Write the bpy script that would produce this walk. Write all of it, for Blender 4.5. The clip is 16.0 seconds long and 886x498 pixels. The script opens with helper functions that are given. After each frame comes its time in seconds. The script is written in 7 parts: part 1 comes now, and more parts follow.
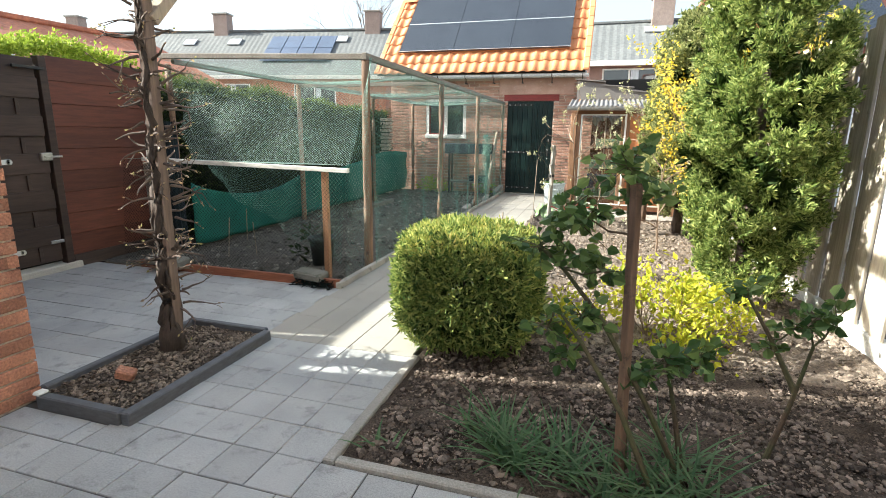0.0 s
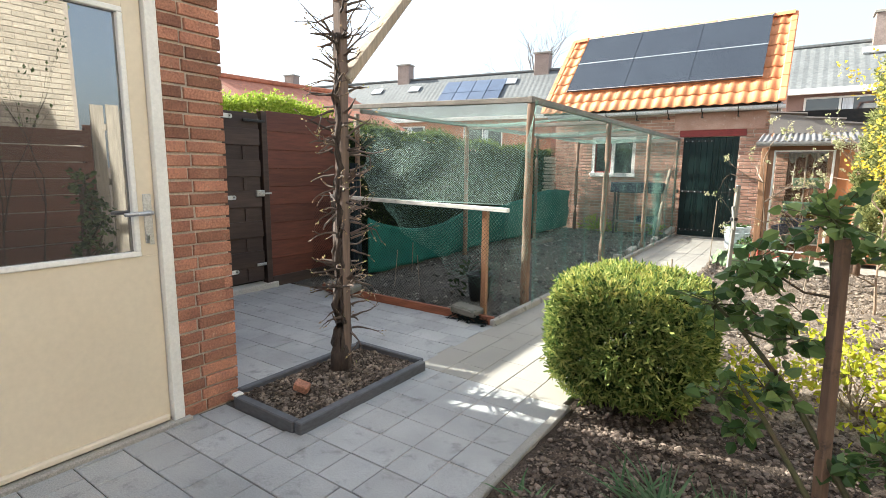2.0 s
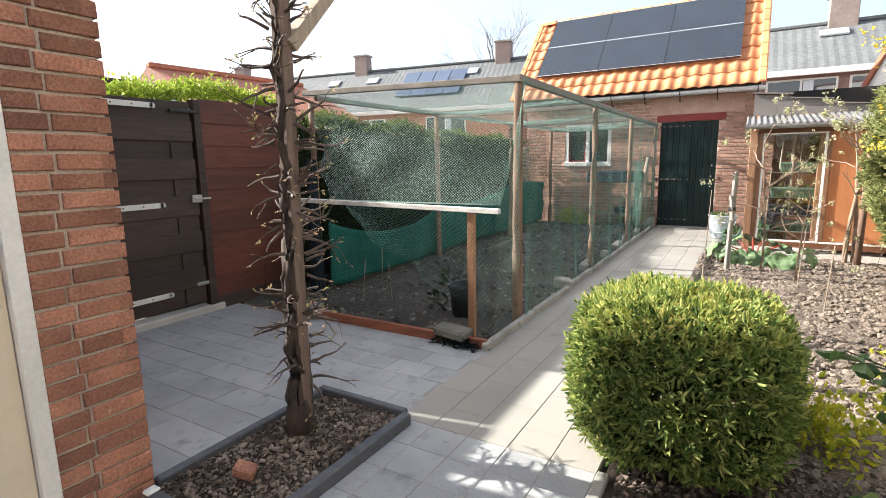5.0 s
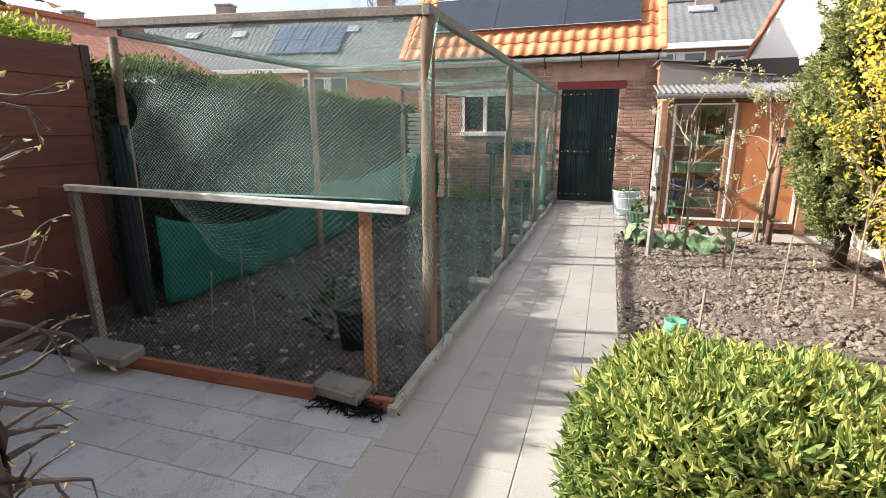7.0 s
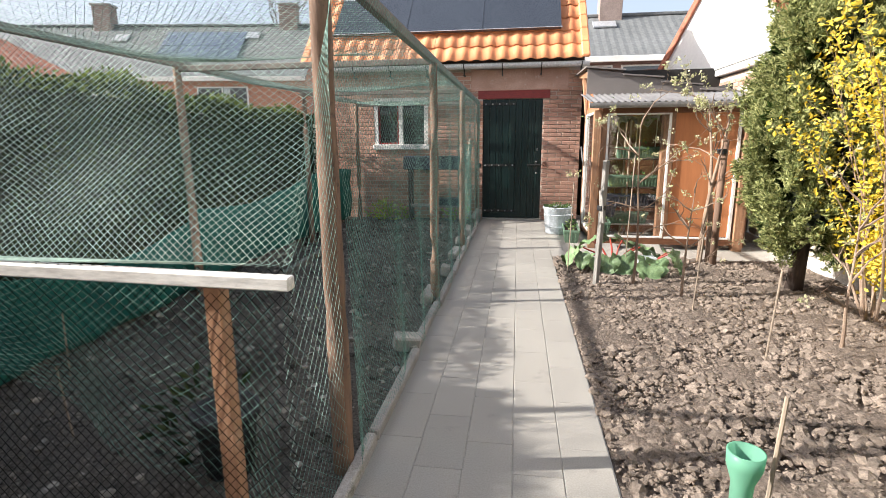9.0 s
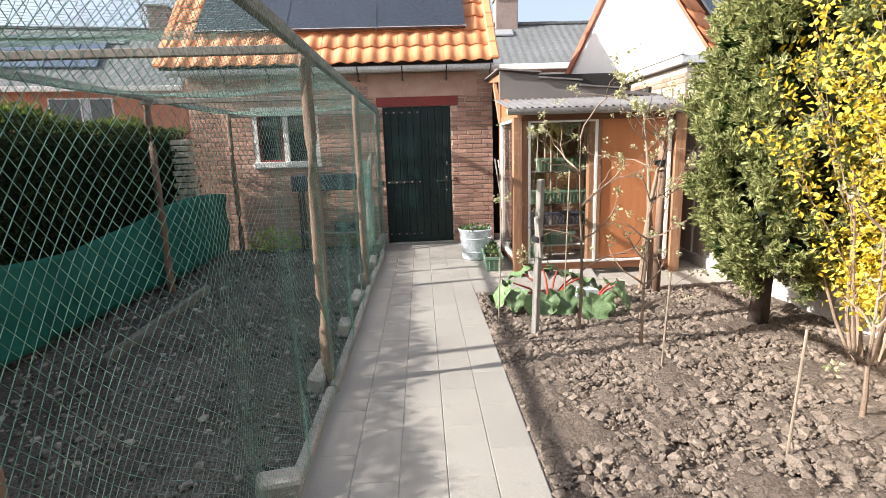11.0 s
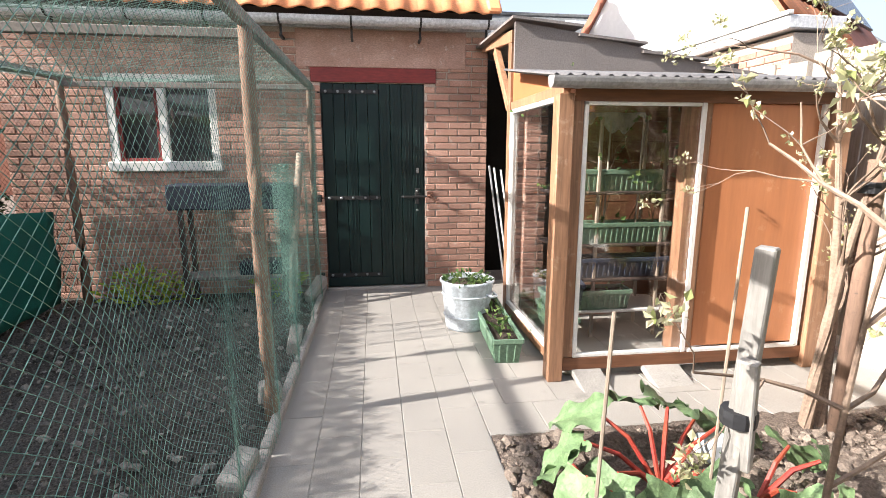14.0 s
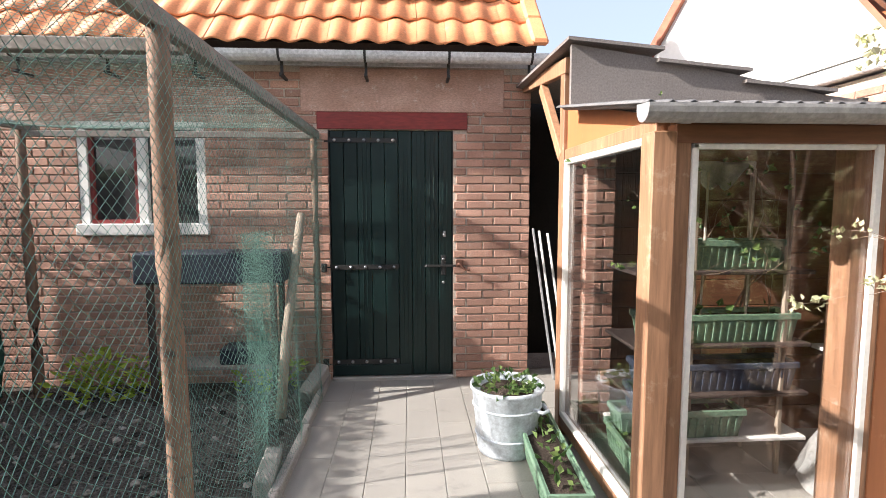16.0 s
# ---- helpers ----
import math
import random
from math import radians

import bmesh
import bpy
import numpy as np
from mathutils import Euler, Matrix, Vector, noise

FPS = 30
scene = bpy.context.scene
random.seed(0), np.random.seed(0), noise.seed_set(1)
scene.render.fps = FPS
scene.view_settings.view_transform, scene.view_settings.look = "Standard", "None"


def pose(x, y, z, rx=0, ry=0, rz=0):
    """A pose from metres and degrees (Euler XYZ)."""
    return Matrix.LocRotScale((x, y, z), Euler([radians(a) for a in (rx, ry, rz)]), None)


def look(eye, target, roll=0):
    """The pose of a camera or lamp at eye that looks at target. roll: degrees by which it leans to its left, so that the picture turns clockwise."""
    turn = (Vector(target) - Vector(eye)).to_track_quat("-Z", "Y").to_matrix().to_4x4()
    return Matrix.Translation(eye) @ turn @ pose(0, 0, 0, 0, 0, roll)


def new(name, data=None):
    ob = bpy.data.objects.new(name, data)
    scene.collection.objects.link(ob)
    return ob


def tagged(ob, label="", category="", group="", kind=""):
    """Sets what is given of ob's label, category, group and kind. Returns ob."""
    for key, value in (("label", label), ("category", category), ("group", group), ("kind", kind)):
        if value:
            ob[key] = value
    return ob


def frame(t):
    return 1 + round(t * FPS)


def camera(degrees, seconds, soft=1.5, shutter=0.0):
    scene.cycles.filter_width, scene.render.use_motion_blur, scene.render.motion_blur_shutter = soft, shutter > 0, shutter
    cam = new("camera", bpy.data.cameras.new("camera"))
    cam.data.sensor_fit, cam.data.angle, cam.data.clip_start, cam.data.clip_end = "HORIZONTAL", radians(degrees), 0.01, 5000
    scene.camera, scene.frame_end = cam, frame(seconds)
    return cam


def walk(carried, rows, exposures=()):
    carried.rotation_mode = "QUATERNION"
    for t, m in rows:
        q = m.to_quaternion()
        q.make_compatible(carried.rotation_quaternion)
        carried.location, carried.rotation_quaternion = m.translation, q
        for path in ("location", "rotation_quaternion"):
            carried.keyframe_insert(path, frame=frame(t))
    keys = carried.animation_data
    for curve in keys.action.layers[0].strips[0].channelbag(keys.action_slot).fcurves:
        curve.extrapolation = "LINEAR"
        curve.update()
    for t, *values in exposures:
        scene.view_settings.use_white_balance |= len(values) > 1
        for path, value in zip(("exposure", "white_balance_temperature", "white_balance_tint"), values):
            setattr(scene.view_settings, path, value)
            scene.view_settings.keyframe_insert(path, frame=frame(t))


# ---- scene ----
cam = camera(82.2, 16.0, soft=0.85)
PATH = [
    (0, (0.15, 0.224, 1.302), (-0.411, 2.092, 0.86), 0.8),
    (0.5, (0.148, 0.224, 1.317), (-0.606, 2.028, 0.897), 0.8),
    (1, (0.147, 0.222, 1.315), (-0.757, 1.965, 0.936), 0.7),
    (1.5, (0.15, 0.231, 1.323), (-0.875, 1.916, 0.99), 0.7),
    (2, (0.16, 0.231, 1.333), (-0.967, 1.854, 1.022), 0.6),
    (2.5, (0.158, 0.225, 1.334), (-1.034, 1.802, 1.031), 0.6),
    (3, (0.155, 0.224, 1.332), (-1.074, 1.773, 1.032), 0.5),
    (5.3, (-0.513, 1.037, 1.343), (-1.431, 2.776, 0.981), -0.7),
    (5.5, (-0.61, 1.198, 1.34), (-1.457, 2.969, 0.958), -0.3),
    (6, (-0.741, 1.481, 1.339), (-1.448, 3.306, 0.924), -0.3),
    (6.5, (-0.856, 1.731, 1.356), (-1.48, 3.583, 0.933), -0.3),
    (7, (-0.978, 1.916, 1.366), (-1.574, 3.768, 0.901), -0.2),
    (7.5, (-1.05, 2.126, 1.356), (-1.62, 3.987, 0.897), -0.2),
    (8, (-1.107, 2.344, 1.357), (-1.589, 4.237, 0.927), -0.3),
    (8.5, (-1.213, 2.611, 1.37), (-1.606, 4.525, 0.941), -0.2),
    (9, (-1.262, 2.869, 1.361), (-1.545, 4.804, 0.941), -0.4),
    (9.5, (-1.3, 3.181, 1.357), (-1.413, 5.138, 0.958), -0.3),
    (11.8, (-1.33, 4.706, 1.429), (-1.206, 6.664, 1.043), -0.8),
    (12, (-1.359, 4.913, 1.421), (-1.209, 6.869, 1.036), -0.2),
    (12.5, (-1.387, 5.353, 1.407), (-1.196, 7.304, 1.009), -0.2),
    (13, (-1.384, 5.794, 1.403), (-1.161, 7.739, 0.992), -0.2),
    (13.5, (-1.403, 6.204, 1.399), (-1.151, 8.147, 0.993), -0.0),
    (14, (-1.371, 6.624, 1.39), (-1.11, 8.57, 1.009), 0.0),
    (14.5, (-1.369, 7.041, 1.393), (-1.11, 8.991, 1.034), -0.0),
    (15, (-1.327, 7.358, 1.403), (-1.075, 9.317, 1.087), -0.2),
    (15.5, (-1.217, 7.581, 1.438), (-1.0, 9.552, 1.171), -0.2),
    (16, (-1.222, 7.62, 1.446), (-1.092, 9.608, 1.265), -0.1),
]
walk(cam, [(t, look(eye, target, roll)) for t, eye, target, roll in PATH],
     [(0, 2.04, 6050, 2), (3, 2.08, 6050, 5), (5.5, 1.8, 6100, 9), (9, 1.54, 6100, 11), (12.5, 1.58, 6080, 12), (14.5, 1.8, 6050, 13), (16, 1.68, 6050, 13)])

# ---- sky and sun ----
SUN_WAY = Vector((1.0, 0.185, -0.585)).normalized()  # low sun from the west, a little behind the walker
ELEV = math.asin(-SUN_WAY.z)
world = bpy.data.worlds.new("sky")
scene.world = world
world.use_nodes = True
sky = world.node_tree.nodes.new("ShaderNodeTexSky")
sky.sky_type = "NISHITA"
sky.sun_disc = False
sky.sun_elevation = ELEV
sky.sun_rotation = math.atan2(-SUN_WAY.x, -SUN_WAY.y)
sky.air_density, sky.dust_density, sky.ozone_density = 1.0, 5.0, 1.0
# thin white haze over the whole sky
haze = world.node_tree.nodes.new("ShaderNodeVectorMath")
haze.operation = "MULTIPLY_ADD"
haze.inputs[1].default_value, haze.inputs[2].default_value = (0.55, 0.55, 0.55), (1.6, 1.66, 1.74)
world.node_tree.links.new(sky.outputs[0], haze.inputs[0])
world.node_tree.links.new(haze.outputs[0], world.node_tree.nodes["Background"].inputs[0])
world.node_tree.nodes["Background"].inputs[1].default_value = 0.098
sun_data = bpy.data.lights.new("sun", "SUN")
sun_data.energy, sun_data.angle, sun_data.color = 4.2, radians(0.6), (1.0, 0.93, 0.82)
sun = new("sun", sun_data)
sun.matrix_world = look((-20, -4, 12), Vector((-20, -4, 12)) + SUN_WAY)

# ---- materials ----
def nodes_of(name):
    m = bpy.data.materials.new(name)
    m.use_nodes = True
    return m, m.node_tree.nodes, m.node_tree.links, m.node_tree.nodes["Principled BSDF"]


def surf(name, c1, c2, rough=0.75, big=1.5, fine=40.0, stretch=(1, 1, 1), bump=0.25, dist=0.004, metal=0.0, vary=0.12, stain=None, stain_at=0.6, grain=0.35, spec=0.4):
    """A surface of two tones in large patches, with fine grain, relief, optional stains and a tone of its own for every piece."""
    m, n, l, b = nodes_of(name)
    geo = n.new("ShaderNodeNewGeometry")
    mp = n.new("ShaderNodeVectorMath"); mp.operation = "MULTIPLY"; mp.inputs[1].default_value = stretch
    l.new(geo.outputs["Position"], mp.inputs[0])
    n1 = n.new("ShaderNodeTexNoise"); n1.inputs["Scale"].default_value = big; n1.inputs["Detail"].default_value = 5
    n2 = n.new("ShaderNodeTexNoise"); n2.inputs["Scale"].default_value = fine; n2.inputs["Detail"].default_value = 6; n2.inputs["Roughness"].default_value = 0.65
    for q in (n1, n2):
        l.new(mp.outputs[0], q.inputs["Vector"])
    ramp = n.new("ShaderNodeMapRange"); ramp.inputs[1].default_value = 0.3; ramp.inputs[2].default_value = 0.7
    l.new(n1.outputs[0], ramp.inputs[0])
    mix = n.new("ShaderNodeMix"); mix.data_type = "RGBA"
    mix.inputs[6].default_value, mix.inputs[7].default_value = (*c1, 1), (*c2, 1)
    l.new(ramp.outputs[0], mix.inputs[0])
    col = mix.outputs[2]
    if stain:
        n3 = n.new("ShaderNodeTexNoise"); n3.inputs["Scale"].default_value = big * 3.1; n3.inputs["Detail"].default_value = 8; n3.inputs["Roughness"].default_value = 0.7
        l.new(geo.outputs["Position"], n3.inputs["Vector"])
        r3 = n.new("ShaderNodeMapRange"); r3.inputs[1].default_value = stain_at; r3.inputs[2].default_value = stain_at + 0.12
        l.new(n3.outputs[0], r3.inputs[0])
        mx = n.new("ShaderNodeMix"); mx.data_type = "RGBA"; mx.inputs[7].default_value = (*stain, 1)
        l.new(r3.outputs[0], mx.inputs[0]); l.new(col, mx.inputs[6])
        col = mx.outputs[2]
    # value: fine grain + a tone for each object and island
    info = n.new("ShaderNodeObjectInfo")
    add = n.new("ShaderNodeMath"); add.operation = "ADD"
    l.new(info.outputs["Random"], add.inputs[0]); l.new(geo.outputs["Random Per Island"], add.inputs[1])
    fr = n.new("ShaderNodeMath"); fr.operation = "FRACT"; l.new(add.outputs[0], fr.inputs[0])
    v1 = n.new("ShaderNodeMapRange"); v1.inputs[3].default_value = 1 - vary; v1.inputs[4].default_value = 1 + vary
    l.new(fr.outputs[0], v1.inputs[0])
    v2 = n.new("ShaderNodeMapRange"); v2.inputs[1].default_value = 0.25; v2.inputs[2].default_value = 0.75
    v2.inputs[3].default_value = 1 - grain; v2.inputs[4].default_value = 1 + grain
    l.new(n2.outputs[0], v2.inputs[0])
    mul = n.new("ShaderNodeMath"); mul.operation = "MULTIPLY"
    l.new(v1.outputs[0], mul.inputs[0]); l.new(v2.outputs[0], mul.inputs[1])
    sc = n.new("ShaderNodeVectorMath"); sc.operation = "SCALE"
    l.new(col, sc.inputs[0]); l.new(mul.outputs[0], sc.inputs["Scale"])
    l.new(sc.outputs[0], b.inputs["Base Color"])
    rr = n.new("ShaderNodeMapRange"); rr.inputs[3].default_value = max(0.05, rough - 0.12); rr.inputs[4].default_value = min(1, rough + 0.12)
    l.new(n2.outputs[0], rr.inputs[0]); l.new(rr.outputs[0], b.inputs["Roughness"])
    b.inputs["Metallic"].default_value = metal
    b.inputs["Specular IOR Level"].default_value = spec
    if bump:
        bp = n.new("ShaderNodeBump"); bp.inputs["Strength"].default_value = bump; bp.inputs["Distance"].default_value = dist
        l.new(n2.outputs[0], bp.inputs["Height"]); l.new(bp.outputs[0], b.inputs["Normal"])
    return m


def leafy(name, c1, c2, c3, thin=0.35, rough=0.5):
    """Leaves of three tones, one for each leaf, through which some light passes."""
    m, n, l, b = nodes_of(name)
    geo = n.new("ShaderNodeNewGeometry")
    cr = n.new("ShaderNodeValToRGB")
    cr.color_ramp.elements[0].color, cr.color_ramp.elements[1].color = (*c1, 1), (*c3, 1)
    e = cr.color_ramp.elements.new(0.5); e.color = (*c2, 1)
    l.new(geo.outputs["Random Per Island"], cr.inputs[0])
    l.new(cr.outputs[0], b.inputs["Base Color"])
    b.inputs["Roughness"].default_value = rough
    b.inputs["Specular IOR Level"].default_value = 0.22
    tr = n.new("ShaderNodeBsdfTranslucent"); l.new(cr.outputs[0], tr.inputs[0])
    mx = n.new("ShaderNodeMixShader"); mx.inputs[0].default_value = thin
    l.new(b.outputs[0], mx.inputs[1]); l.new(tr.outputs[0], mx.inputs[2])
    l.new(mx.outputs[0], n["Material Output"].inputs[0])
    return m


def glassy(name, tint=(1, 1, 1), rough=0.0):
    """A thin pane: mostly clear, mirroring more at grazing angles."""
    m, n, l, b = nodes_of(name)
    n.remove(b)
    clear = n.new("ShaderNodeBsdfTransparent"); clear.inputs[0].default_value = (*tint, 1)
    gloss = n.new("ShaderNodeBsdfGlossy"); gloss.inputs["Roughness"].default_value = rough
    lw = n.new("ShaderNodeLayerWeight"); lw.inputs[0].default_value = 0.5
    pw = n.new("ShaderNodeMath"); pw.operation = "POWER"; pw.inputs[1].default_value = 3.0
    l.new(lw.outputs["Facing"], pw.inputs[0])
    fres = n.new("ShaderNodeMapRange"); fres.inputs[3].default_value = 0.07; fres.inputs[4].default_value = 0.9
    l.new(pw.outputs[0], fres.inputs[0])
    mx = n.new("ShaderNodeMixShader")
    l.new(fres.outputs[0], mx.inputs[0]); l.new(clear.outputs[0], mx.inputs[1]); l.new(gloss.outputs[0], mx.inputs[2])
    l.new(mx.outputs[0], n["Material Output"].inputs[0])
    return m


M = {}
M["soil"] = surf("soil", (0.265, 0.208, 0.164), (0.185, 0.142, 0.112), 0.95, 1.2, 60, bump=1.0, dist=0.03, grain=0.65, stain=(0.32, 0.265, 0.215), stain_at=0.62)
M["soil_cage"] = surf("soil_cage", (0.19, 0.173, 0.152), (0.10, 0.09, 0.078), 0.95, 1.5, 70, bump=1.0, dist=0.03, grain=0.85, vary=0.4, stain=(0.042, 0.044, 0.03), stain_at=0.6, spec=0.1)
M["soil_dark"] = surf("soil_dark", (0.115, 0.088, 0.07), (0.04, 0.03, 0.024), 0.95, 4.5, 110, bump=1.0, dist=0.015, grain=0.85, vary=0.4, spec=0.1)
M["clod"] = surf("clod", (0.275, 0.22, 0.175), (0.19, 0.15, 0.118), 0.95, 6, 90, bump=0.8, dist=0.01, vary=0.25, grain=0.5)
M["slab"] = surf("slab", (0.365, 0.338, 0.297), (0.30, 0.278, 0.248), 0.85, 1.1, 140, bump=0.35, dist=0.002, vary=0.035, stain=(0.235, 0.22, 0.197), stain_at=0.6, grain=0.22)
# cooler copy of slab: the terrace's bluish shade is in the colour
M["slab_shade_grey"] = surf("slab_shade_grey", (0.41, 0.405, 0.40), (0.30, 0.30, 0.30), 0.8, 2.6, 160, bump=0.5, dist=0.002, vary=0.09, stain=(0.24, 0.238, 0.235), stain_at=0.55, grain=0.32)
M["joint"] = surf("joint", (0.085, 0.076, 0.066), (0.04, 0.036, 0.031), 0.95, 3, 80, bump=0.5)
M["concrete"] = surf("concrete", (0.42, 0.39, 0.35), (0.27, 0.255, 0.23), 0.9, 3, 120, bump=0.5, dist=0.004, stain=(0.14, 0.135, 0.11), stain_at=0.6)
M["brick"] = surf("brick", (0.39, 0.185, 0.118), (0.27, 0.12, 0.08), 0.85, 7, 90, bump=0.8, dist=0.006, vary=0.38, grain=0.5, stain=(0.46, 0.32, 0.23), stain_at=0.6)
M["shed_brick"] = surf("shed_brick", (0.48, 0.285, 0.21), (0.37, 0.205, 0.15), 0.85, 4, 90, bump=0.5, dist=0.004, vary=0.24, stain=(0.52, 0.41, 0.34), stain_at=0.58)
M["mortar"] = surf("mortar", (0.58, 0.50, 0.42), (0.45, 0.385, 0.32), 0.95, 4, 120, bump=0.5)
M["roof_tile"] = surf("roof_tile", (0.76, 0.31, 0.135), (0.64, 0.24, 0.10), 0.6, 3, 60, bump=0.2, vary=0.12, grain=0.2, stain=(0.8, 0.42, 0.24), stain_at=0.6)
M["red_tile"] = surf("red_tile", (0.42, 0.16, 0.09), (0.30, 0.11, 0.07), 0.8, 1.0, 10, bump=0.2, vary=0.15)
M["grey_tile"] = surf("grey_tile", (0.17, 0.175, 0.175), (0.125, 0.13, 0.13), 0.8, 0.6, 8, bump=0.2, vary=0.1)
M["pv"] = surf("pv", (0.035, 0.042, 0.055), (0.028, 0.033, 0.045), 0.28, 2, 50, bump=0.0, vary=0.06, grain=0.1, spec=0.5)
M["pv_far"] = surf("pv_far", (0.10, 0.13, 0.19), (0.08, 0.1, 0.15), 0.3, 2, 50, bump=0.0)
M["alu"] = surf("alu", (0.62, 0.63, 0.64), (0.5, 0.51, 0.52), 0.4, 5, 60, bump=0.05, metal=0.6)
M["zinc"] = surf("zinc", (0.66, 0.665, 0.67), (0.54, 0.545, 0.55), 0.5, 4, 40, bump=0.1, metal=0.0, stain=(0.42, 0.42, 0.42))
M["pvc"] = surf("pvc", (0.29, 0.285, 0.28), (0.23, 0.225, 0.22), 0.5, 4, 40, bump=0.05)
M["door_green"] = surf("door_green", (0.005, 0.022, 0.019), (0.003, 0.014, 0.013), 0.4, 3, 60, stretch=(1, 1, 0.1), bump=0.2, vary=0.15, grain=0.3)
M["steel"] = surf("steel", (0.55, 0.55, 0.56), (0.42, 0.42, 0.43), 0.35, 8, 80, bump=0.05, metal=0.85)
M["black_iron"] = surf("black_iron", (0.02, 0.02, 0.02), (0.03, 0.028, 0.025), 0.55, 8, 80, bump=0.2)
M["red_paint"] = surf("red_paint", (0.23, 0.035, 0.03), (0.17, 0.028, 0.025), 0.6, 4, 60, stretch=(0.2, 1, 1), bump=0.25)
M["white_paint"] = surf("white_paint", (0.80, 0.78, 0.74), (0.70, 0.68, 0.63), 0.5, 3, 60, bump=0.1, stain=(0.5, 0.46, 0.4), stain_at=0.68, grain=0.1, vary=0.04)
M["cream_paint"] = surf("cream_paint", (0.72, 0.63, 0.49), (0.66, 0.57, 0.44), 0.45, 1.2, 30, bump=0.05, grain=0.05, vary=0.02)
M["wood_post"] = surf("wood_post", (0.26, 0.16, 0.105), (0.14, 0.09, 0.065), 0.85, 5, 50, stretch=(1, 1, 0.12), bump=0.6, dist=0.004, stain=(0.08, 0.06, 0.05), stain_at=0.56)
M["wood_grey"] = surf("wood_grey", (0.26, 0.23, 0.2), (0.17, 0.145, 0.125), 0.9, 5, 50, stretch=(1, 0.12, 1), bump=0.5)
M["wood_dark"] = surf("wood_dark", (0.075, 0.05, 0.04), (0.045, 0.03, 0.026), 0.7, 4, 40, stretch=(1, 0.1, 1), bump=0.4)
M["wood_red"] = surf("wood_red", (0.135, 0.042, 0.026), (0.085, 0.028, 0.019), 0.6, 3, 40, stretch=(1, 0.1, 1), bump=0.35)
M["plank_red"] = surf("plank_red", (0.30, 0.11, 0.06), (0.2, 0.075, 0.045), 0.75, 4, 50, stretch=(0.1, 1, 1), bump=0.4)
M["wood_honey"] = surf("wood_honey", (0.36, 0.20, 0.115), (0.28, 0.145, 0.08), 0.5, 3, 45, stretch=(1, 1, 0.08), bump=0.2, grain=0.4, stain=(0.44, 0.29, 0.19), stain_at=0.58)
M["panel_orange"] = surf("panel_orange", (0.47, 0.195, 0.085), (0.40, 0.15, 0.06), 0.42, 1.5, 14, stretch=(1, 1, 0.12), bump=0.06, grain=0.16, stain=(0.54, 0.28, 0.15), stain_at=0.6)
M["wood_in"] = surf("wood_in", (0.21, 0.09, 0.042), (0.13, 0.055, 0.027), 0.6, 3, 45, stretch=(0.08, 1, 1), bump=0.2)
M["fence_pale"] = surf("fence_pale", (0.50, 0.44, 0.36), (0.36, 0.31, 0.25), 0.85, 3, 45, stretch=(1, 1, 0.08), bump=0.4, vary=0.15, stain=(0.22, 0.18, 0.14), stain_at=0.62)
M["felt"] = surf("felt", (0.22, 0.195, 0.18), (0.16, 0.14, 0.13), 0.85, 2, 90, bump=0.3)
M["corrugated"] = surf("corrugated", (0.16, 0.155, 0.155), (0.11, 0.105, 0.105), 0.8, 3, 60, bump=0.3)
M["net"] = surf("net", (0.19, 0.33, 0.27), (0.09, 0.19, 0.15), 0.5, 3, 30, bump=0, vary=0.45)
M["green_cloth"] = surf("green_cloth", (0.010, 0.125, 0.095), (0.007, 0.085, 0.068), 0.8, 2.5, 250, bump=0.3, vary=0.0)
M["white_house"] = surf("white_house", (0.8, 0.8, 0.79), (0.74, 0.74, 0.73), 0.8, 0.7, 20, bump=0.2, grain=0.06, vary=0.02)
M["pale_brick"] = surf("pale_brick", (0.62, 0.55, 0.44), (0.54, 0.47, 0.37), 0.85, 3, 60, bump=0.4, vary=0.12)
# near-black colour standing for unlit space indoors and in the passage
M["void_shade"] = surf("void_shade", (0.03, 0.028, 0.025), (0.02, 0.018, 0.017), 0.9, 3, 40, bump=0.2)
M["bark"] = surf("bark", (0.10, 0.072, 0.058), (0.045, 0.032, 0.026), 0.9, 8, 60, stretch=(1, 1, 0.25), bump=1.0, dist=0.01)
M["twig"] = surf("twig", (0.30, 0.22, 0.16), (0.2, 0.14, 0.10), 0.8, 8, 60, bump=0.4, vary=0.2)
M["twig_green"] = surf("twig_green", (0.08, 0.095, 0.035), (0.10, 0.065, 0.04), 0.7, 8, 60, bump=0.4, vary=0.3)
M["stake"] = surf("stake", (0.38, 0.305, 0.235), (0.25, 0.2, 0.15), 0.85, 5, 60, stretch=(1, 1, 0.1), bump=0.4)
M["box_leaf"] = leafy("box_leaf", (0.06, 0.115, 0.03), (0.25, 0.32, 0.085), (0.52, 0.53, 0.17), thin=0.42, rough=0.6)
# near-black leaves that paint the shade inside bushes and crowns
M["shaded_leaf"] = leafy("shaded_leaf", (0.014, 0.03, 0.006), (0.03, 0.055, 0.01), (0.055, 0.09, 0.016), rough=0.7)
# hedge face tone darkened for its shade, top tones brightened for the sun
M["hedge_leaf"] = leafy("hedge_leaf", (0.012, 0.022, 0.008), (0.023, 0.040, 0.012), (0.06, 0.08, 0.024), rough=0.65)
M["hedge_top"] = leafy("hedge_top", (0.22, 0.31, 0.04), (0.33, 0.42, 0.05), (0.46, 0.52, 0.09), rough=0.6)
M["conifer"] = leafy("conifer", (0.075, 0.10, 0.035), (0.26, 0.285, 0.105), (0.52, 0.52, 0.24), rough=0.65)
M["rose_leaf"] = leafy("rose_leaf", (0.045, 0.09, 0.03), (0.10, 0.165, 0.05), (0.23, 0.31, 0.10), rough=0.35)
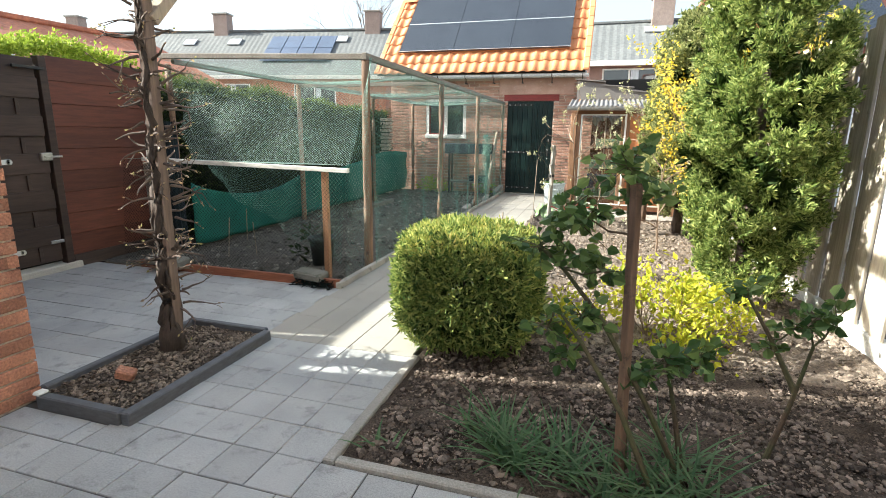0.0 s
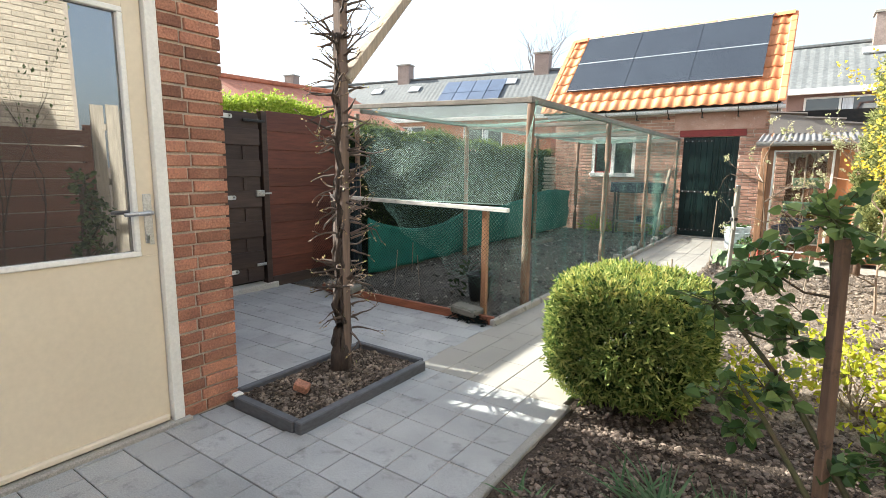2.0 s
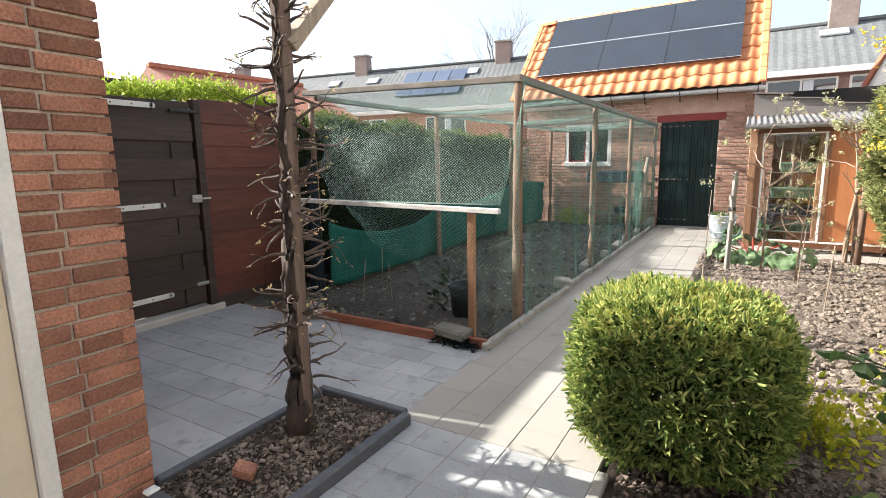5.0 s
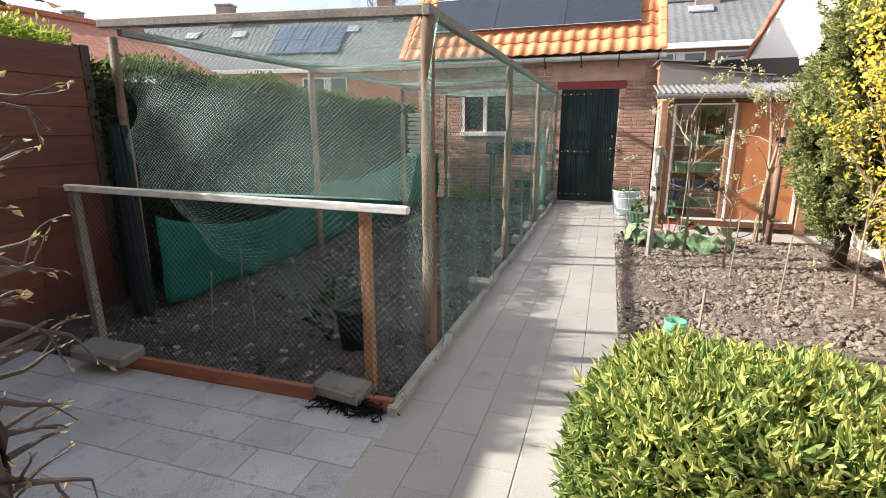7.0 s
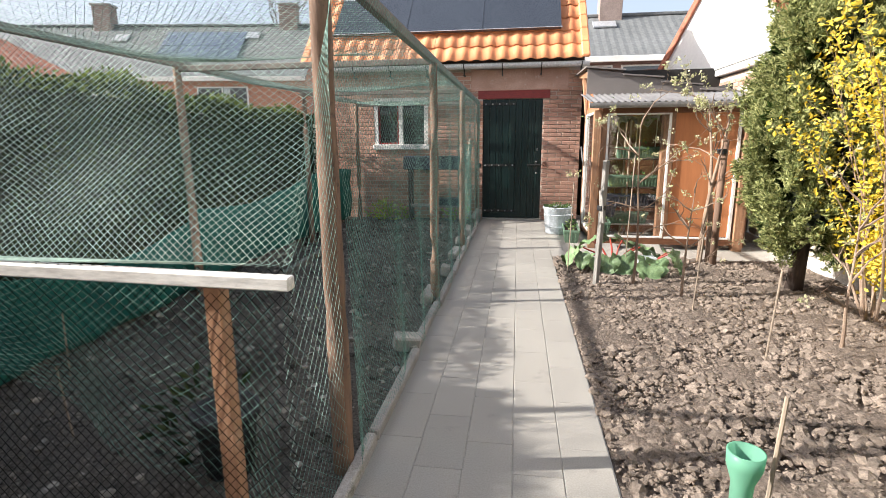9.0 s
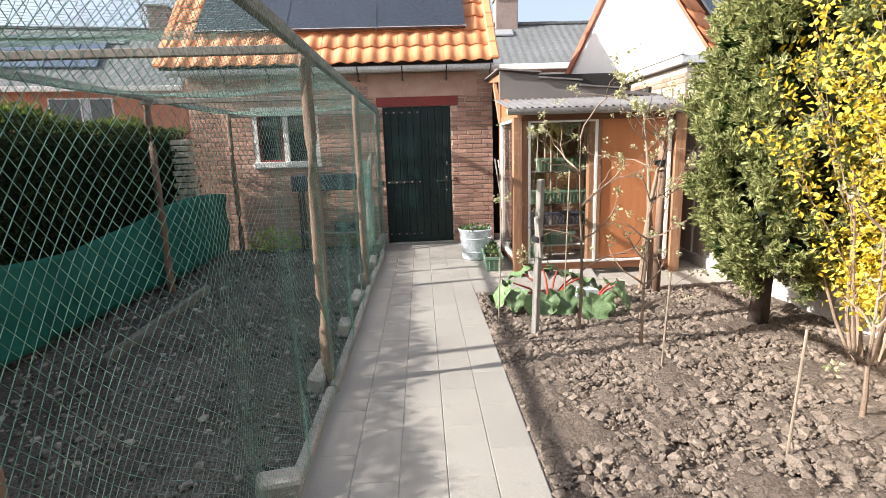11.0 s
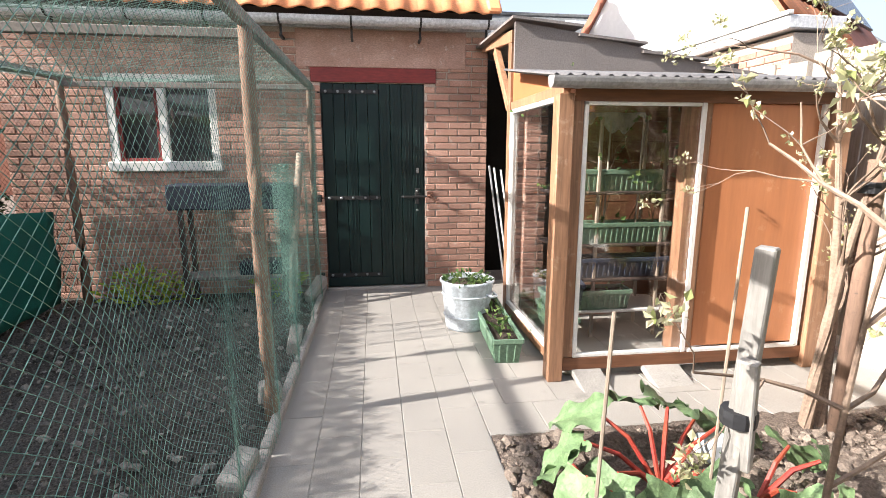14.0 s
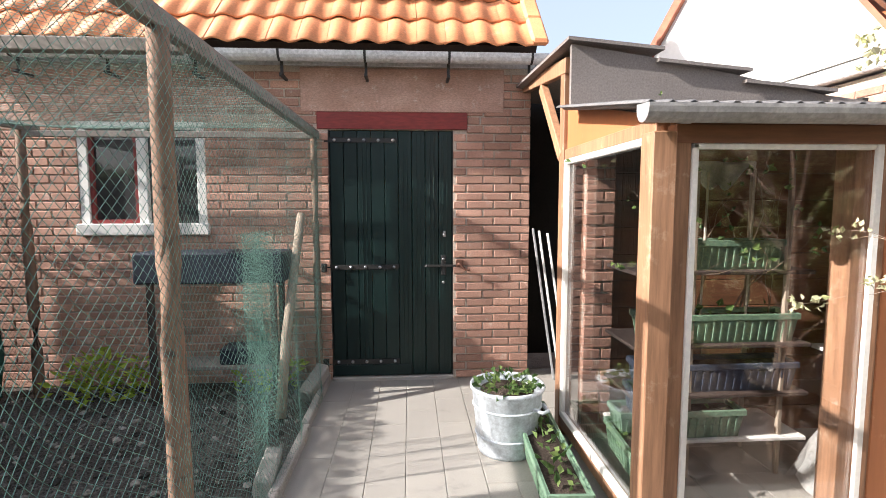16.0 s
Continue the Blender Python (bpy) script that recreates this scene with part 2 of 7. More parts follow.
M["rhubarb_leaf"] = surf("rhubarb_leaf", (0.125, 0.20, 0.085), (0.18, 0.26, 0.125), 0.45, 14, 60, bump=0.6, dist=0.008, vary=0.35, stain=(0.26, 0.33, 0.17), stain_at=0.58)
M["yellow_flower"] = leafy("yellow_flower", (0.72, 0.52, 0.03), (0.80, 0.64, 0.08), (0.72, 0.62, 0.16))
M["yellow_leaf"] = leafy("yellow_leaf", (0.26, 0.33, 0.03), (0.50, 0.50, 0.04), (0.66, 0.60, 0.06))
M["blossom"] = leafy("blossom", (0.42, 0.42, 0.22), (0.6, 0.55, 0.38), (0.3, 0.34, 0.12))
M["grass_leaf"] = leafy("grass_leaf", (0.05, 0.10, 0.04), (0.09, 0.16, 0.07), (0.14, 0.2, 0.1))
M["red_stem"] = surf("red_stem", (0.42, 0.05, 0.04), (0.3, 0.07, 0.03), 0.5, 8, 60, bump=0.1)
M["glass"] = glassy("glass")
M["green_plastic"] = surf("green_plastic", (0.17, 0.27, 0.18), (0.13, 0.21, 0.14), 0.55, 4, 50, bump=0.1, vary=0.1)
M["blue_plastic"] = surf("blue_plastic", (0.06, 0.075, 0.11), (0.04, 0.05, 0.075), 0.5, 4, 50, bump=0.1)
M["enamel"] = surf("enamel", (0.58, 0.62, 0.66), (0.50, 0.54, 0.57), 0.4, 4, 40, bump=0.1, stain=(0.36, 0.36, 0.35), stain_at=0.66)
M["gauge_green"] = leafy("gauge_green", (0.24, 0.52, 0.37), (0.25, 0.53, 0.38), (0.24, 0.52, 0.37), thin=0.55, rough=0.3)
M["black_plastic"] = surf("black_plastic", (0.03, 0.03, 0.032), (0.022, 0.022, 0.024), 0.55, 5, 50, bump=0.1)
M["tarp"] = surf("tarp", (0.34, 0.33, 0.31), (0.24, 0.235, 0.22), 0.6, 6, 40, bump=0.5, dist=0.01)
M["edging"] = surf("edging", (0.105, 0.105, 0.115), (0.075, 0.075, 0.082), 0.6, 4, 60, stretch=(0.3, 0.3, 1), bump=0.2, vary=0.05)
M["curtain"] = surf("curtain", (0.55, 0.57, 0.6), (0.4, 0.42, 0.45), 0.8, 8, 20, stretch=(1, 1, 0.1), bump=0)


# ---- mesh tools ----
def part(name, bm, material, parent=None, label="", smooth=False):
    """Links a bmesh as one mesh object, under a thing, a part or a piece of the setting."""
    me = bpy.data.meshes.new(name)
    bm.to_mesh(me)
    bm.free()
    me.materials.append(material)
    if smooth:
        me.shade_smooth()
    ob = new(name, me)
    return under(ob, parent, label)


def under(ob, parent=None, label=""):
    if parent is not None:
        ob.parent = parent
        # parts are meshes in world places; only a thing's own Empty stands off the origin
        ob.matrix_parent_inverse = Matrix.Translation(-parent.location) if parent.parent is None else Matrix()
    if label:
        ob["label"] = label
    return ob


def raw(name, verts, faces, material, parent=None, label="", smooth=False):
    me = bpy.data.meshes.new(name)
    me.from_pydata(verts if isinstance(verts, list) else verts.tolist(), [], faces if isinstance(faces, list) else faces.tolist())
    me.materials.append(material)
    if smooth:
        me.shade_smooth()
    return under(new(name, me), parent, label)


def thing(name, at, label, category, group=""):
    ob = new(name)
    ob.location = at
    ob.empty_display_size = 0.1
    return tagged(ob, label, category, group)


def box(bm, x0, x1, y0, y1, z0, z1, bevel=0.0, m=None):
    b2 = bmesh.new()
    bmesh.ops.create_cube(b2, size=1)
    for v in b2.verts:
        v.co = Vector(((x0 + x1) / 2 + v.co.x * (x1 - x0), (y0 + y1) / 2 + v.co.y * (y1 - y0), (z0 + z1) / 2 + v.co.z * (z1 - z0)))
    if bevel:
        bmesh.ops.bevel(b2, geom=b2.edges[:], offset=bevel, segments=1, affect="EDGES")
    if m is not None:
        b2.transform(m)
    return join(bm, b2)


def join(bm, b2):
    vs = [bm.verts.new(v.co) for v in b2.verts]
    b2.verts.index_update()
    for f in b2.faces:
        bm.faces.new([vs[v.index] for v in f.verts])
    b2.free()
    return bm


def boxes(*rows, bevel=0.003):
    bm = bmesh.new()
    for r in rows:
        box(bm, *r, bevel=bevel)
    return bm


def beam(bm, a, b, w, d, bevel=0.004):
    """A squared timber from a to b, w wide and d deep."""
    a, b = Vector(a), Vector(b)
    q = (b - a).to_track_quat("Z", "Y").to_matrix().to_4x4()
    return box(bm, -w / 2, w / 2, -d / 2, d / 2, 0, (b - a).length, bevel, Matrix.Translation(a) @ q)


def tube(bm, pts, radii, sides=6):
    """A tapered round limb along points."""
    rings = []
    for i, p in enumerate(pts):
        p = Vector(p)
        d = (Vector(pts[min(i + 1, len(pts) - 1)]) - Vector(pts[max(i - 1, 0)])).normalized()
        q = d.to_track_quat("Z", "Y")
        r = radii[i] if isinstance(radii, (list, tuple)) else radii
        rings.append([bm.verts.new(p + q @ Vector((math.cos(2 * math.pi * k / sides) * r, math.sin(2 * math.pi * k / sides) * r, 0))) for k in range(sides)])
    for a, b in zip(rings, rings[1:]):
        for k in range(sides):
            bm.faces.new((a[k], a[(k + 1) % sides], b[(k + 1) % sides], b[k]))
    bm.faces.new(rings[0][::-1])
    bm.faces.new(rings[-1])
    return bm


def lathe(bm, profile, at, sides=24):
    """A turned body: (radius, height) pairs round an upright axis."""
    rings = [[bm.verts.new((at[0] + r * math.cos(2 * math.pi * k / sides), at[1] + r * math.sin(2 * math.pi * k / sides), at[2] + z)) for k in range(sides)] for r, z in profile]
    for a, b in zip(rings, rings[1:]):
        for k in range(sides):
            bm.faces.new((a[k], a[(k + 1) % sides], b[(k + 1) % sides], b[k]))
    bm.faces.new(rings[0][::-1])
    bm.faces.new(rings[-1])
    return bm


def unit(a):
    return a / np.maximum(np.linalg.norm(a, axis=1, keepdims=True), 1e-6)


def leaves(name, centres, aim, length, width, material, parent=None, label="", rng=None, spread=0.7, fold=0.25, ovate=False):
    """Many small folded leaves: centres, and the way that each one points, with spread."""
    rng = rng or np.random.default_rng(1)
    k = len(centres)
    d = unit(np.asarray(aim) + rng.normal(0, spread, (k, 3)))
    side = unit(np.cross(d, rng.normal(0, 1, (k, 3))))
    up = np.cross(side, d)
    s = rng.uniform(0.6, 1.25, (k, 1))
    L, W = length * s, width * s
    base = np.asarray(centres)
    if ovate:
        low, high = base + d * L * 0.28 + up * W * fold, base + d * L * 0.68 + up * W * fold
        v = np.stack([base, low + side * W * 0.46, high + side * W * 0.40, base + d * L, high - side * W * 0.40, low - side * W * 0.46], 1).reshape(-1, 3)
        i = np.arange(k)[:, None] * 6
        f = np.concatenate([i + [0, 1, 2], i + [0, 2, 3], i + [0, 3, 4], i + [0, 4, 5]], 1).reshape(-1, 3)
        return raw(name, v, f, material, parent, label)
    mid = base + d * L * 0.45
    v = np.stack([base, mid + side * W / 2 + up * W * fold, base + d * L, mid - side * W / 2 + up * W * fold], 1).reshape(-1, 3)
    i = np.arange(k)[:, None] * 4
    f = np.concatenate([i + [0, 1, 2], i + [0, 2, 3]], 1).reshape(-1, 3)
    return raw(name, v, f, material, parent, label)


def mirror_pane(name, strength):
    """A pane in front of a dark room: dark, with a clear mirror gloss."""
    m, n, l, b = nodes_of(name)
    b.inputs["Base Color"].default_value = (0.02, 0.02, 0.02, 1)
    b.inputs["Roughness"].default_value = 0.5
    gloss = n.new("ShaderNodeBsdfGlossy"); gloss.inputs["Roughness"].default_value = 0.01
    mx = n.new("ShaderNodeMixShader"); mx.inputs[0].default_value = strength
    l.new(b.outputs[0], mx.inputs[1]); l.new(gloss.outputs[0], mx.inputs[2])
    l.new(mx.outputs[0], n["Material Output"].inputs[0])
    return m


M["glass_dark"] = mirror_pane("glass_dark", 0.13)
M["glass_mirror"] = mirror_pane("glass_mirror", 0.28)
M["gravel"] = surf("gravel", (0.24, 0.19, 0.15), (0.08, 0.06, 0.048), 0.9, 8, 90, bump=0.5, vary=0.6, spec=0.15)
M["concrete_pale"] = surf("concrete_pale", (0.6, 0.57, 0.52), (0.45, 0.43, 0.39), 0.85, 3, 100, bump=0.4)
M["bud"] = leafy("bud", (0.25, 0.17, 0.1), (0.4, 0.28, 0.18), (0.3, 0.3, 0.1))
# filler colour for foliage cores, dark as the shade between leaves
M["shade_core"] = surf("shade_core", (0.02, 0.028, 0.012), (0.012, 0.017, 0.008), 0.95, 8, 60, bump=0.8, dist=0.03)
M["net_blue"] = surf("net_blue", (0.012, 0.024, 0.032), (0.006, 0.012, 0.016), 0.8, 6, 60, bump=0.4)
# dark netting colour, near black to carry the shade low in the cage
M["net_dark"] = surf("net_dark", (0.006, 0.010, 0.009), (0.004, 0.006, 0.005), 0.85, 5, 50, bump=0, spec=0.15)
M["rust"] = surf("rust", (0.16, 0.07, 0.04), (0.1, 0.045, 0.03), 0.8, 8, 80, bump=0.4)
M["bed_frame"] = M["wood_in"]
M["stake_grey"] = surf("stake_grey", (0.30, 0.283, 0.255), (0.2, 0.188, 0.168), 0.85, 5, 60, stretch=(1, 1, 0.1), bump=0.4)
M["white_base"] = surf("white_base", (0.72, 0.70, 0.66), (0.6, 0.58, 0.54), 0.8, 3, 60, bump=0.3, stain=(0.4, 0.38, 0.33), stain_at=0.62)
M["chimney"] = surf("chimney", (0.32, 0.25, 0.22), (0.26, 0.2, 0.175), 0.9, 3, 30, bump=0.3)
M["brick_plum"] = surf("brick_plum", (0.27, 0.17, 0.14), (0.2, 0.125, 0.105), 0.9, 3, 30, bump=0.3)
M["far_bark"] = surf("far_bark", (0.22, 0.2, 0.18), (0.17, 0.15, 0.14), 0.9, 3, 10, bump=0)
M["conifer_light"] = leafy("conifer_light", (0.06, 0.10, 0.025), (0.22, 0.29, 0.075), (0.50, 0.54, 0.19), rough=0.65)
M["fence_brown"] = surf("fence_brown", (0.26, 0.115, 0.075), (0.18, 0.08, 0.055), 0.75, 3, 40, stretch=(1, 0.1, 1), bump=0.35)
M["joint_path"] = surf("joint_path", (0.37, 0.34, 0.298), (0.29, 0.265, 0.235), 0.95, 3, 80, bump=0.5)
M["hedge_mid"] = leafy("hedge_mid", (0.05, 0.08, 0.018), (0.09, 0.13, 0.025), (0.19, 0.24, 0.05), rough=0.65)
M["pebble"] = surf("pebble", (0.23, 0.18, 0.145), (0.07, 0.052, 0.042), 0.9, 8, 90, bump=0.5, vary=0.7, spec=0.15)
M["spur"] = surf("spur", (0.14, 0.10, 0.08), (0.07, 0.05, 0.04), 0.85, 8, 60, bump=0.5, vary=0.2)
M["table_blue"] = surf("table_blue", (0.014, 0.021, 0.036), (0.008, 0.012, 0.02), 0.6, 4, 50, bump=0.1)
# pale copy of the net colour for strands caught by the sun
M["net_sunlit"] = surf("net_sunlit", (0.34, 0.46, 0.39), (0.20, 0.30, 0.25), 0.5, 3, 30, bump=0, vary=0.45)
M["concrete_dark"] = surf("concrete_dark", (0.20, 0.19, 0.165), (0.12, 0.115, 0.095), 0.9, 3, 120, bump=0.5, stain=(0.07, 0.075, 0.05), stain_at=0.56)
M["cage_clod"] = surf("cage_clod", (0.25, 0.23, 0.20), (0.06, 0.054, 0.047), 0.95, 9, 90, bump=0.6, vary=0.7, spec=0.15)
M["batten_white"] = surf("batten_white", (0.62, 0.60, 0.56), (0.5, 0.48, 0.44), 0.6, 4, 60, stretch=(0.2, 1, 1), bump=0.3, stain=(0.3, 0.29, 0.26), stain_at=0.6)
# brighter copy of box_leaf, sun on the bush top put into colour
M["box_sunlit"] = leafy("box_sunlit", (0.28, 0.33, 0.075), (0.44, 0.45, 0.11), (0.60, 0.52, 0.18), thin=0.4, rough=0.6)
M["post_brown"] = surf("post_brown", (0.25, 0.175, 0.14), (0.10, 0.07, 0.055), 0.85, 5, 60, stretch=(1, 1, 0.1), bump=0.5)
M["coat"] = surf("coat", (0.47, 0.315, 0.25), (0.37, 0.225, 0.17), 0.9, 3.5, 50, stretch=(1, 1, 2), bump=0.6, dist=0.006, stain=(0.56, 0.46, 0.39), stain_at=0.57)


# ---- brickwork ----
brick_meshes = {}


def brick_mesh(length, height, material, key):
    """One brick with its worn front edges, front at y = 0, facing -y."""
    k = (key, round(length, 2))
    if k not in brick_meshes:
        c, d = 0.004, 0.05
        x, z = length / 2, height / 2
        v = [(-x + c, 0, -z + c), (x - c, 0, -z + c), (x - c, 0, z - c), (-x + c, 0, z - c),
             (-x, c, -z), (x, c, -z), (x, c, z), (-x, c, z),
             (-x, d, -z), (x, d, -z), (x, d, z), (-x, d, z)]
        f = [(0, 1, 2, 3)] + [(a, a + 4, (a + 1) % 4 + 4, (a + 1) % 4)[::-1] for a in range(4)] + [(a + 4, a + 8, (a + 1) % 4 + 8, (a + 1) % 4 + 4)[::-1] for a in range(4)]
        me = bpy.data.meshes.new("brick")
        me.from_pydata(v, [], f)
        me.materials.append(material)
        brick_meshes[k] = me
    return brick_meshes[k]


def brickwork(parent, to_world, width, z0, z1, holes, material, key, near, brick=0.21, joint=0.012, course=0.0665):
    """Running-bond bricks over a wall of that width. holes: (u0, u1, z0, z1). near(u, z): whether a brick is built as a piece of its own."""
    rng = random.Random(len(key) + 7)
    vs, fs = [], []
    row = 0
    z = z0
    while z + course <= z1 + 0.001:
        zc = z + course / 2
        spans = [(0.0, width)]
        for h0, h1, g0, g1 in holes:
            if g0 < zc < g1:
                spans = [s for a, b in spans for s in ((a, min(b, h0)), (max(a, h1), b)) if s[1] - s[0] > 0.03]
        for a, b in spans:
            u = a
            if row % 2:
                u -= (brick + joint) / 2
            else:
                u -= ((a / (brick + joint)) % 1) * (brick + joint) * (a > 0)
            while u < b - 0.02:
                s, e = max(u, a), min(u + brick, b)
                u += brick + joint
                if e - s < 0.035:
                    continue
                me = brick_mesh(e - s, course - joint, material, key)
                m = to_world @ pose((s + e) / 2 + rng.uniform(-0.002, 0.002), rng.uniform(-0.0025, 0.002), zc + rng.uniform(-0.0015, 0.0015), rng.uniform(-0.4, 0.4), rng.uniform(-0.5, 0.5), 0)
                if near((s + e) / 2, zc):
                    ob = new("brick", me)
                    ob.matrix_world = m
                    ob.parent = parent
                    ob.matrix_parent_inverse = Matrix.Translation(-parent.location)
                else:
                    o = len(vs)
                    vs += [tuple(m @ v.co) for v in me.vertices]
                    fs += [tuple(i + o for i in p.vertices) for p in me.polygons]
        z += course
        row += 1
    if vs:
        ob = raw("brick_field", vs, fs, material, parent)
        ob["kind"] = "stuff"


# ---- ground and beds ----
def lumpy(name, x0, x1, y0, y1, step, z, amp, material, freq=3.0, edge=0.08):
    nx, ny = max(2, int((x1 - x0) / step)), max(2, int((y1 - y0) / step))
    vs, fs = [], []
    for j in range(ny + 1):
        for i in range(nx + 1):
            x, y = x0 + (x1 - x0) * i / nx, y0 + (y1 - y0) * j / ny
            e = min(1, min(x - x0, x1 - x, y - y0, y1 - y) / edge) if edge else 1
            h = noise.noise((x * freq, y * freq, 0.3)) + 0.6 * noise.noise((x * freq * 3.1, y * freq * 3.1, 5)) + 0.45 * noise.noise((x * freq * 7.3, y * freq * 7.3, 9))
            vs.append((x, y, z + amp * h * e))
    for j in range(ny):
        for i in range(nx):
            a = j * (nx + 1) + i
            fs.append((a, a + 1, a + nx + 2, a + nx + 1))
    return raw(name, vs, fs, material, smooth=True)


ground = raw("ground", [(-400, -400, -0.16), (400, -400, -0.16), (400, 600, -0.16), (-400, 600, -0.16)], [(0, 1, 2, 3)], M["soil"])
tagged(ground, "bare garden ground running to the horizon", "ground", kind="structure")
bed = lumpy("vegetable_bed", -0.828, 1.83, 3.2, 8.88, 0.026, 0.0, 0.042, M["soil"], 3.6, 0.02)
tagged(bed, "dug bare grey-brown soil of the vegetable bed", "soil", kind="structure")
front_bed = lumpy("front_bed", -0.80, 3.2, 1.86, 3.24, 0.026, -0.002, 0.026, M["soil_dark"], 3.6, 0.05)
tagged(front_bed, "dark brown soil under the roses and bush", "soil", kind="structure")
cage_bed = lumpy("cage_bed", -5.3, -1.9, 4.0, 11.72, 0.04, 0.0, 0.02, M["soil_cage"])
tagged(cage_bed, "grey raked soil inside the netted cage", "soil", kind="structure")


def clods(name, n, x0, x1, y0, y1, z, size, material, seed, label):
    """Loose lumps of earth and pebbles, too many to count."""
    rng = np.random.default_rng(seed)
    base = [Vector((1, 0, 0)), Vector((-1, 0, 0)), Vector((0, 1, 0)), Vector((0, -1, 0)), Vector((0, 0, 1)), Vector((0, 0, -1))]
    base += [Vector((a, b_, c_)) * 0.55 for a in (1, -1) for b_ in (1, -1) for c_ in (1, -1)]
    lump = bmesh.new()
    for q in base:
        lump.verts.new(q)
    bmesh.ops.convex_hull(lump, input=lump.verts)
    bmesh.ops.triangulate(lump, faces=lump.faces)
    lump.verts.index_update()
    base = np.array([tuple(q.co) for q in lump.verts])
    tri = np.array([[q.index for q in f.verts] for f in lump.faces])
    k = len(base)
    lump.free()
    c = np.stack([rng.uniform(x0, x1, n), rng.uniform(y0, y1, n), np.full(n, z)], 1)
    s = size * (0.35 + rng.pareto(3.0, n).clip(0, 2.2))
    v = base[None] * rng.uniform(0.6, 1.3, (n, k, 1))
    a = rng.uniform(0, 6.28, n)
    ca, sa = np.cos(a)[:, None], np.sin(a)[:, None]
    v = np.stack([v[:, :, 0] * ca - v[:, :, 1] * sa, v[:, :, 0] * sa + v[:, :, 1] * ca, v[:, :, 2] * 0.65 + v[:, :, 0] * 0.25], 2)
    v = (c[:, None] + v * s[:, None, None]).reshape(-1, 3)
    f = (np.arange(n)[:, None, None] * k + tri[None]).reshape(-1, 3)
    return tagged(raw(name, v, f, material), label, "soil", kind="stuff")


clods("soil_clods", 28000, -0.822, 1.78, 3.3, 8.82, 0.004, 0.015, M["clod"], 3, "loose clods of dry grey-brown earth")
clods("soil_pebbles", 24000, -0.74, 1.85, 1.9, 3.4, 0.004, 0.0075, M["pebble"], 4, "loose dark crumbs of earth and stones")
clods("cage_clods", 9000, -4.4, -1.95, 4.05, 11.6, 0.005, 0.012, M["cage_clod"], 5, "loose grey lumps of earth in the cage")

# paving: a dark joint bed with slabs on it
def sheet(name, x0, x1, y0, y1, z0, z1, material, label):
    return tagged(part(name, boxes((x0, x1, y0, y1, z0, z1), bevel=0), material), label, "paving", kind="structure")


pavement = sheet("pavement", -4.62, 3.2, -4.0, 1.86, -0.12, -0.006, M["joint"], "worn grey concrete paving slabs with dark joints")
path_base = sheet("garden_path", -1.87, -0.83, 1.862, 11.7, -0.12, -0.004, M["joint_path"], "long straight garden path of grey concrete slabs")
patio_base = sheet("patio", -4.62, -1.872, 1.862, 3.96, -0.12, -0.004, M["joint_path"], "grey concrete slabs before the gate")
apron_base = sheet("apron", -0.828, 2.0, 8.87, 11.9, -0.12, -0.004, M["joint_path"], "pale concrete slabs round the greenhouse")

slab_meshes = {}


def slab_mesh(w, d, material):
    k = (round(w, 3), round(d, 3), material)
    if k not in slab_meshes:
        bm = bmesh.new()
        c = 0.0025
        x, y = w / 2, d / 2
        lo = [bm.verts.new(p) for p in ((-x, -y, -0.04), (x, -y, -0.04), (x, y, -0.04), (-x, y, -0.04))]
        mi = [bm.verts.new(p) for p in ((-x, -y, -c), (x, -y, -c), (x, y, -c), (-x, y, -c))]
        hi = [bm.verts.new(p) for p in ((-x + c, -y + c, 0), (x - c, -y + c, 0), (x - c, y - c, 0), (-x + c, y - c, 0))]
        for a, b in ((lo, mi), (mi, hi)):
            for i in range(4):
                bm.faces.new((a[i], a[(i + 1) % 4], b[(i + 1) % 4], b[i]))
        bm.faces.new(hi)
        me = bpy.data.meshes.new("slab")
        bm.to_mesh(me); bm.free()
        me.materials.append(M[material])
        slab_meshes[k] = me
    return slab_meshes[k]


def pave(parent, x0, x1, y0, y1, w, d, shift, along, gap=0.006, seed=1, skip=(), material="slab", butt=None, tilt=0.25):
    """Slabs of w x d over an area; along: which axis the broken joints run across."""
    rng = random.Random(seed)
    rows = int(round(((y1 - y0) if along == "x" else (x1 - x0)) / (d if along == "x" else w)))
    for r in range(rows):
        a = (y0 + r * d) if along == "x" else (x0 + r * w)
        u = (x0 if along == "x" else y0) - (shift * (r % 2))
        size = w if along == "x" else d
        end = x1 if along == "x" else y1
        start = x0 if along == "x" else y0
        while u < end - 0.02:
            s, e = max(u, start), min(u + size, end)
            u += size
            if e - s < 0.04:
                continue
            if along == "x":
                cx, cy, ww, dd = (s + e) / 2, a + d / 2, e - s, d
            else:
                cx, cy, ww, dd = a + w / 2, (s + e) / 2, w, e - s
            if any(q[0] < cx < q[1] and q[2] < cy < q[3] for q in skip):
                continue
            ob = new("slab", slab_mesh(ww - (gap if along == "y" or butt is None else butt), dd - (gap if along == "x" or butt is None else butt), material))
            ob.matrix_world = pose(cx, cy, rng.uniform(-0.006, 0.006) * tilt, rng.uniform(-tilt, tilt), rng.uniform(-tilt, tilt), rng.uniform(-0.8, 0.8) * tilt)
            ob.parent = parent


# ---- the house at the start ----
HX, HY = -2.40, 1.85
house = thing("house", (-3.8, 0, 0), "red brick house with a cream back door beside the terrace", "house")
house_wall = part("wall", boxes((-4.95, HX - 0.012, 1.53, HY - 0.012, -0.1, 5.2), bevel=0), M["mortar"], house)
part("wall", boxes((-4.95, HX - 0.012, -8, 0.60, -0.1, 5.2), bevel=0), M["mortar"], house)
